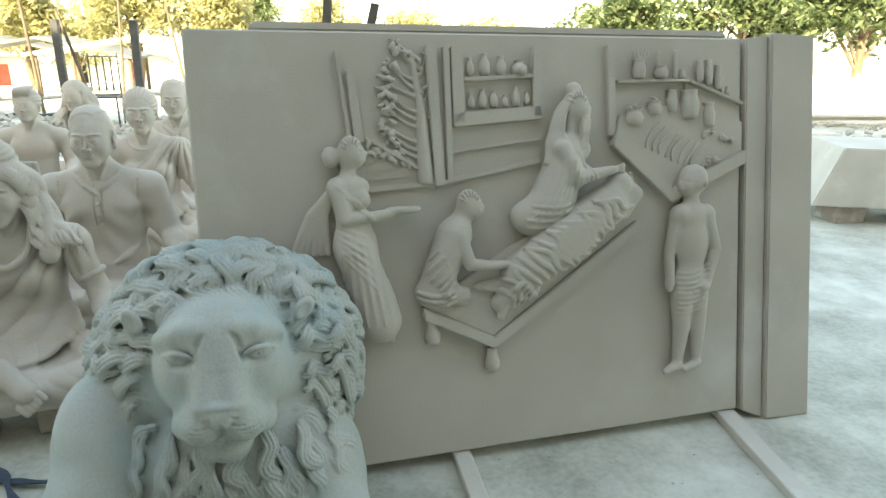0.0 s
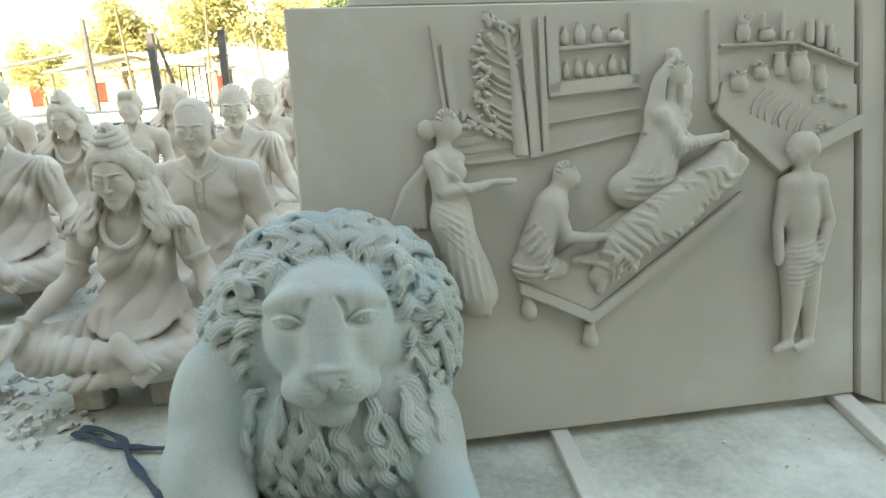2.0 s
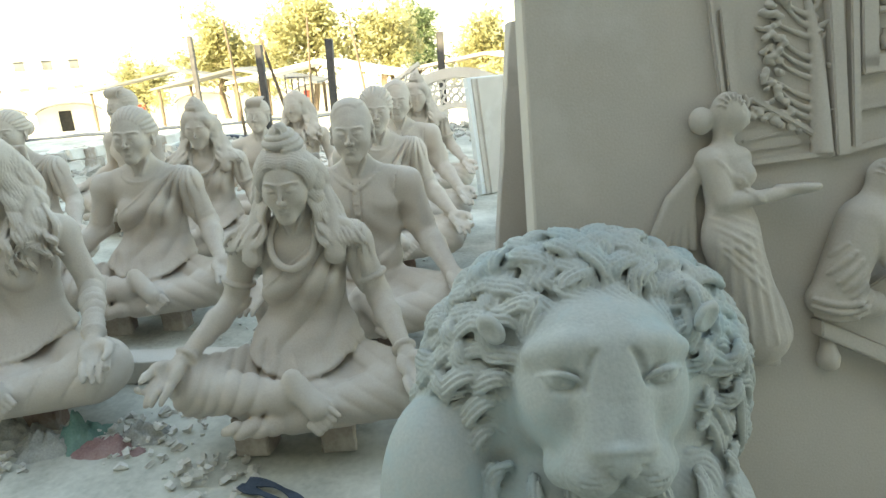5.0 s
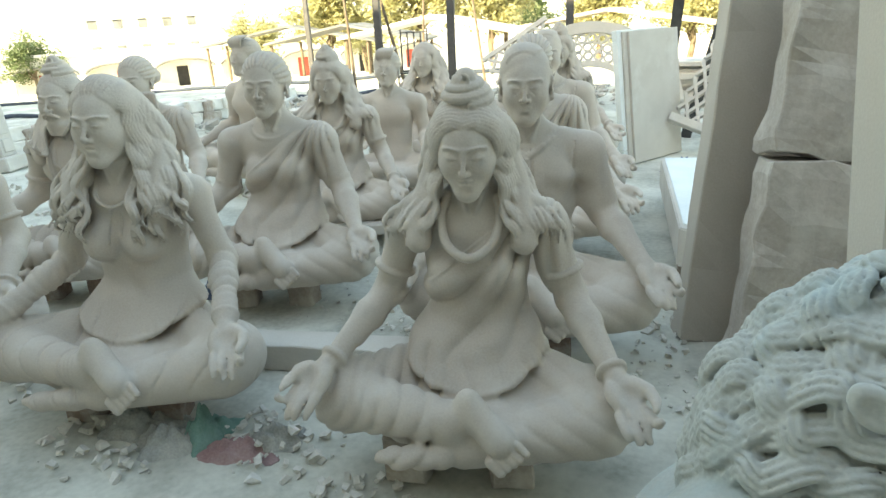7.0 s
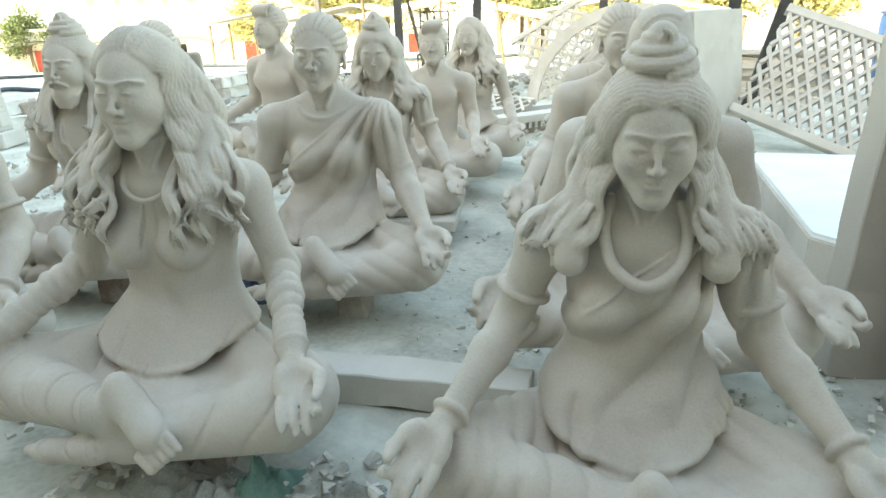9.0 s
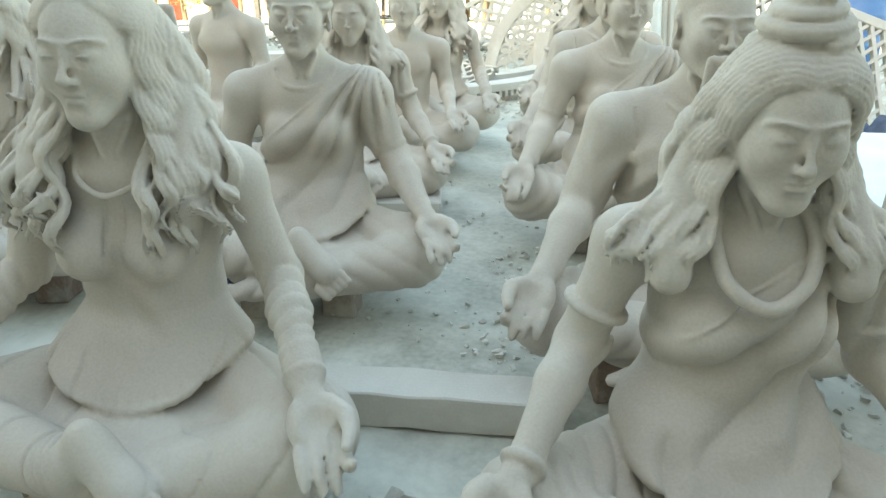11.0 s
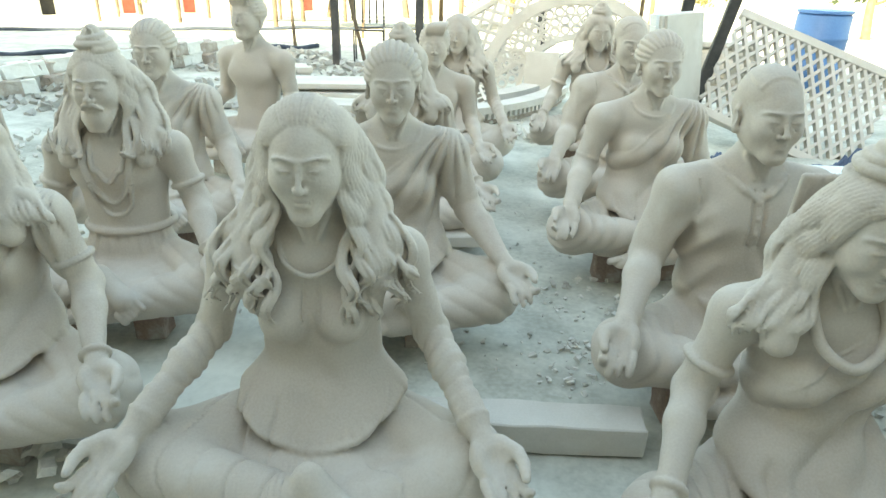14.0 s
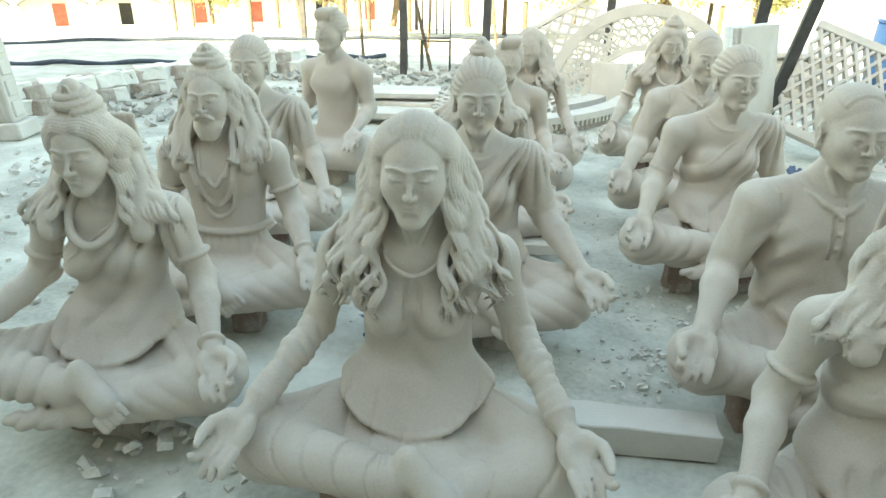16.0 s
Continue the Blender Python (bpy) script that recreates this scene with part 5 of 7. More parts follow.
# the kneeling figure
sc = relief(-0.09, 0.33, 0.52, 0.96)
relief_head(sc, 0.135, 0.872, 0.046, 1)
sc.cap((0.115, -0.03, 0.84), (0.095, -0.03, 0.79), 0.026, 0.03, 0.015)
sc.cap((0.085, -0.03, 0.775), (0.03, -0.03, 0.65), 0.058, 0.055, 0.03)
sc.ell((0.015, -0.025, 0.595), (0.07, 0.045, 0.05), 0.03)
sc.cap((0.02, -0.03, 0.585), (0.10, -0.03, 0.575), 0.042, 0.035, 0.02)
sc.tube([(0.095, -0.06, 0.765), (0.125, -0.068, 0.68), (0.19, -0.07, 0.672), (0.255, -0.068, 0.672)], [0.026, 0.021, 0.017, 0.012], 0.01)
for i in range(4):
    sc.cap((0.255, -0.068, 0.672), (0.285, -0.066, 0.66 + 0.008 * i), 0.007, 0.005, 0.004)
for i in range(7):
    sc.drape([(-0.03 + 0.012 * i + 0.05 * u, 0.68 - 0.02 * i + 0.05 * u) for u in np.linspace(0, 1, 8)], 0.0075, 0.002, 0.002)
for i in range(4):
    sc.drape([(-0.05 + 0.12 * u, 0.60 - 0.018 * i - 0.015 * math.sin(3 * u)) for u in np.linspace(0, 1, 9)], 0.0085, 0.002, 0.002)
relief_part(sc, "carved_kneeling_figure", "carved kneeling figure in a short tunic")

# the seated elder
sc = relief(0.24, 0.74, 0.72, 1.30)
relief_head(sc, 0.520, 1.180, 0.050, 1)
sc.ell((0.515, -0.035, 1.238), (0.026, 0.024, 0.022), 0.01)
for i in range(6):
    sc.tube(spline([(0.512 - 0.005 * i, -0.066 + 0.006 * i, 1.226 - 0.004 * i), (0.478 - 0.005 * i, -0.058 + 0.006 * i, 1.165), (0.462 - 0.007 * i, -0.064 + 0.006 * i, 1.09), (0.452 - 0.008 * i, -0.060 + 0.004 * i, 1.0)], 12), 0.0055, 0.001)
sc.cap((0.545, -0.052, 1.135), (0.535, -0.060, 1.065), 0.020, 0.007, 0.008)
for i in range(4):
    sc.tube([(0.532 + 0.008 * i, -0.070, 1.13), (0.528 + 0.007 * i, -0.076, 1.095), (0.528 + 0.005 * i, -0.070, 1.05)], [0.005, 0.0055, 0.003], 0.002)
sc.cap((0.505, -0.03, 1.135), (0.50, -0.03, 1.08), 0.026, 0.03, 0.012)
sc.cap((0.455, -0.03, 1.055), (0.545, -0.03, 1.04), 0.038, 0.030, 0.02)
sc.cap((0.49, -0.025, 1.02), (0.43, -0.025, 0.86), 0.062, 0.078, 0.03)
sc.ell((0.385, -0.03, 0.82), (0.105, 0.05, 0.07), 0.03)
sc.tube([(0.455, -0.07, 1.04), (0.505, -0.085, 0.945), (0.57, -0.085, 0.955), (0.635, -0.08, 0.965)], [0.030, 0.024, 0.019, 0.015], 0.012)
for i in range(4):
    sc.cap((0.635, -0.08, 0.965), (0.672, -0.082, 0.955 + 0.009 * i), 0.007, 0.006, 0.004)
for i in range(9):
    sc.drape([(0.462 + 0.006 * i + (-0.150 + 0.026 * i) * u + 0.03 * math.sin(3 * u), 1.03 - (0.235 - 0.008 * i) * u ** 0.8) for u in np.linspace(0, 1, 14)], 0.0065, 0.003, 0.0)
for i in range(4):
    sc.drape([(0.31 + 0.012 * i + 0.17 * u, 0.79 + 0.022 * i - 0.022 * math.sin(2.6 * u) + 0.03 * u) for u in np.linspace(0, 1, 14)], 0.0070, 0.003, 0.0)
for i in range(5):
    sc.drape([(0.50 + 0.012 * i - 0.02 * math.sin(2 * u), 1.03 - 0.12 * u) for u in np.linspace(0, 1, 8)], 0.0070, 0.002, 0.002)
relief_part(sc, "carved_elder", "carved bearded elder in a draped robe")

# the bed and the sick person
bm = bmesh.new()
prism(bm, [(-0.03, 0.545), (0.21, 0.425), (0.75, 0.785), (0.74, 0.83), (0.42, 0.80)], 0.004, -0.032, 0.004)
prism(bm, [(-0.03, 0.505), (0.21, 0.384), (0.75, 0.742), (0.75, 0.787), (0.21, 0.427), (-0.03, 0.547)], 0.004, -0.046, 0.004)
part("carved_bed", bm, PANEL, panel)
for x, z in ((0.205, 0.385), (0.0, 0.50)):
    bm = bmesh.new()
    add_tube(bm, [(x, -0.02, z), (x, -0.02, z - 0.025), (x, -0.02, z - 0.05), (x, -0.02, z - 0.075), (x, -0.02, z - 0.085)], [0.018, 0.018, 0.027, 0.024, 0.010], 14)
    part("carved_bed_leg", bm, PANEL, panel, smooth=True)
sc = relief(0.10, 0.80, 0.46, 1.0)
d = Vector((0.30, 0, 0.215)).normalized()
sc.box((0.70, -0.04, 0.862), (0.045, 0.03, 0.065), 0.025, 0.01, (0, 38, 0))
sc.ell((0.665, -0.06, 0.915), (0.046, 0.038, 0.048), 0.012)
sc.ell((0.64, -0.075, 0.90), (0.02, 0.02, 0.022), 0.01)
for i in range(7):
    sc.tube([(0.69 + 0.02 * math.cos(i), -0.065, 0.95 - 0.012 * i), (0.715, -0.06, 0.93 - 0.013 * i), (0.725, -0.05, 0.90 - 0.012 * i)], 0.006, 0.004)
sc.cap((0.62, -0.05, 0.845), (0.47, -0.055, 0.74), 0.072, 0.082, 0.03)
sc.cap((0.47, -0.055, 0.74), (0.30, -0.045, 0.63), 0.082, 0.066, 0.03)
sc.cap((0.33, -0.05, 0.64), (0.235, -0.035, 0.54), 0.05, 0.035, 0.02)
sc.cap((0.245, -0.05, 0.56), (0.232, -0.05, 0.495), 0.018, 0.015, 0.01)
sc.cap((0.26, -0.04, 0.61), (0.155, -0.035, 0.60), 0.02, 0.014, 0.01)
sc.cap((0.35, -0.05, 0.58), (0.275, -0.04, 0.53), 0.022, 0.018, 0.01)
rng = random.Random(6)
for i in range(17):
    u = i / 16
    c = Vector((0.25, 0, 0.575)).lerp(Vector((0.64, 0, 0.85)), u)
    n = Vector((-d.z, 0, d.x)) * (0.055 + 0.03 * math.sin(math.pi * u))
    sk = d * rng.uniform(0.0, 0.06)
    wob = rng.uniform(-0.016, 0.016)
    pts = [c - n * 1.0 + sk, c - n * 0.35 + d * wob, c + n * 0.35 - d * wob, c + n - sk]
    sc.drape([(p.x, p.z) for p in spline(pts, 12)], 0.0105, 0.002, 0.002)
for i in range(6):
    pts = [(0.29 + 0.012 * i, 0, 0.62 - 0.012 * i), (0.262 + 0.02 * i, 0, 0.585 - 0.006 * i), (0.27 + 0.018 * i, 0, 0.53 + 0.004 * i)]
    sc.drape([(p.x, p.z) for p in spline(pts, 9)], 0.010, 0.002, 0.002)
relief_part(sc, "carved_sick_person", "carved person lying under a crumpled sheet")

# the boy
sc = relief(0.82, 1.12, 0.20, 0.98)
relief_head(sc, 0.965, 0.915, 0.05, -1, hair=False)
sc.ell((0.985, -0.04, 0.92), (0.042, 0.042, 0.052), 0.01)
sc.ell((1.0, -0.075, 0.905), (0.010, 0.010, 0.016), 0.004)
sc.cap((0.972, -0.03, 0.87), (0.975, -0.03, 0.82), 0.026, 0.03, 0.015)
sc.cap((0.93, -0.03, 0.795), (1.03, -0.03, 0.795), 0.038, 0.036, 0.02)
sc.ell((0.972, -0.03, 0.70), (0.068, 0.045, 0.12), 0.03)
sc.ell((0.965, -0.03, 0.54), (0.07, 0.045, 0.085), 0.03)
sc.tube([(1.03, -0.04, 0.79), (1.065, -0.045, 0.665), (1.02, -0.06, 0.55)], [0.027, 0.022, 0.016], 0.012)
sc.tube([(0.915, -0.03, 0.78), (0.885, -0.03, 0.66), (0.878, -0.045, 0.56)], [0.025, 0.019, 0.016], 0.012)
sc.ell((1.0, -0.068, 0.535), (0.026, 0.016, 0.020), 0.01)
sc.ell((0.875, -0.045, 0.545), (0.016, 0.014, 0.024), 0.01)
for x0, x1 in ((0.935, 0.915), (1.0, 0.995)):
    sc.tube([(x0, -0.03, 0.50), (x0 - 0.004, -0.035, 0.38), (x1, -0.03, 0.25)], [0.040, 0.030, 0.017], 0.015)
    sc.cap((x1, -0.035, 0.245), (x1 - 0.055, -0.045, 0.228), 0.019, 0.013, 0.01)
for i in range(9):
    sc.drape([(0.905 + 0.12 * u, 0.585 - 0.018 * i + 0.03 * u - 0.012 * math.sin(3 * u)) for u in np.linspace(0, 1, 9)], 0.0055, 0.003, 0.0)
relief_part(sc, "carved_boy", "carved boy in a short wrap")

# the table with jars and herbs
bm = bmesh.new()
bar(bm, (0.668, 1.08), (0.668, 1.385), 0.030, 0.02)
prism(bm, [(0.685, 1.10), (0.90, 0.885), (1.20, 1.01), (1.20, 1.12), (0.985, 1.20), (0.70, 1.15)], 0.004, -0.016, 0.003)
prism(bm, [(0.665, 1.045), (0.895, 0.84), (1.205, 0.97), (1.205, 1.018), (0.90, 0.892), (0.68, 1.105)], 0.004, -0.034, 0.003)
part("carved_table", bm, PANEL, panel)
bm = bmesh.new()
bar(bm, (0.69, 1.265), (0.975, 1.268), 0.012, 0.024)
bar(bm, (0.975, 1.268), (1.20, 1.185), 0.012, 0.022)
bar(bm, (0.968, 1.20), (0.968, 1.262), 0.010, 0.012)
part("corner_shelf", bm, PANEL, panel)
for x, z, w, hh in ((0.775, 1.275, 0.024, 0.062), (0.86, 1.276, 0.026, 0.04), (0.92, 1.272, 0.010, 0.10), (1.02, 1.262, 0.014, 0.075), (1.055, 1.25, 0.015, 0.09), (1.095, 1.235, 0.014, 0.085), (1.135, 1.215, 0.010, 0.03), (0.945, 1.275, 0.012, 0.03),
                    (0.755, 1.115, 0.033, 0.055), (0.835, 1.15, 0.027, 0.045), (0.905, 1.16, 0.020, 0.075), (0.975, 1.135, 0.036, 0.10), (1.055, 1.105, 0.024, 0.085), (0.85, 1.275, 0.008, 0.09), (1.11, 1.225, 0.008, 0.07)):
    bm = bmesh.new()
    add_tube(bm, [(x, -0.016, z), (x, -0.016, z + 0.12 * hh), (x, -0.016, z + 0.5 * hh), (x, -0.016, z + 0.78 * hh), (x, -0.016, z + 0.9 * hh), (x, -0.016, z + hh)], [w * 0.7, w * 0.85, w, w * 0.75, w * 0.72, w * 0.85], 14)
    part("jar", bm, PANEL, panel, smooth=True)
sc = relief(0.64, 1.22, 0.84, 1.42, 0.004)
rng = random.Random(9)
for i in range(8):
    x = 0.80 + 0.026 * i
    sc.tube(spline([(x, -0.018, 1.04 - 0.012 * i), (x + 0.02 * rng.uniform(0, 1), -0.02, 1.075 - 0.012 * i), (x + 0.055, -0.018, 1.12 - 0.012 * i)], 7), 0.0045, 0.002)
for i in range(34):
    cx, cz = rng.choice(((1.13, 1.06), (1.07, 0.99), (1.02, 0.955), (1.05, 1.075), (0.755, 1.17), (0.835, 1.197)))
    sc.ell((cx + rng.uniform(-0.025, 0.025), -0.02, cz + rng.uniform(-0.010, 0.012)), (0.010, 0.010, 0.006), 0.003, (0, rng.uniform(0, 180), 0))
for i in range(5):
    sc.cap((0.765 + 0.006 * i, -0.02, 1.33), (0.75 + 0.016 * i, -0.02, 1.365 + 0.006 * (i % 2)), 0.004, 0.003, 0.002)
relief_part(sc, "carved_herbs", "carved herbs and roots laid on the table")


# ---- beams, leaning slabs ----
def sawn_beam(a, b, w, hh, label):
    a, b = Vector(a), Vector(b)
    d = b - a
    bm = box_mesh((d.length, w, hh), Matrix.Translation((0, 0, hh / 2)), 0.004, 0.006, 3)
    ob = tagged(part("stone_beam", bm, SAWN), label, "stone beam", "beams under the panel")
    ob.matrix_basis = Matrix.Translation((a + b) / 2 + Vector((0, 0, -0.006))) @ Matrix.Rotation(math.atan2(d.y, d.x), 4, "Z")


sawn_beam((0.02, 2.25, 0), (0.19, 1.42, 0), 0.06, 0.036, "narrow sawn stone strip on the ground under the panel")
sawn_beam((1.09, 2.55, 0), (1.19, 1.42, 0), 0.075, 0.036, "dusty sawn stone strip carrying the panel's end")


def leaning_slab(name, u0, u1, y, thick, hh, lean, mat, label, rough=0.0, lift=0.0, side=0.0):
    bm = bmesh.new()
    add_box(bm, (u1 - u0, thick, hh), Matrix.Translation(((u1 - u0) / 2, thick / 2, hh / 2)), 0.005, rough, 14 if rough else 0)
    ob = tagged(part(name, bm, mat), label, "stone slab", "slabs leaning behind the panel")
    ob.matrix_basis = pose(u0 * 0.966, y + u0 * 0.259, lift, -lean, side, 15.0)
    return ob


leaning_slab("leaning_slab", -1.04, 0.4, 3.264, 0.13, 1.36, 8, PANEL, "pale sandstone slab with split edges leaning behind the relief panel", 0.010, side=6)
leaning_slab("rough_block", -0.87, 0.4, 2.98, 0.14, 0.72, 8, SPLIT, "rough-split sandstone block standing behind the panel", 0.024, side=7)
leaning_slab("rough_block", -0.81, 0.46, 3.09, 0.14, 0.58, 8, SPLIT, "upper rough-split sandstone block resting on another", 0.024, 0.725, side=7)



# ---- supports under the statues ----
def block_mesh(size, seed, mat):
    bm = box_mesh(size, Matrix.Translation((0, 0, size[2] / 2)), 0.006, 0.0, 3)
    for v in bm.verts:
        v.co += noise.noise_vector(v.co * 14 + Vector((seed, 0, 0))) * 0.007 * (1 if v.co.z < size[2] * 0.9 else 0.2)
    return bm


rng = random.Random(40)
for k, (name, mesh, x, y, rz, sc_, label) in enumerate(PLACES):
    m = pose(x, y, 0, 0, 0, rz)
    brick = (k % 3 != 1)
    for i, (dx, dy, w) in enumerate(((-0.17, -0.17, 0.12), (0.10, -0.16, 0.11), (0.0, 0.10, 0.22)) if k != 2 else ((-0.02, -0.14, 0.26), (0.05, 0.10, 0.2))):
        bm = block_mesh((w, 0.11, BASE + 0.012), k * 3 + i, BRICK)
        ob = tagged(part("support_block", bm, BRICK if brick else RAWSTONE), "worn brick-coloured block under a seated statue" if brick else "rough stone block under a seated statue", "block", "blocks under the statues")
        ob.matrix_basis = m @ pose(dx, dy, -0.010, 0, 0, rng.uniform(-12, 12))

# the plinth under the pinkish ascetic
bm = box_mesh((0.72, 0.5, 0.06), None, 0.006, 0.004, 3)
tagged(part("stone_plinth", bm, SAWN), "sawn stone plinth slab under a seated ascetic", "plinth").matrix_basis = pose(-2.86, 3.86, 0.106, 0, 0, 14)

# ---- stone lying about the yard ----
bm = bmesh.new()
add_box(bm, (0.86, 0.12, 0.10), Matrix.Translation((0, 0, 0.05)), 0.004, 0.010, 8)
tagged(part("stone_beam", bm, SAWN), "sawn stone beam with a broken edge lying between statues", "stone beam").matrix_basis = pose(-2.235, 2.485, -0.004, 0, 0, 9)

bm = bmesh.new()
prism(bm, [(-0.62, -0.62), (-0.50, -0.74), (0.62, -0.70), (0.62, 0.75), (-0.60, 0.75)], 0, 0.17, 0.006)
for v in bm.verts:
    v.co = Vector((v.co.x, v.co.z, v.co.y))
bmesh.ops.recalc_face_normals(bm, faces=bm.faces)
big = tagged(part("cut_slab", bm, SAWN), "thick dusty sandstone slab with a broken corner, propped low", "stone slab")
big.matrix_basis = pose(-0.50, 4.12, 0.125, 0, 0, 7)
bm = bmesh.new()
prism(bm, [(-0.60, -0.58), (-0.48, -0.70), (0.60, -0.67), (0.60, 0.72), (-0.58, 0.72)], 0, 0.008, 0.002)
for v in bm.verts:
    v.co = Vector((v.co.x, v.co.z, v.co.y + 0.168))
bmesh.ops.recalc_face_normals(bm, faces=bm.faces)
part("dust_layer", bm, WHITEPLASTER, big, "white stone dust settled on top")
for dx, dy in ((-0.45, -0.5), (0.4, -0.5), (-0.45, 0.55), (0.4, 0.55)):
    ob = tagged(part("prop_stone", block_mesh((0.16, 0.13, 0.135), dx, RAWSTONE), RAWSTONE), "small rough stone propping the cut slab", "stone", "stones under the slab")
    ob.matrix_basis = pose(-0.5 + dx, 4.12 + dy, -0.008, 0, 0, 20 * dx)

# tapered block to the side of the panel
bm = bmesh.new()
prism(bm, [(-0.42, 0), (1.1, 0), (1.1, 0.47), (-0.26, 0.47)], -0.3, 0.4, 0.01)
tagged(part("tapered_block", bm, SAWN), "dusty tapered stone block on a low prop", "stone block").matrix_basis = pose(3.45, 5.25, 0.135, 0, 0, -8)
for x in (3.32, 4.15):
    ob = tagged(part("prop_stone", block_mesh((0.28, 0.24, 0.15), x, RAWSTONE), RAWSTONE), "small rough stone under the tapered block", "stone", "stones under the block")
    ob.matrix_basis = pose(x, 5.15, -0.008, 0, 0, 10)

rng = random.Random(44)


def slab_stack(x, y, rz, n, size, label, group):
    z = ground_height(x, y) - 0.004
    for i in range(n):
        t = rng.uniform(0.04, 0.07)
        bm = box_mesh((size[0] * rng.uniform(0.85, 1.1), size[1] * rng.uniform(0.85, 1.1), t), Matrix.Translation((0, 0, t / 2)), 0.004, 0.004, 2)
        ob = tagged(part("stone_slab", bm, SAWN), label, "stone slab", group)
        ob.matrix_basis = pose(x + rng.uniform(-0.06, 0.06), y + rng.uniform(-0.05, 0.05), z, 0, 0, rz + rng.uniform(-8, 8))
        z += t - 0.003


slab_stack(-4.75, 7.6, 8, 3, (1.1, 0.5), "pale sawn slab in a low stack", "stacked slabs")
slab_stack(-4.2, 6.6, 4, 2, (1.5, 0.3), "long pale sawn slab lying flat", "stacked slabs")
slab_stack(-5.6, 8.2, 30, 3, (0.8, 0.35), "pale sawn slab in a low stack", "stacked slabs")
slab_stack(4.6, 9.2, 5, 3, (2.2, 0.8), "sunlit sawn slab in a low stack", "stacked slabs by the wall")
slab_stack(5.2, 7.6, -4, 4, (1.6, 0.7), "sunlit sawn slab in a low stack", "stacked slabs by the wall")
slab_stack(6.5, 11.5, 3, 4, (2.6, 0.8), "sunlit sawn slab in a low stack", "stacked slabs by the wall")
slab_stack(-0.75, 9.4, 0, 11, (1.3, 0.6), "grey slab in a tall stack", "tall stack of slabs")
slab_stack(-2.32, 6.15, 12, 2, (0.34, 0.2), "small cut block before a seated statue", "small cut blocks")


# ---- pierced stone screens ----
def bar3(bm, a, b, w, d):
    a, b = Vector(a), Vector(b)
    v = b - a
    add_box(bm, (v.length, d, w), Matrix.Translation((a + b) / 2) @ Matrix.Rotation(-math.atan2(v.z, v.x), 4, "Y"))


def lattice(w, hh, step, ang, bw, depth, m, label, mat, border=0.07):
    """A lattice of crossing bars in a rectangle w by hh, with plain borders above and below."""
    th = thing("lattice_screen", m, label, "stone screen", "pierced stone screens")
    for q in (1, -1):
        d = Vector((math.cos(ang), 0, q * math.sin(ang)))
        n = Vector((-d.z, 0, d.x))
        reach = w + hh
        k = -reach
        while k < reach:
            lo_, hi_ = -reach, reach
            for axis_, half in ((0, w / 2), (2, hh / 2)):
                o = (n * k)[axis_]
                if abs(d[axis_]) < 1e-6:
                    continue
                a, b = sorted(((-half - o) / d[axis_], (half - o) / d[axis_]))
                lo_, hi_ = max(lo_, a), min(hi_, b)
            if hi_ - lo_ > 0.06:
                bm = bmesh.new()
                bar3(bm, n * k + d * lo_ + Vector((0, 0.003 * q, 0)), n * k + d * hi_ + Vector((0, 0.003 * q, 0)), bw, depth)
                part("lattice_bar", bm, mat, th)
            k += step
    for z in (-hh / 2 - border / 2, hh / 2 + border / 2):
        bm = box_mesh((w * 1.04, depth * 1.3, border), Matrix.Translation((0, 0, z)), 0.006)
        part("border", bm, mat, th)
    return th


lattice(1.25, 0.80, 0.078, radians(60), 0.024, 0.055, pose(-0.44, 6.45, 0.42, -32, 0, 4) @ pose(0, 0, 0, 0, 24, 0), "diamond lattice sandstone screen leaning with one corner broken", SAWN)
lattice(0.9, 0.7, 0.12, radians(45), 0.034, 0.05, pose(-3.0, 8.9, 0.55, -16, 0, 0) @ pose(0, 0, 0, 0, -32, 0), "lattice screen fragment standing tilted", SAWN, 0.06)
lattice(0.9, 0.5, 0.10, radians(45), 0.03, 0.05, pose(-3.75, 7.4, 0.075, -84, 0, 12), "lattice screen fragment lying on the ground", SAWN, 0.04)
lattice(0.55, 0.3, 0.08, radians(45), 0.026, 0.05, pose(-3.15, 6.95, 0.14, -60, 0, -25), "small broken lattice fragment on the ground", SAWN, 0.03)

# white pierced slab, standing, with plain slabs behind it
white = thing("pierced_slab", pose(-1.36, 6.15, 0.0, -7, 0, 58), "white dusty pierced slab standing on edge", "stone screen", "pierced stone screens")
for name, size, loc in (("rail", (0.62, 0.05, 0.10), (0, 0, 0.05)), ("rail", (0.62, 0.05, 0.08), (0, 0, 0.97)), ("stile", (0.08, 0.05, 0.826), (-0.27, 0, 0.5165)), ("stile", (0.12, 0.05, 0.826), (0.25, 0, 0.5165))):
    part(name, box_mesh(size, Matrix.Translation(loc), 0.004), WHITEPLASTER, white)
for i in range(11):
    z = 0.137 + 0.0755 * i
    part("cross_bar", box_mesh((0.42, 0.035, 0.026), Matrix.Translation((-0.02, 0, z)), 0.003), WHITEPLASTER, white)
for i in range(5):
    part("upright_bar", box_mesh((0.026, 0.040, 0.826), Matrix.Translation((-0.16 + 0.07 * i, 0, 0.5165)), 0.003), WHITEPLASTER, white)
for i in range(2):
    ob = tagged(part("thin_slab", box_mesh((0.62, 0.04, 1.0), Matrix.Translation((0, 0, 0.5)), 0.004, 0.004, 2), SAWN), "thin pale slab standing behind a pierced slab", "stone slab", "slabs on edge")
    ob.matrix_basis = pose(-1.315 + 0.042 * i, 6.178 + 0.026 * i, 0, -7, 0, 58)


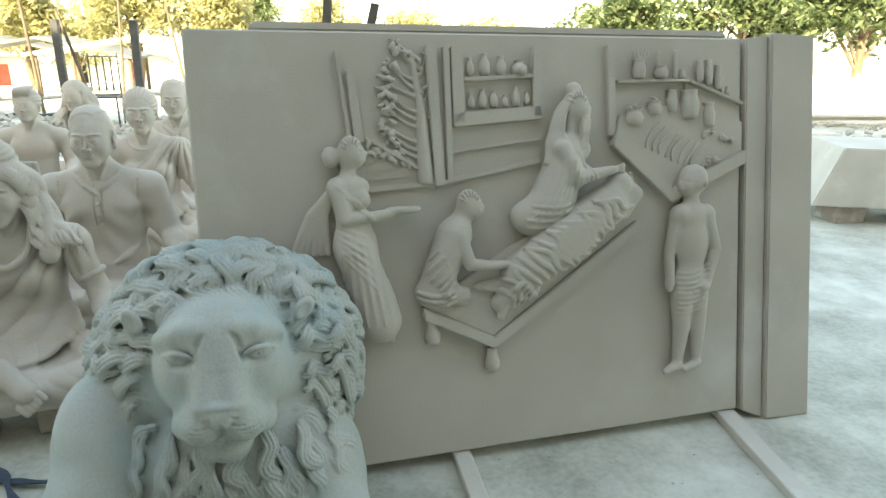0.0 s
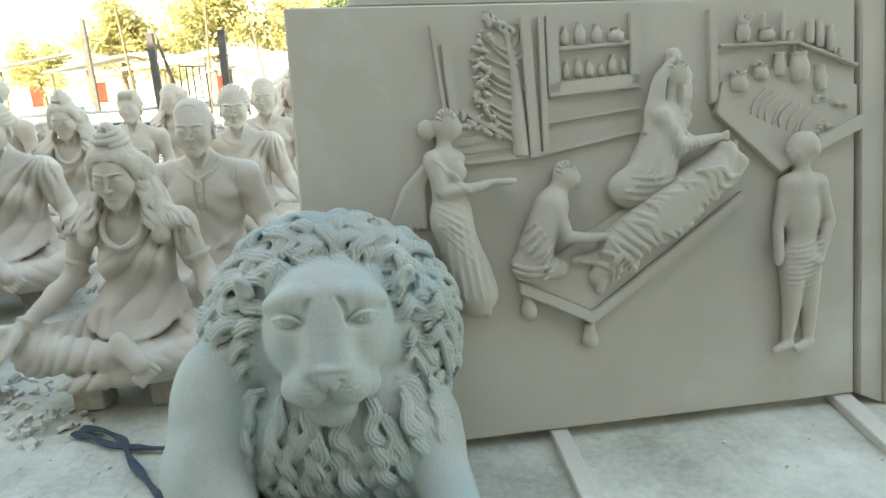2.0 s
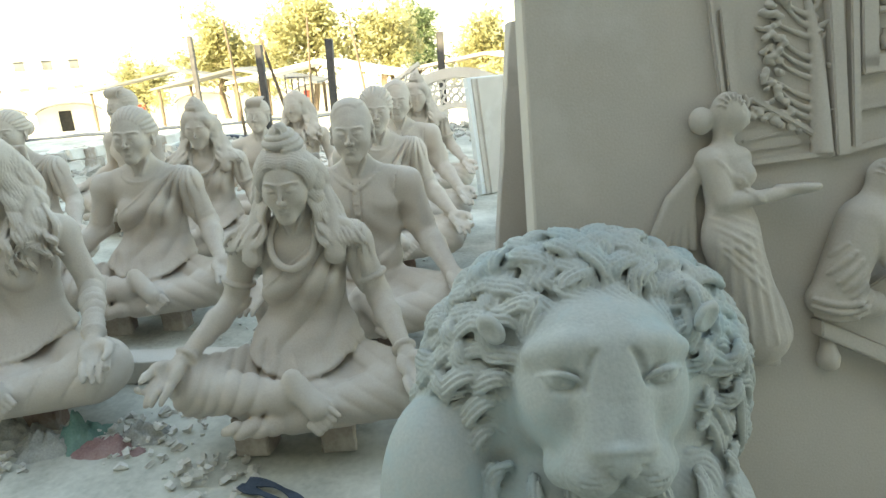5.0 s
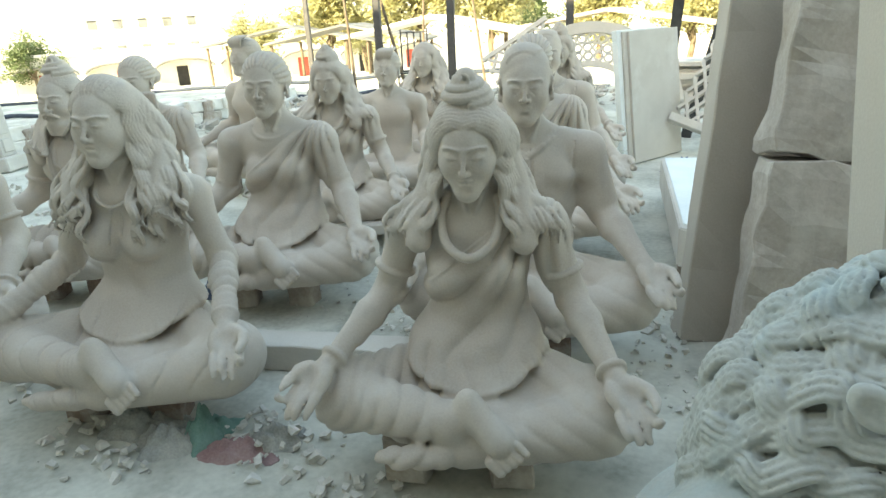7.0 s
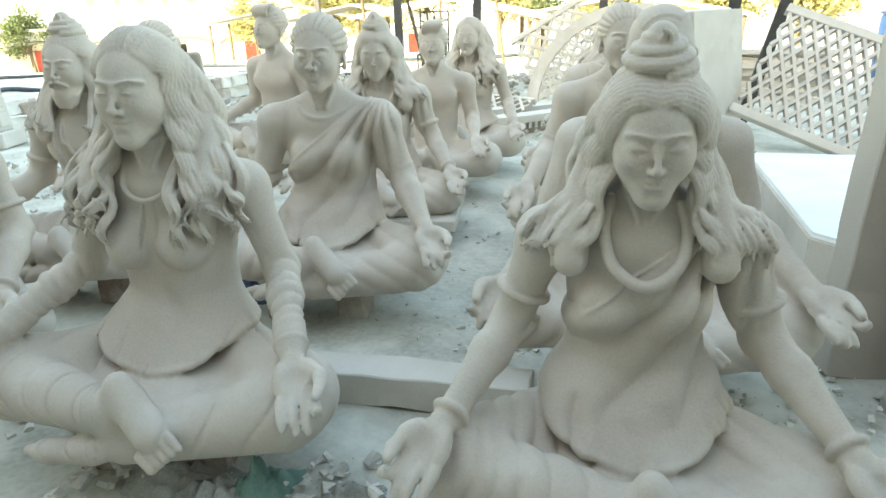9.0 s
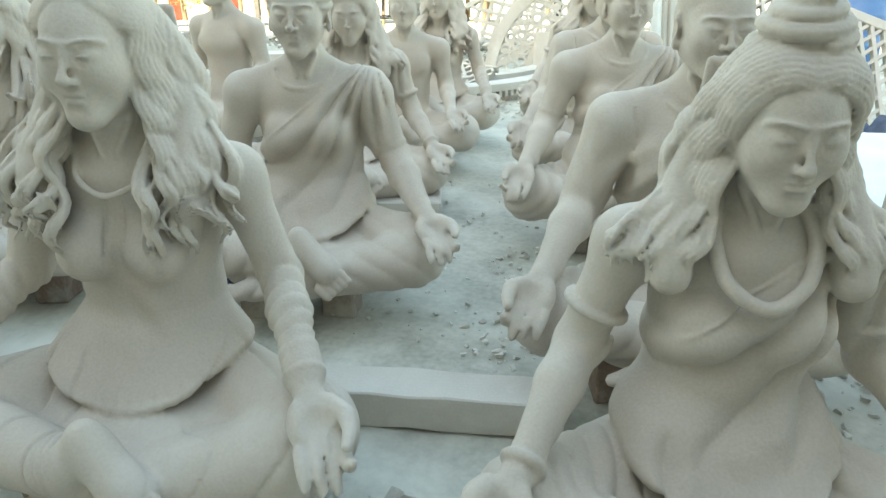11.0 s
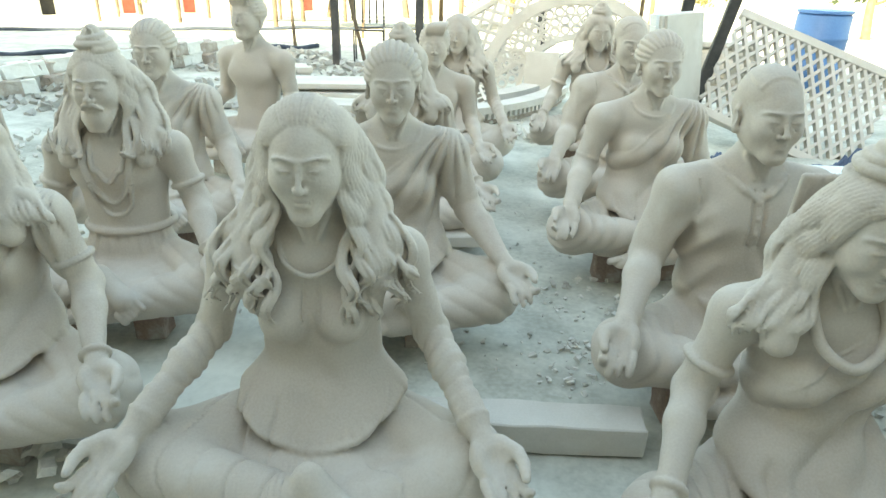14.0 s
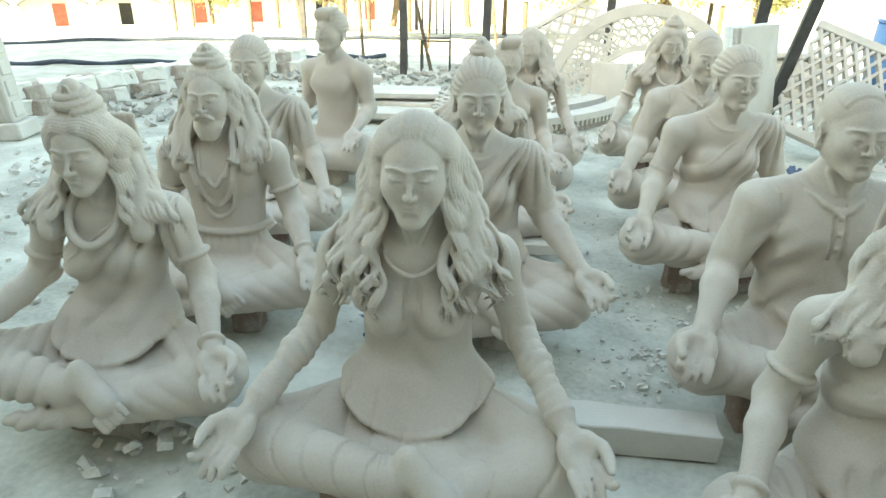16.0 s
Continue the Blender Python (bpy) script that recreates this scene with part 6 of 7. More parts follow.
def arch_ring(bm, r0, r1, a0, a1, depth, n=40):
    ring = []
    for i in range(n + 1):
        a = a0 + (a1 - a0) * i / n
        ring.append([bm.verts.new((r * math.cos(a), y, r * math.sin(a))) for r, y in ((r0, -depth / 2), (r1, -depth / 2), (r1, depth / 2), (r0, depth / 2))])
    for u, v in zip(ring, ring[1:]):
        for k in range(4):
            bm.faces.new((u[k], v[k], v[(k + 1) % 4], u[(k + 1) % 4]))
    bm.faces.new(ring[0][::-1])
    bm.faces.new(ring[-1])
    bmesh.ops.recalc_face_normals(bm, faces=bm.faces)


arch = thing("arched_screen", pose(-2.15, 8.15, 0.02, -12, 0, 4), "half-round pierced sandstone arch with rings of round holes", "stone screen", "pierced stone screens")
bm = bmesh.new()
arch_ring(bm, 0.92, 1.04, radians(10), radians(180), 0.07)
part("outer_rim", bm, SAWN, arch)
bm = bmesh.new()
arch_ring(bm, 0.56, 0.62, radians(10), radians(180), 0.06)
part("inner_rim", bm, SAWN, arch)
shared = None
for j, (r, n) in enumerate(((0.675, 17), (0.77, 20), (0.865, 22))):
    for i in range(n):
        a = radians(14 + 164 * (i + 0.5 * (j % 2)) / n)
        if shared is None:
            bm = bmesh.new()
            arch_ring(bm, 0.034, 0.056, 0, math.tau, 0.05, 14)
            ob = part("hole_ring", bm, SAWN, arch)
            shared = ob.data
        else:
            ob = new("hole_ring", shared)
            ob.parent = arch
        ob.matrix_basis = Matrix.Translation((r * math.cos(a), 0, r * math.sin(a)))
bm = box_mesh((0.36, 0.06, 0.42), Matrix.Translation((-0.35, -0.05, 0.21)), 0.006)
part("corner_frame", bm, SAWN, arch)

# curved cornice pieces lying flat, with dentils
for cx, cy, r, a0, a1, label in ((-4.55, 8.15, 2.35, -66, -8, "curved carved cornice with dentils lying on the ground"), (-4.2, 8.25, 1.75, -75, -15, "smaller curved cornice lying inside another")):
    cor = thing("curved_cornice", pose(cx, cy, 0.0), label, "carved stone", "curved cornices")
    bm = bmesh.new()
    arch_ring(bm, r - 0.15, r + 0.03, radians(a0), radians(a1), 0.06, 36)
    for v in bm.verts:
        v.co = Vector((v.co.x, v.co.z, v.co.y + 0.13))
    bmesh.ops.recalc_face_normals(bm, faces=bm.faces)
    part("top_band", bm, SAWN, cor)
    bm = bmesh.new()
    arch_ring(bm, r - 0.13, r - 0.02, radians(a0), radians(a1), 0.106, 36)
    for v in bm.verts:
        v.co = Vector((v.co.x, v.co.z, v.co.y + 0.047))
    bmesh.ops.recalc_face_normals(bm, faces=bm.faces)
    part("core", bm, RAWSTONE, cor)
    n = int(r * 16)
    for i in range(n):
        a = radians(a0 + (a1 - a0) * (i + 0.5) / n)
        bm = box_mesh((0.045, 0.03, 0.05), pose(math.cos(a) * (r - 0.003), math.sin(a) * (r - 0.003), 0.073, 0, 0, math.degrees(a)))
        part("dentil", bm, SAWN, cor)

# ornate pillar at the yard's edge
pil = thing("carved_pillar", pose(-7.25, 4.95, -0.01, 0, -4, 20), "pale carved stone pillar with panelled faces", "pillar")
for name, size, z in (("base", (0.34, 0.34, 0.14), 0.07), ("shaft", (0.22, 0.22, 0.95), 0.61), ("collar", (0.28, 0.28, 0.06), 1.115), ("neck", (0.2, 0.2, 0.4), 1.345)):
    part(name, box_mesh(size, Matrix.Translation((0, 0, z)), 0.012), SAWN, pil)
for i in range(5):
    for sx, sy in ((0, -1), (1, 0)):
        part("boss", box_mesh((0.13 if sy else 0.02, 0.02 if sy else 0.13, 0.13), Matrix.Translation((sx * 0.113, sy * 0.113, 0.24 + 0.17 * i)), 0.008), SAWN, pil)

# ---- posts, drum, frame, cloth ----
for x, y, hh, lean in ((-5.34, 9.5, 1.5, 0), (-4.1, 9.1, 1.5, 1), (-2.62, 9.6, 1.5, 0), (-9.0, 13.5, 1.9, 0)):
    bm = box_mesh((0.10, 0.10, hh + 0.1), Matrix.Translation((0, 0, hh / 2 - 0.05)), 0.008, 0.006, 2)
    ob = tagged(part("fence_post", bm, DARKWOOD), "dark weathered square fence post", "post", "fence posts")
    ob.matrix_basis = pose(x, y, ground_height(x, y), 0, lean, 10)
for x, y, hh, ry, rx in ((-5.0, 9.7, 1.7, -14, 0), (-6.6, 11.0, 2.0, -3, 0), (-4.6, 12.2, 1.9, -8, 0), (-6.0, 12.6, 2.1, 4, 0)):
    bm = bmesh.new()
    add_tube(bm, [(0, 0, -0.05), (0.01, 0, hh * 0.5), (0, 0, hh)], [0.028, 0.025, 0.02], 8)
    ob = tagged(part("wooden_pole", bm, BARK), "thin leaning bare wooden pole", "pole", "poles")
    ob.matrix_basis = pose(x, y, ground_height(x, y), rx, ry, 0)
for x, y, ry in ((-1.30, 7.05, 4), (-1.08, 7.12, 13)):
    bm = bmesh.new()
    add_box(bm, (0.09, 0.012, 1.75), Matrix.Translation((0, 0, 0.87)))
    add_box(bm, (0.012, 0.07, 1.75), Matrix.Translation((-0.042, 0.042, 0.87)))
    ob = tagged(part("steel_angle", bm, STEEL), "dark steel angle bar standing against the screens", "steel bar", "steel bars")
    ob.matrix_basis = pose(x, y, -0.005, -6, ry, 0)

drum = thing("plastic_drum", pose(0.60, 9.5, -0.012), "blue plastic drum standing behind the screens", "drum")
bm = bmesh.new()
add_tube(bm, [(0, 0, 0), (0, 0, 0.02), (0, 0, 0.28), (0, 0, 0.30), (0, 0, 0.32), (0, 0, 0.58), (0, 0, 0.60), (0, 0, 0.62), (0, 0, 0.84), (0, 0, 0.87)], [0.26, 0.285, 0.29, 0.305, 0.29, 0.29, 0.305, 0.29, 0.285, 0.27], 32)
part("body", bm, PLASTIC, drum, smooth=True)
bm = bmesh.new()
add_tube(bm, [(0, 0, 0.872), (0, 0, 0.90), (0, 0, 0.905)], [0.295, 0.295, 0.28], 32)
part("rim", bm, PLASTIC, drum)

chair = thing("chair_frame", pose(-5.0, 9.9, ground_height(-5.0, 9.9), 0, 0, 15), "bare steel chair frame without a seat", "chair frame")
for a, b in (((-0.2, 0.2, 0), (-0.2, 0.22, 1.05)), ((0.2, 0.2, 0), (0.2, 0.22, 1.05)), ((-0.2, -0.2, 0), (-0.2, -0.2, 0.45)), ((0.2, -0.2, 0), (0.2, -0.2, 0.45)), ((-0.2, 0.22, 1.0), (0.2, 0.22, 1.0)), ((-0.2, -0.2, 0.44), (0.2, -0.2, 0.44)), ((-0.2, 0.2, 0.44), (0.2, 0.2, 0.44)), ((-0.2, -0.2, 0.44), (-0.2, 0.2, 0.44)), ((0.2, -0.2, 0.44), (0.2, 0.2, 0.44)), ((-0.1, 0.22, 0.5), (-0.1, 0.22, 1.0)), ((0, 0.22, 0.5), (0, 0.22, 1.0)), ((0.1, 0.22, 0.5), (0.1, 0.22, 1.0))):
    bm = bmesh.new()
    add_tube(bm, [a, b], 0.012, 8)
    part("rod", bm, STEEL, chair)


def crumpled(name, mat, x, y, z, w, d, hh, seed, label, group, rz=0):
    """A heap of folded cloth."""
    bm = bmesh.new()
    n = 26
    g = [[None] * n for _ in range(n)]
    for i in range(n):
        for j in range(n):
            u, v = i / (n - 1) * 2 - 1, j / (n - 1) * 2 - 1
            r = min(1, math.hypot(u, v))
            f = noise.fractal((u * 1.6 + seed, v * 1.6, seed), 1.0, 2.0, 4)
            ridge = abs(noise.noise((u * 3.2 + seed, v * 3.2, 9 + seed)))
            g[i][j] = bm.verts.new((u * w * (1 + 0.25 * f), v * d * (1 + 0.25 * noise.noise((u * 2, v * 2, seed + 5))), max(-0.006, hh * (1 - r ** 1.6) * (0.55 + 0.9 * ridge + 0.35 * f) - 0.01 * r)))
    for i in range(n - 1):
        for j in range(n - 1):
            bm.faces.new((g[i][j], g[i + 1][j], g[i + 1][j + 1], g[i][j + 1]))
    ob = tagged(part(name, bm, mat, smooth=True), label, "cloth", group)
    mod = ob.modifiers.new("thickness", "SOLIDIFY")
    mod.thickness = 0.006
    ob.matrix_basis = pose(x, y, z, 0, 0, rz)


crumpled("crumpled_cloth", CLOTH, -0.42, 5.15, 0.0, 0.36, 0.16, 0.36, 3, "crumpled dusty blue cloth behind the cut slab", "blue cloths", 5)
crumpled("crumpled_cloth", CLOTH, -1.05, 5.7, 0.0, 0.16, 0.12, 0.14, 5, "crumpled dusty blue cloth on the ground", "blue cloths", 30)
crumpled("crumpled_cloth", CLOTH, -3.05, 2.98, 0.0, 0.10, 0.10, 0.12, 8, "crumpled dark blue cloth between two statues", "blue cloths", 30)
for x, y, w, d, hh, mat, lab in ((-2.58, 1.98, 0.16, 0.09, 0.10, RAGS, "dusty grey rag heap under the lady"), (-2.42, 1.94, 0.12, 0.09, 0.09, RAGS, "dusty pale rag heap under the lady"),
                                (-2.33, 2.0, 0.07, 0.10, 0.10, RAGGREEN, "faded green rag hanging under the lady"), (-2.20, 1.97, 0.12, 0.07, 0.05, RAGRED, "faded red rag on the ground"), (-2.12, 2.05, 0.08, 0.06, 0.07, RAGS, "dusty grey rag heap beside the lady")):
    crumpled("rag", mat, x, y, 0.0, w, d, hh, x * 7 + y * 3, lab, "rags under the lady", 20)

# the dark strap on the ground
bm = bmesh.new()
for k, path in enumerate((spline([(-1.62, 1.83, 0.012), (-1.52, 1.80, 0.016), (-1.42, 1.765, 0.010), (-1.30, 1.755, 0.014), (-1.16, 1.76, 0.012)], 30), spline([(-1.60, 1.85, 0.020), (-1.50, 1.835, 0.02), (-1.40, 1.78, 0.018), (-1.33, 1.70, 0.01), (-1.22, 1.60, 0.012), (-1.10, 1.50, 0.01)], 30))):
    prev = None
    for i, p in enumerate(path):
        d = (path[min(i + 1, 29)] - path[max(i - 1, 0)]).normalized()
        n = Vector((-d.y, d.x, 0.25 * math.sin(i * 0.5 + k))) * (0.012 + 0.004 * math.sin(i * 0.7))
        z = Vector((0, 0, ground_height(p.x, p.y) + 0.004))
        cur = (bm.verts.new(p - n + z), bm.verts.new(p + n + z))
        if prev:
            bm.faces.new((prev[0], prev[1], cur[1], cur[0]))
        prev = cur
strap = tagged(part("strap", bm, STRAP), "dark worn strap lying on the dusty ground", "strap")
mod = strap.modifiers.new("thickness", "SOLIDIFY")
mod.thickness = 0.005

# ---- rubble and chips ----
def chips(name, spots, seed, mat, label):
    r = random.Random(seed)
    bm = bmesh.new()
    for x, y, rad, n, size in spots:
        for _ in range(n):
            a, q = r.uniform(0, math.tau), rad * math.sqrt(r.random())
            px, py = x + q * math.cos(a), y + q * math.sin(a) * 0.8
            s = size * 0.75 * r.uniform(0.25, 1.0) ** 1.6
            pile = max(0, 1 - q / rad) * size * 1.2 * r.random()
            m = pose(px, py, ground_height(px, py) + s * 0.18 + pile, r.uniform(-35, 35), r.uniform(-35, 35), r.uniform(0, 360))
            vs = [m @ Vector((s * (ux + r.uniform(-0.25, 0.25)), s * 0.7 * (uy + r.uniform(-0.25, 0.25)), s * 0.25 * uz)) for ux in (-0.5, 0.5) for uy in (-0.5, 0.5) for uz in (-1, 1)]
            v = [bm.verts.new(p) for p in vs]
            for f in ((0, 1, 3, 2), (4, 6, 7, 5), (0, 4, 5, 1), (2, 3, 7, 6), (0, 2, 6, 4), (1, 5, 7, 3)):
                bm.faces.new([v[i] for i in f])
    return tagged(part(name, bm, mat), label, "rubble", kind="stuff")


chips("stone_chips", [(-1.75, 1.88, 0.16, 60, 0.05), (-2.1, 2.05, 0.22, 90, 0.05), (-2.6, 1.9, 0.25, 70, 0.05), (-1.08, 1.48, 0.09, 30, 0.03), (-3.4, 2.05, 0.28, 60, 0.07), (-1.95, 2.95, 0.22, 90, 0.035), (-1.9, 3.5, 0.3, 70, 0.04),
                      (-2.2, 3.1, 0.5, 120, 0.025), (-2.1, 4.2, 0.6, 90, 0.03), (-1.0, 2.7, 0.35, 110, 0.04), (-0.95, 3.2, 0.3, 50, 0.05), (0.1, 1.7, 0.35, 50, 0.012), (0.7, 1.75, 0.5, 40, 0.012), (-1.5, 1.45, 0.4, 110, 0.014), (-3.4, 3.3, 0.5, 80, 0.03),
                      (-2.6, 6.4, 0.6, 120, 0.05), (-4.9, 3.3, 1.0, 160, 0.06), (-5.6, 4.6, 1.2, 200, 0.07)], 3, RUBBLE, "scattered flakes and chips of pale stone")
chips("rubble", [(-6.4, 6.8, 1.4, 260, 0.14), (-5.2, 8.6, 1.2, 260, 0.14), (-4.0, 9.8, 1.2, 200, 0.16), (-3.2, 10.6, 1.2, 160, 0.16), (-6.8, 9.5, 1.5, 260, 0.16), (2.6, 9.5, 1.6, 140, 0.15), (4.6, 8.4, 1.2, 120, 0.14), (6.5, 10.2, 1.6, 140, 0.16), (-1.6, 10.5, 1.6, 160, 0.16)], 5, RUBBLE, "heaps of broken stone and offcuts")

# low broken wall along the yard
low = thing("broken_wall", pose(0, 0, 0), "low broken masonry wall covered with stone dust", "wall", kind="structure")
rng = random.Random(50)
shared = [None, None, None]
for i in range(60):
    u = i % 30 / 29
    x, y = -8.3 + 1.4 * u, 4.2 + 5.2 * u
    k = i % 3
    if shared[k] is None:
        bm = box_mesh((0.30, 0.22, 0.15), None, 0.015, 0.03, 2)
        ob = part("stone", bm, LIMEWASH if k else RAWSTONE, low)
        shared[k] = ob.data
    else:
        ob = new("stone", shared[k])
        ob.parent = low
    ob.matrix_basis = pose(x + rng.uniform(-0.08, 0.08), y, 0.07 + (0.14 if i >= 30 else 0) + rng.uniform(-0.02, 0.02), rng.uniform(-6, 6), rng.uniform(-6, 6), 75 + rng.uniform(-20, 20))

# hoses across the sunlit ground
for pts in (((-16, 10.5), (-12, 11.6), (-9.5, 12.6), (-7, 14.0), (-5, 15)), ((-11.5, 8.0), (-9.5, 8.9), (-7.5, 10.2), (-6.2, 11.0))):
    bm = bmesh.new()
    add_tube(bm, [(p.x, p.y, ground_height(p.x, p.y) + 0.03 + 0.02 * math.sin(i)) for i, p in enumerate(spline([(x, y, 0) for x, y in pts], 40))], 0.035, 8)
    tagged(part("hose", bm, STRAP, smooth=True), "dark hose lying across the bright yard", "hose", "hoses")


# ---- beyond the yard ----
def arcade(m):
    """A long low whitewashed building with arched bays, doors and a flat roof."""
    b = thing("arcade_building", m, "long whitewashed building with shallow arches and red doors", "building")
    bay, n, hh = 5.4, 9, 2.7
    for i in range(n):
        x0 = (i - n / 2) * bay
        pts = [(x0, 0), (x0, hh + 0.5), (x0 + bay, hh + 0.5), (x0 + bay, 0), (x0 + bay - 0.35, 0), (x0 + bay - 0.35, 1.55)]
        pts += [(x0 + bay / 2 + (bay / 2 - 0.35) * math.cos(a), 1.55 + 0.75 * math.sin(a)) for a in np.linspace(0.15, math.pi - 0.15, 12)] + [(x0 + 0.35, 1.55), (x0 + 0.35, 0)]
        bm = bmesh.new()
        prism(bm, pts, 0, 0.4)
        part("arched_bay", bm, LIMEWASH, b)
        bm = bmesh.new()
        arch = [(x0 + bay / 2 + (bay / 2 - 0.25) * math.cos(a), 1.60 + 0.82 * math.sin(a)) for a in np.linspace(0.1, math.pi - 0.1, 14)]
        add_tube(bm, [(x, -0.1, z) for x, z in arch], 0.12, 6)
        part("arch_hood", bm, TIN, b)
        part("back_wall", box_mesh((bay, 0.2, hh), Matrix.Translation((x0 + bay / 2, 1.6, hh / 2))), LIMEWASH, b)
        # every third one is a near-black box: an unlit opening's shade as colour
        k = part("door", box_mesh((0.95, 0.08, 1.75), Matrix.Translation((x0 + bay * (0.45 + 0.1 * (i % 2)), 1.45, 0.875))), (REDPAINT, DARKHOLE, REDPAINT)[i % 3], b)
    part("roof", box_mesh((bay * n + 0.6, 5, 0.25), Matrix.Translation((0, 2.2, hh + 0.63))), LIMEWASH, b)
    part("end_wall", box_mesh((0.3, 4, hh + 0.4), Matrix.Translation((-bay * n / 2 + 0.15, 2.45, (hh + 0.4) / 2))), LIMEWASH, b)
    part("end_wall", box_mesh((0.3, 4, hh + 0.4), Matrix.Translation((bay * n / 2 - 0.15, 2.45, (hh + 0.4) / 2))), LIMEWASH, b)


arcade(pose(-43.0, 47.3, -3.35, 0, 0, 42))


def house(x, y, w, d, hh, rz, label):
    b = thing("distant_house", pose(x, y, ground_height(x, y), 0, 0, rz), label, "house", "distant houses")
    part("wall", box_mesh((w, d, hh), Matrix.Translation((0, 0, hh / 2))), LIMEWASH, b)
    part("roof", box_mesh((w + 0.5, d + 0.5, 0.25), Matrix.Translation((0, 0, hh + 0.125))), LIMEWASH, b)
    for i in range(int(w / 2.5)):
        for z in np.arange(1.6, hh, 2.8):
            part("window", box_mesh((0.9, 0.1, 1.1), Matrix.Translation((-w / 2 + 1.4 + 2.5 * i, -d / 2 - 0.02, float(z)))), TIN, b)


house(-60, 62, 14, 8, 7.6, 40, "two-storey pale house far behind the arcade")
house(-44, 74, 10, 8, 7.0, 30, "pale flat-roofed house far behind the trees")
house(-72, 50, 12, 8, 6.0, 50, "pale flat-roofed house far off")


def shed(x, y, w, d, hh, rz, label, mat):
    b = thing("lean_to", pose(x, y, ground_height(x, y), 0, 0, rz), label, "shed", "sheds")
    bm = bmesh.new()
    prism(bm, [(-w / 2, hh * 0.72), (0, hh), (w / 2, hh * 0.66), (w / 2, hh * 0.66 - 0.06), (0, hh - 0.07), (-w / 2, hh * 0.72 - 0.06)], -d / 2, d / 2)
    part("roof_sheet", bm, mat, b)
    for sx in (-0.46, 0.46):
        for sy in (-0.45, 0.45):
            bm = bmesh.new()
            add_tube(bm, [(sx * w, sy * d, -0.05), (sx * w, sy * d, hh * 0.68)], 0.05, 8)
            part("leg", bm, BARK, b)


shed(-10.6, 18.6, 4.6, 3.0, 1.5, 15, "low shelter with a dark sagging sheet roof", TIN)
shed(-6.5, 15.0, 4.0, 2.6, 1.25, 10, "low shelter with a pale sheet roof", LIMEWASH)
shed(-15.0, 22.0, 6.0, 3.0, 1.9, 25, "shelter with a dark sheet roof and poles", TIN)
shed(-3.0, 17.5, 5.0, 3.0, 1.3, 0, "low long shelter with a brown roof", RAWSTONE)

# far wall by the trees, with upright panels
wall = thing("boundary_wall", pose(0, 0, 0), "low white panelled boundary wall in the sun", "wall", kind="structure")
for i in range(14):
    x, y = 4.5 + 1.05 * i, 15.4 - 0.18 * i
    z = ground_height(x, y)
    part("wall_panel", box_mesh((0.98, 0.08, 0.85), pose(x, y, z + 0.40, 0, 0, -9.5), 0.01), LIMEWASH, wall)
    part("pier", box_mesh((0.09, 0.14, 0.95), pose(x + 0.52, y - 0.09, z + 0.44, 0, 0, -9.5), 0.01), SAWN, wall)


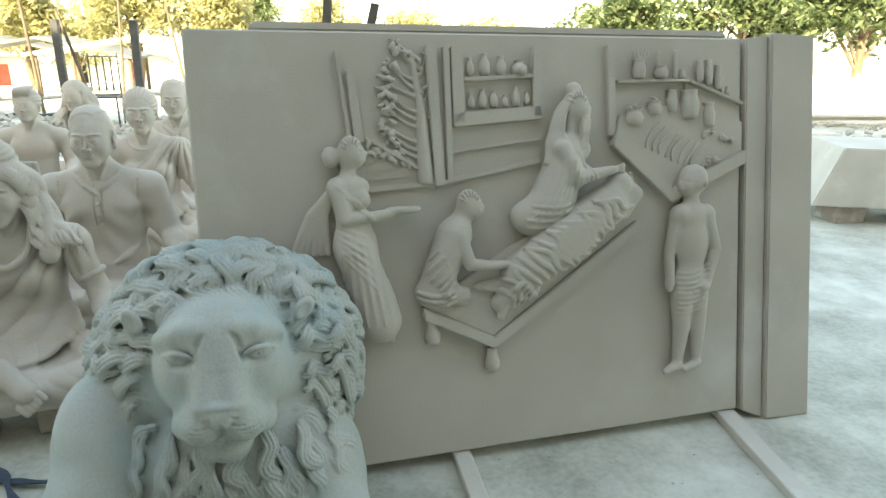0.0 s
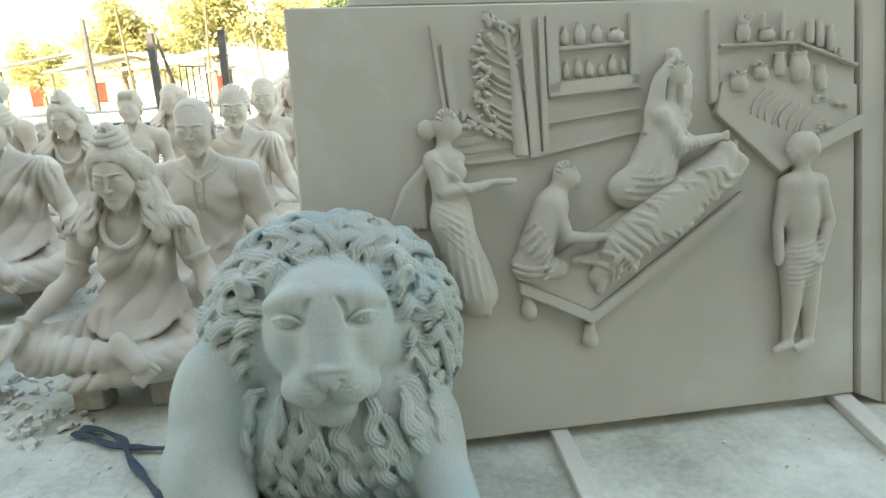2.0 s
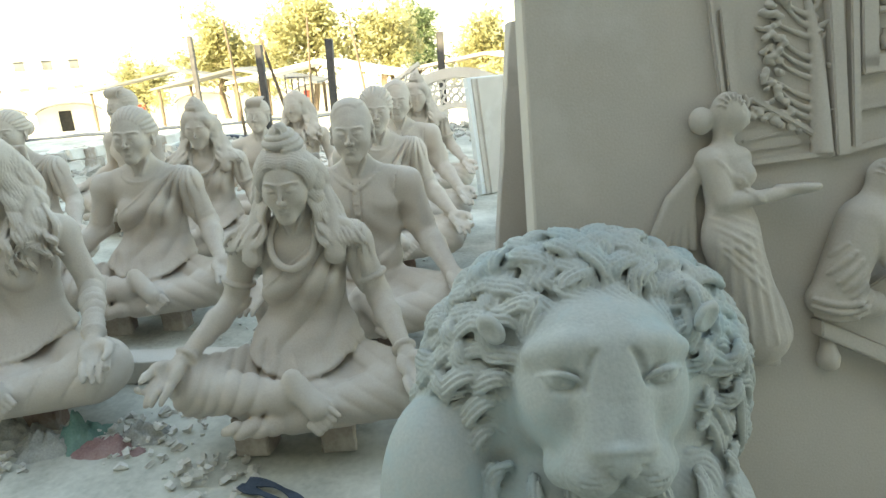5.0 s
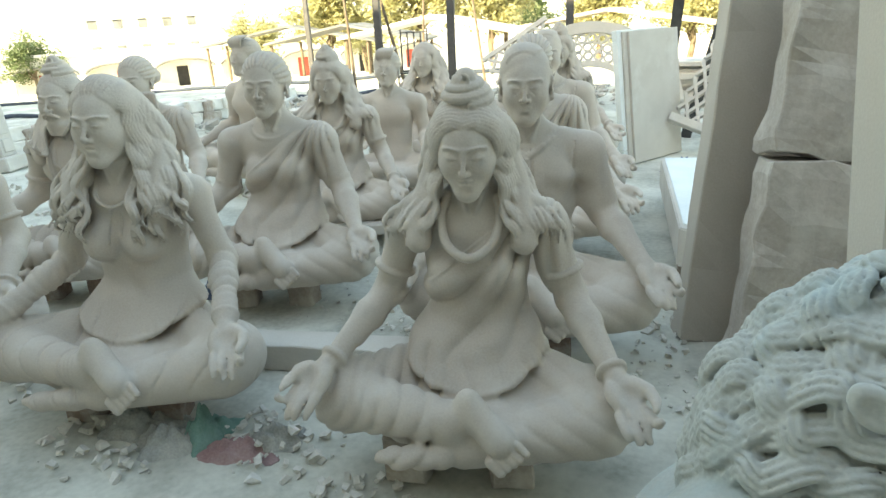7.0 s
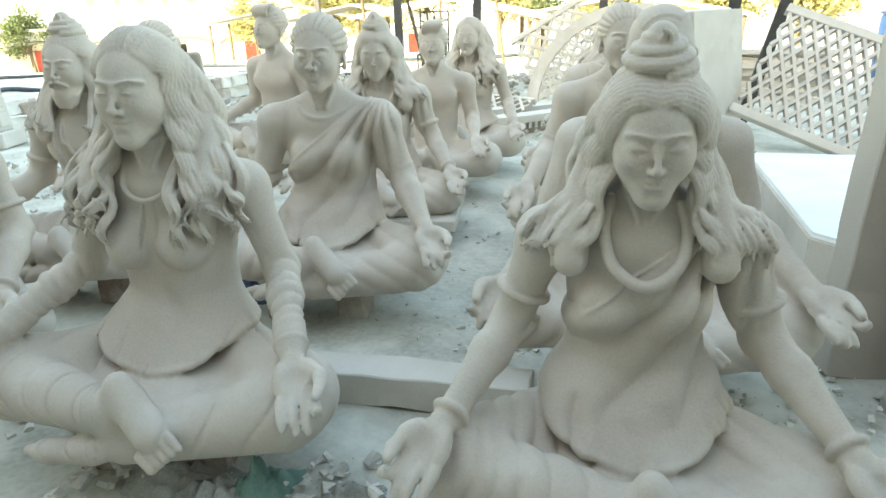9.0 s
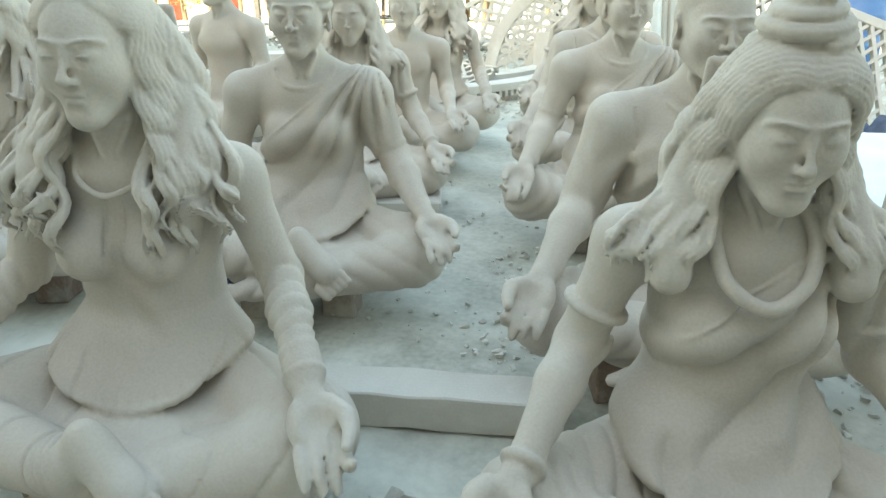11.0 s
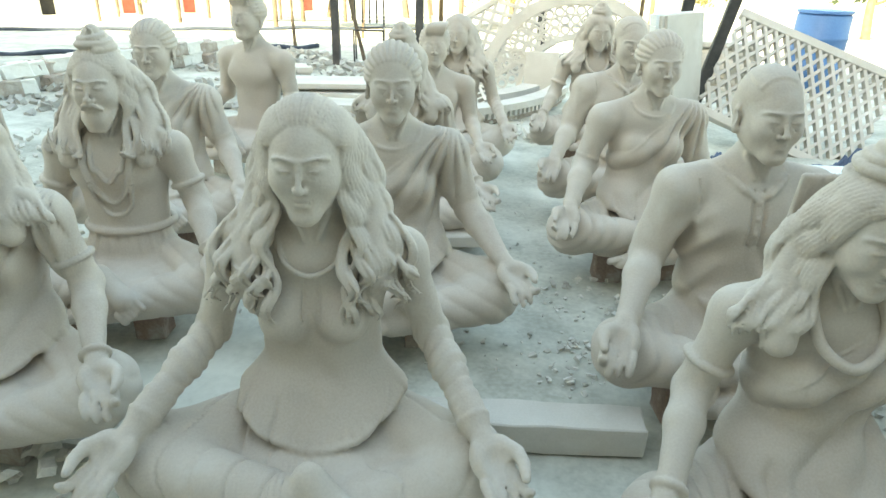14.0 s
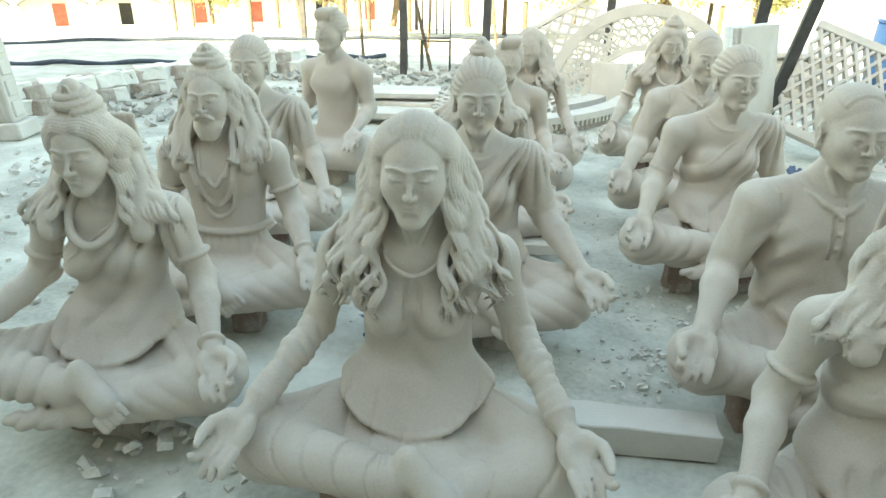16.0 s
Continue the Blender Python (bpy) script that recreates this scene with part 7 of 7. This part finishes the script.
def tree(x, y, hh, spread, mat, seed, label, density=1.0, trunk=0.12, leaf=0.13):
    r = random.Random(seed)
    z0 = ground_height(x, y)
    t = thing("tree", pose(x, y, z0), label, "tree", "trees round the yard")
    bm, tips = bmesh.new(), []
    top = hh * 0.45
    add_tube(bm, spline([(0, 0, -0.2), (0.1 * spread * r.uniform(-1, 1), 0, top * 0.5), (0, 0.05, top)], 7), [trunk * (1.3 - 0.08 * i) for i in range(7)], 8)
    for i in range(int(11 * density) + 5):
        a, e = r.uniform(0, math.tau), r.uniform(0.15, 1.35)
        ln = spread * r.uniform(0.55, 1.0)
        s = Vector((0, 0, top * r.uniform(0.45, 1.0)))
        up = (hh - s.z) * r.uniform(0.5, 1.0)
        end = s + Vector((math.cos(a) * math.cos(e) * ln, math.sin(a) * math.cos(e) * ln, up * math.sin(e)))
        mid = s.lerp(end, 0.5) + Vector((r.uniform(-0.2, 0.2), r.uniform(-0.2, 0.2), 0.25)) * spread * 0.25
        path = spline([s, mid, end], 7)
        add_tube(bm, path, [trunk * 0.45 * (1 - 0.12 * k) for k in range(7)], 6)
        tips += path[3:]
    part("trunk", bm, BARK, t)
    verts, faces = [], []
    for p in tips:
        for _ in range(int(16 * density)):
            c = p + Vector((r.gauss(0, 1), r.gauss(0, 1), r.gauss(0, 0.8))) * spread * 0.13
            for _ in range(7):
                q = c + Vector((r.gauss(0, 1), r.gauss(0, 1), r.gauss(0, 1))) * spread * 0.05
                m = Euler((r.uniform(-1, 1), r.uniform(-1, 1), r.uniform(0, 6.28))).to_matrix()
                s = leaf * r.uniform(0.6, 1.3)
                n = len(verts)
                verts += [q + m @ Vector(v) for v in ((-s, 0, 0), (0, -0.45 * s, 0.1 * s), (s, 0, 0), (0, 0.45 * s, 0.1 * s))]
                faces.append((n, n + 1, n + 2, n + 3))
    me = bpy.data.meshes.new("crown")
    me.from_pydata(verts, [], faces)
    me.materials.append(mat)
    crown = new("crown", me)
    crown.parent = t


for args in ((-16.0, 26.5, 4.6, 2.4, LEAFYELLOW, 1, "yellowing bushy tree behind the yard"), (-12.6, 28.0, 5.4, 2.8, LEAFYELLOW, 2, "tall yellowing tree behind the yard"), (-9.6, 29.5, 4.6, 2.4, LEAFYELLOW, 3, "yellow-green bushy tree behind the yard"),
             (-11.8, 44.0, 7.5, 2.4, LEAFGREEN, 4, "slender bluish-green tree far behind the yard"), (-5.5, 33.0, 4.0, 2.6, LEAFYELLOW, 5, "low yellow-green tree behind the yard"), (-1.5, 35.0, 4.0, 2.8, LEAFYELLOW, 6, "low yellow-green tree behind the yard"),
             (2.5, 34.0, 3.8, 2.6, LEAFYELLOW, 7, "low yellow-green tree behind the yard"), (6.5, 24.0, 4.6, 2.3, LEAFGREEN, 8, "dark green tree behind the boundary wall"), (9.2, 20.5, 5.4, 2.5, LEAFGREEN, 9, "dark green leafy tree behind the boundary wall"),
             (12.2, 19.5, 5.6, 2.7, LEAFGREEN, 10, "dark green leafy tree behind the boundary wall"), (15.5, 18.0, 5.4, 2.7, LEAFGREEN, 11, "dark green leafy tree behind the boundary wall"), (-30, 40, 5.0, 2.8, LEAFYELLOW, 12, "yellowing tree before the arcade"),
             (-52, 40, 5.5, 3.0, LEAFGREEN, 13, "green tree beside the arcade"), (-24.5, 46, 5.0, 3.0, LEAFYELLOW, 14, "yellowing tree beyond the shelters")):
    tree(*args)
